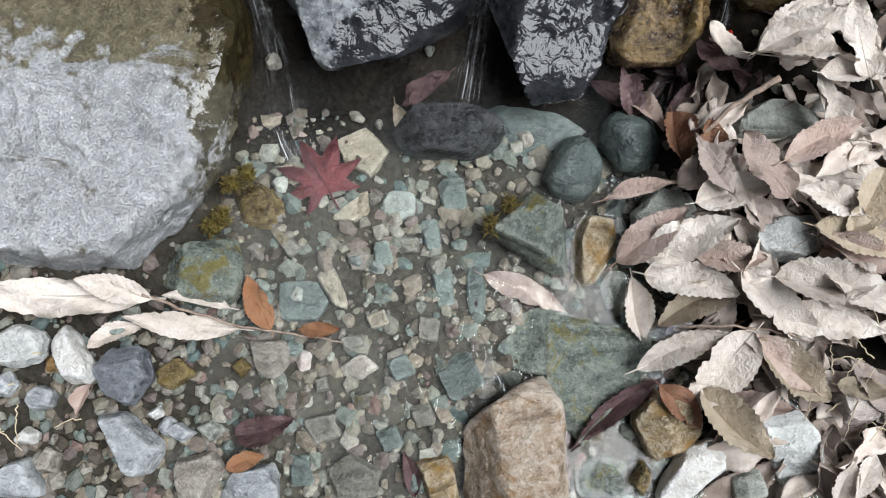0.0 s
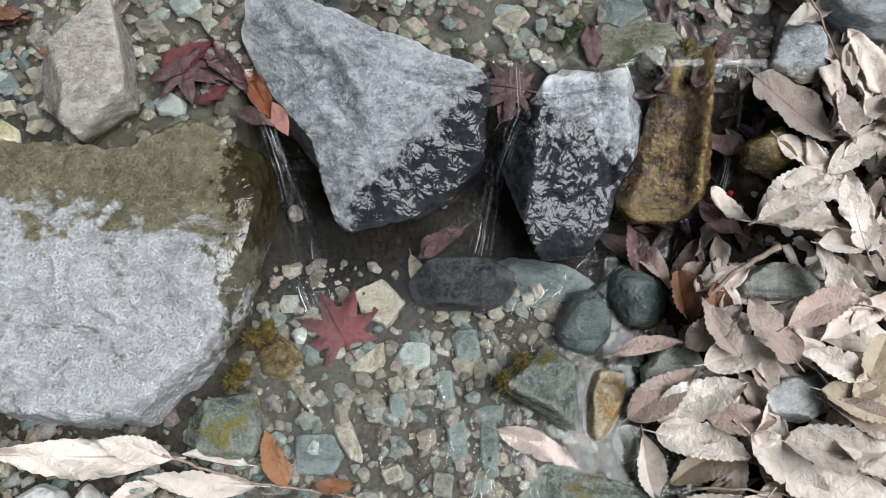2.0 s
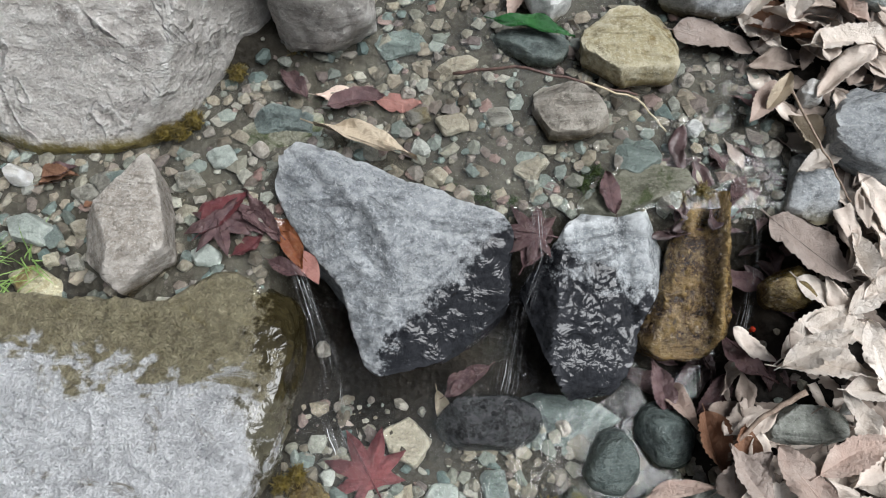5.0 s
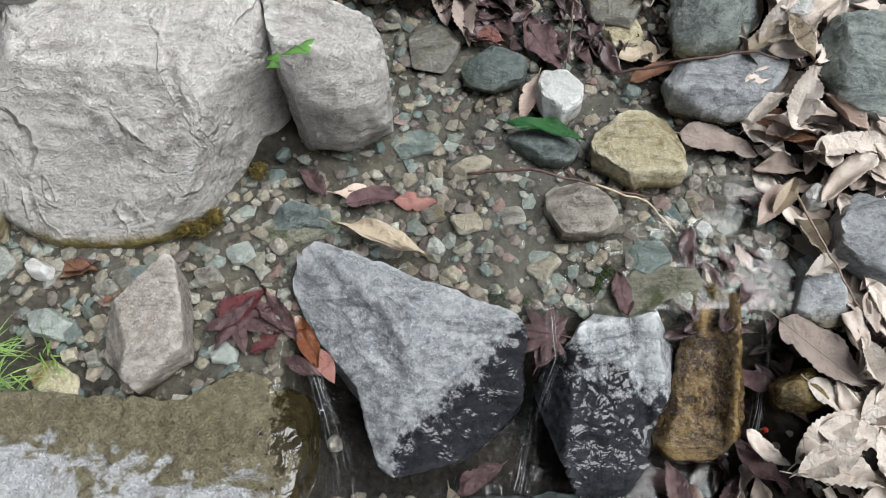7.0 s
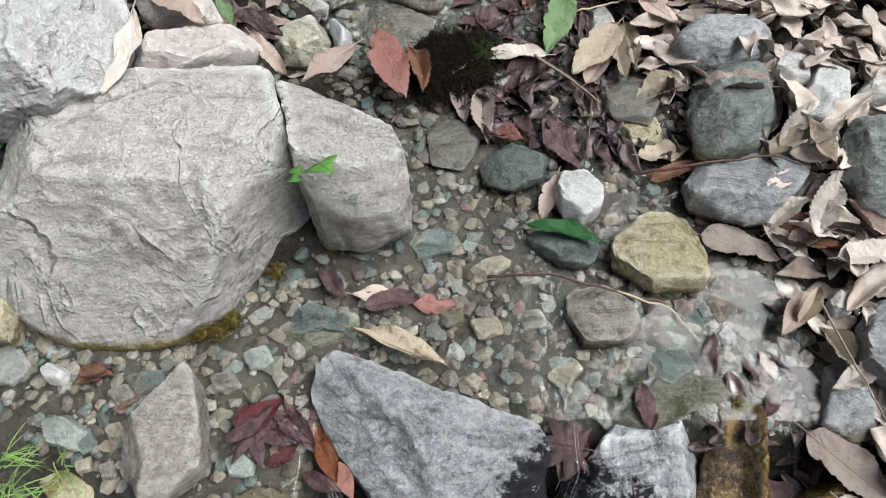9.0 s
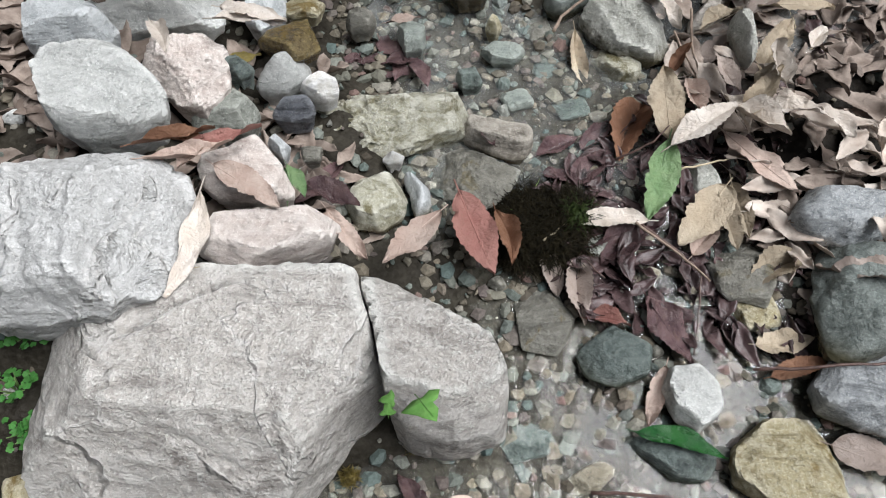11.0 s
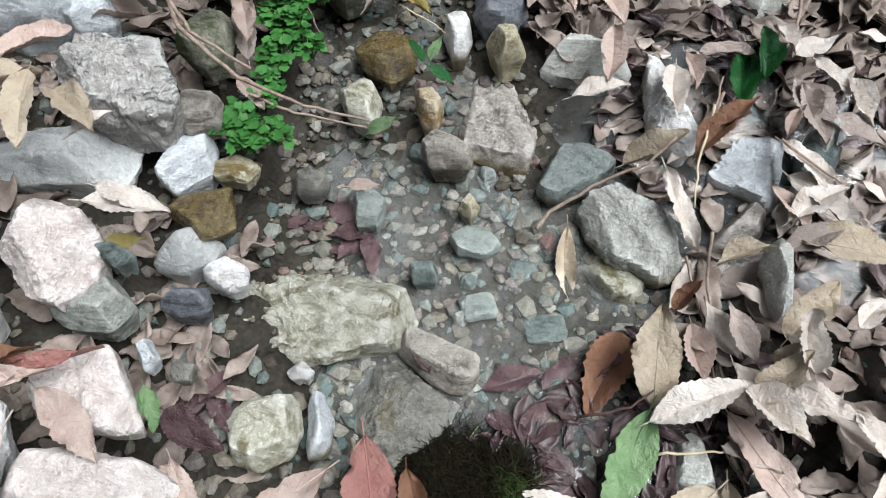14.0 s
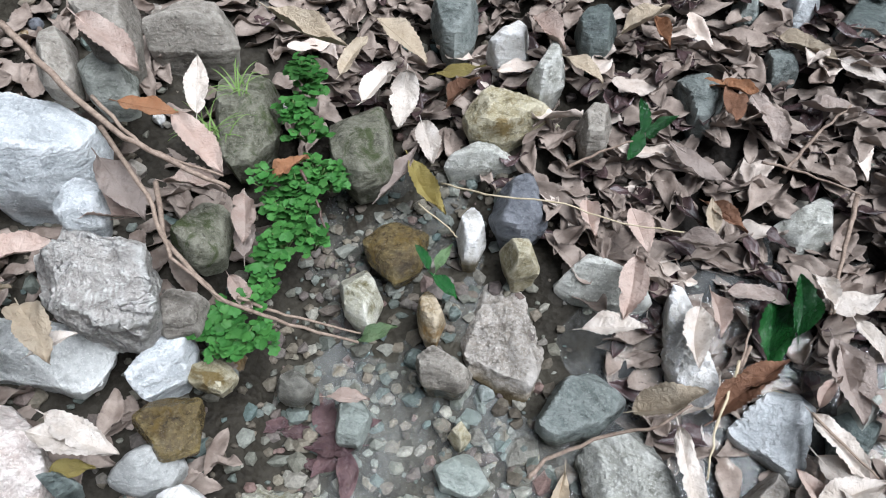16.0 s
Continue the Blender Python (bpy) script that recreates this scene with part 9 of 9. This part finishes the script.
def litter(count, x0, x1, y0, y1, keep, lo, hi, lift):
    """Old broken leaves, flat on the ground and on one another."""
    xs, ys = scatter(count, x0, x1, y0, y1, keep)
    V, F, at = [], [], 0
    shapes = [leaf_mesh(k, s, c, f, 0.05, w) for k, s, c, f, w in (("lance", 1, 0.2, 0.15, 0.32), ("broad", 2, 0.4, 0.3, 0.38), ("lance", 3, 0.5, 0.4, 0.26), ("broad", 4, 0.15, 0.1, 0.34), ("thin", 5, 0.3, 0.3, 0.34))]
    for x, y in zip(xs, ys):
        v, f, _ = shapes[int(rng.integers(len(shapes)))]
        keep_to = int(rng.choice((len(f), len(f), len(f) * 2 // 3)))
        v = np.array(v)
        m = pose(x, y, float(floor_z(x, y)) + rng.uniform(0.002, lift), rng.uniform(-25, 25), rng.uniform(-22, 22), rng.uniform(0, 360)) @ Matrix.Scale(rng.uniform(lo, hi), 4)
        m = np.array(m)
        V.append((v - (0.5, 0, 0)) @ m[:3, :3].T + m[:3, 3])
        F += [tuple(i + at for i in q) for q in f[:keep_to]]
        at += len(v)
    return np.concatenate(V), F


def leafy_bank(x, y):
    edge = np.interp(y, (-0.3, 0.1, 0.35, 0.55, 0.8, 1.0, 1.2, 1.4, 1.55, 1.65, 1.75), (0.30, 0.27, 0.27, 0.36, 0.33, 0.18, 0.14, 0.05, -0.10, -0.25, -0.8))
    hollow = ((x - 0.33) / 0.065) ** 2 + ((y - 0.47) / 0.10) ** 2 < 1
    free = (x > edge) & ~hollow
    for sx, sy, r in STONES:
        if sy > 1.15:
            free &= (x - sx) ** 2 + (y - sy) ** 2 > r * r
    return free


V, F = litter(1700, -0.7, 0.72, -0.3, 2.1, leafy_bank, 0.05, 0.095, 0.03)
tagged(new("leaf_litter", mesh_of("leaf_litter", V, F, LEAF["litter"])), "thick litter of old grey-brown leaves on the bank", "leaf litter", kind="stuff")
V, F = litter(720, -0.6, 0.7, -0.3, 2.0, lambda x, y: leafy_bank(x, y) & ((y < 1.1) | (rng.random(len(x)) < 0.15)), 0.055, 0.09, 0.05)
tagged(new("leaf_litter", mesh_of("leaf_litter", V, F, LEAF["toplitter"])), "loose dry beige leaves on top of the litter", "leaf litter", kind="stuff")
V, F = litter(900, -0.6, 0.72, 1.25, 2.15, leafy_bank, 0.05, 0.09, 0.03)
tagged(new("leaf_litter", mesh_of("leaf_litter", V, F, LEAF["litter"])), "deep litter of old brown leaves round the stream head", "leaf litter", kind="stuff")
V, F = litter(420, -0.6, 0.72, 1.25, 2.15, leafy_bank, 0.05, 0.08, 0.034)
tagged(new("leaf_litter", mesh_of("leaf_litter", V, F, LEAF["wetlitter"])), "dark damp leaves round the stream head", "leaf litter", kind="stuff")
V, F = litter(250, -0.13, 0.24, 0.86, 1.2, lambda x, y: x > np.interp(y, (0.85, 1.0, 1.2), (0.0, -0.12, 0.06)), 0.03, 0.07, 0.020)
tagged(new("leaf_litter", mesh_of("leaf_litter", V, F, LEAF["wetlitter"])), "dark wet rotting leaves caught in the stream", "leaf litter", kind="stuff")
V, F = litter(60, 0.22, 0.36, 0.33, 0.60, lambda x, y: x > 0.2, 0.03, 0.06, 0.016)
tagged(new("leaf_litter", mesh_of("leaf_litter", V, F, LEAF["wetlitter"])), "dark wet rotting leaves beside the little fall", "leaf litter", kind="stuff")
V, F = litter(480, -0.85, -0.3, 0.95, 2.0, lambda x, y: x < np.interp(y, MID_Y, MID_X) - np.interp(y, MID_Y, HALF_X) - 0.09 - 0.9 * (np.array([min((a - sx) ** 2 + (b - sy) ** 2 - r * r for sx, sy, r in STONES) for a, b in zip(x, y)]) < 0), 0.05, 0.09, 0.024)
tagged(new("leaf_litter", mesh_of("leaf_litter", V, F, LEAF["litter"])), "scattered old brown leaves between the stones", "leaf litter", kind="stuff")

# loose leaves on top of the litter
TOP = ("beige", "beige", "grey", "tan", "pink", "grey")
lx, ly = scatter(45, 0.05, 0.68, -0.2, 2.05, leafy_bank)
for x, y in zip(lx, ly):
    far = y > 1.15
    c = TOP[int(rng.integers(6))] if not far else ("grey", "pink", "tan", "grey", "brown", "beige")[int(rng.integers(6))]
    leaf(x, y, float(ground_z(x, y)) + rng.uniform(0.02, 0.042), rng.uniform(0.06, 0.095), rng.uniform(0, 360), rng.uniform(-10, 10), c, int(rng.integers(6)), (0.36, 0.42, 0.3)[int(rng.integers(3))], rng.uniform(-15, 15),
         where="on the leaf litter of the bank")

# thin straws and rootlets on the banks
for i in range(46):
    if i < 26:
        x, y = rng.uniform(0.36, 0.46), rng.uniform(-0.03, 0.12)
    elif i < 34:
        x, y = rng.uniform(-0.46, -0.34), rng.uniform(-0.02, 0.06)
    else:
        x, y = rng.uniform(0.2, 0.5), rng.uniform(1.05, 1.6)
    a, l = rng.uniform(0, 6.28), rng.uniform(25, 60)
    dx, dy = l * math.cos(a), l * math.sin(a)
    twig(x, y, float(ground_z(x, y)) + rng.uniform(0.012, 0.035), ((dx * 0.5 + rng.uniform(-6, 6), dy * 0.5 + rng.uniform(-6, 6), rng.uniform(-2, 8)), (dx, dy, rng.uniform(-6, 4))),
         rng.uniform(0.0005, 0.0009), STRAW, "thin pale straw on the stream bank")
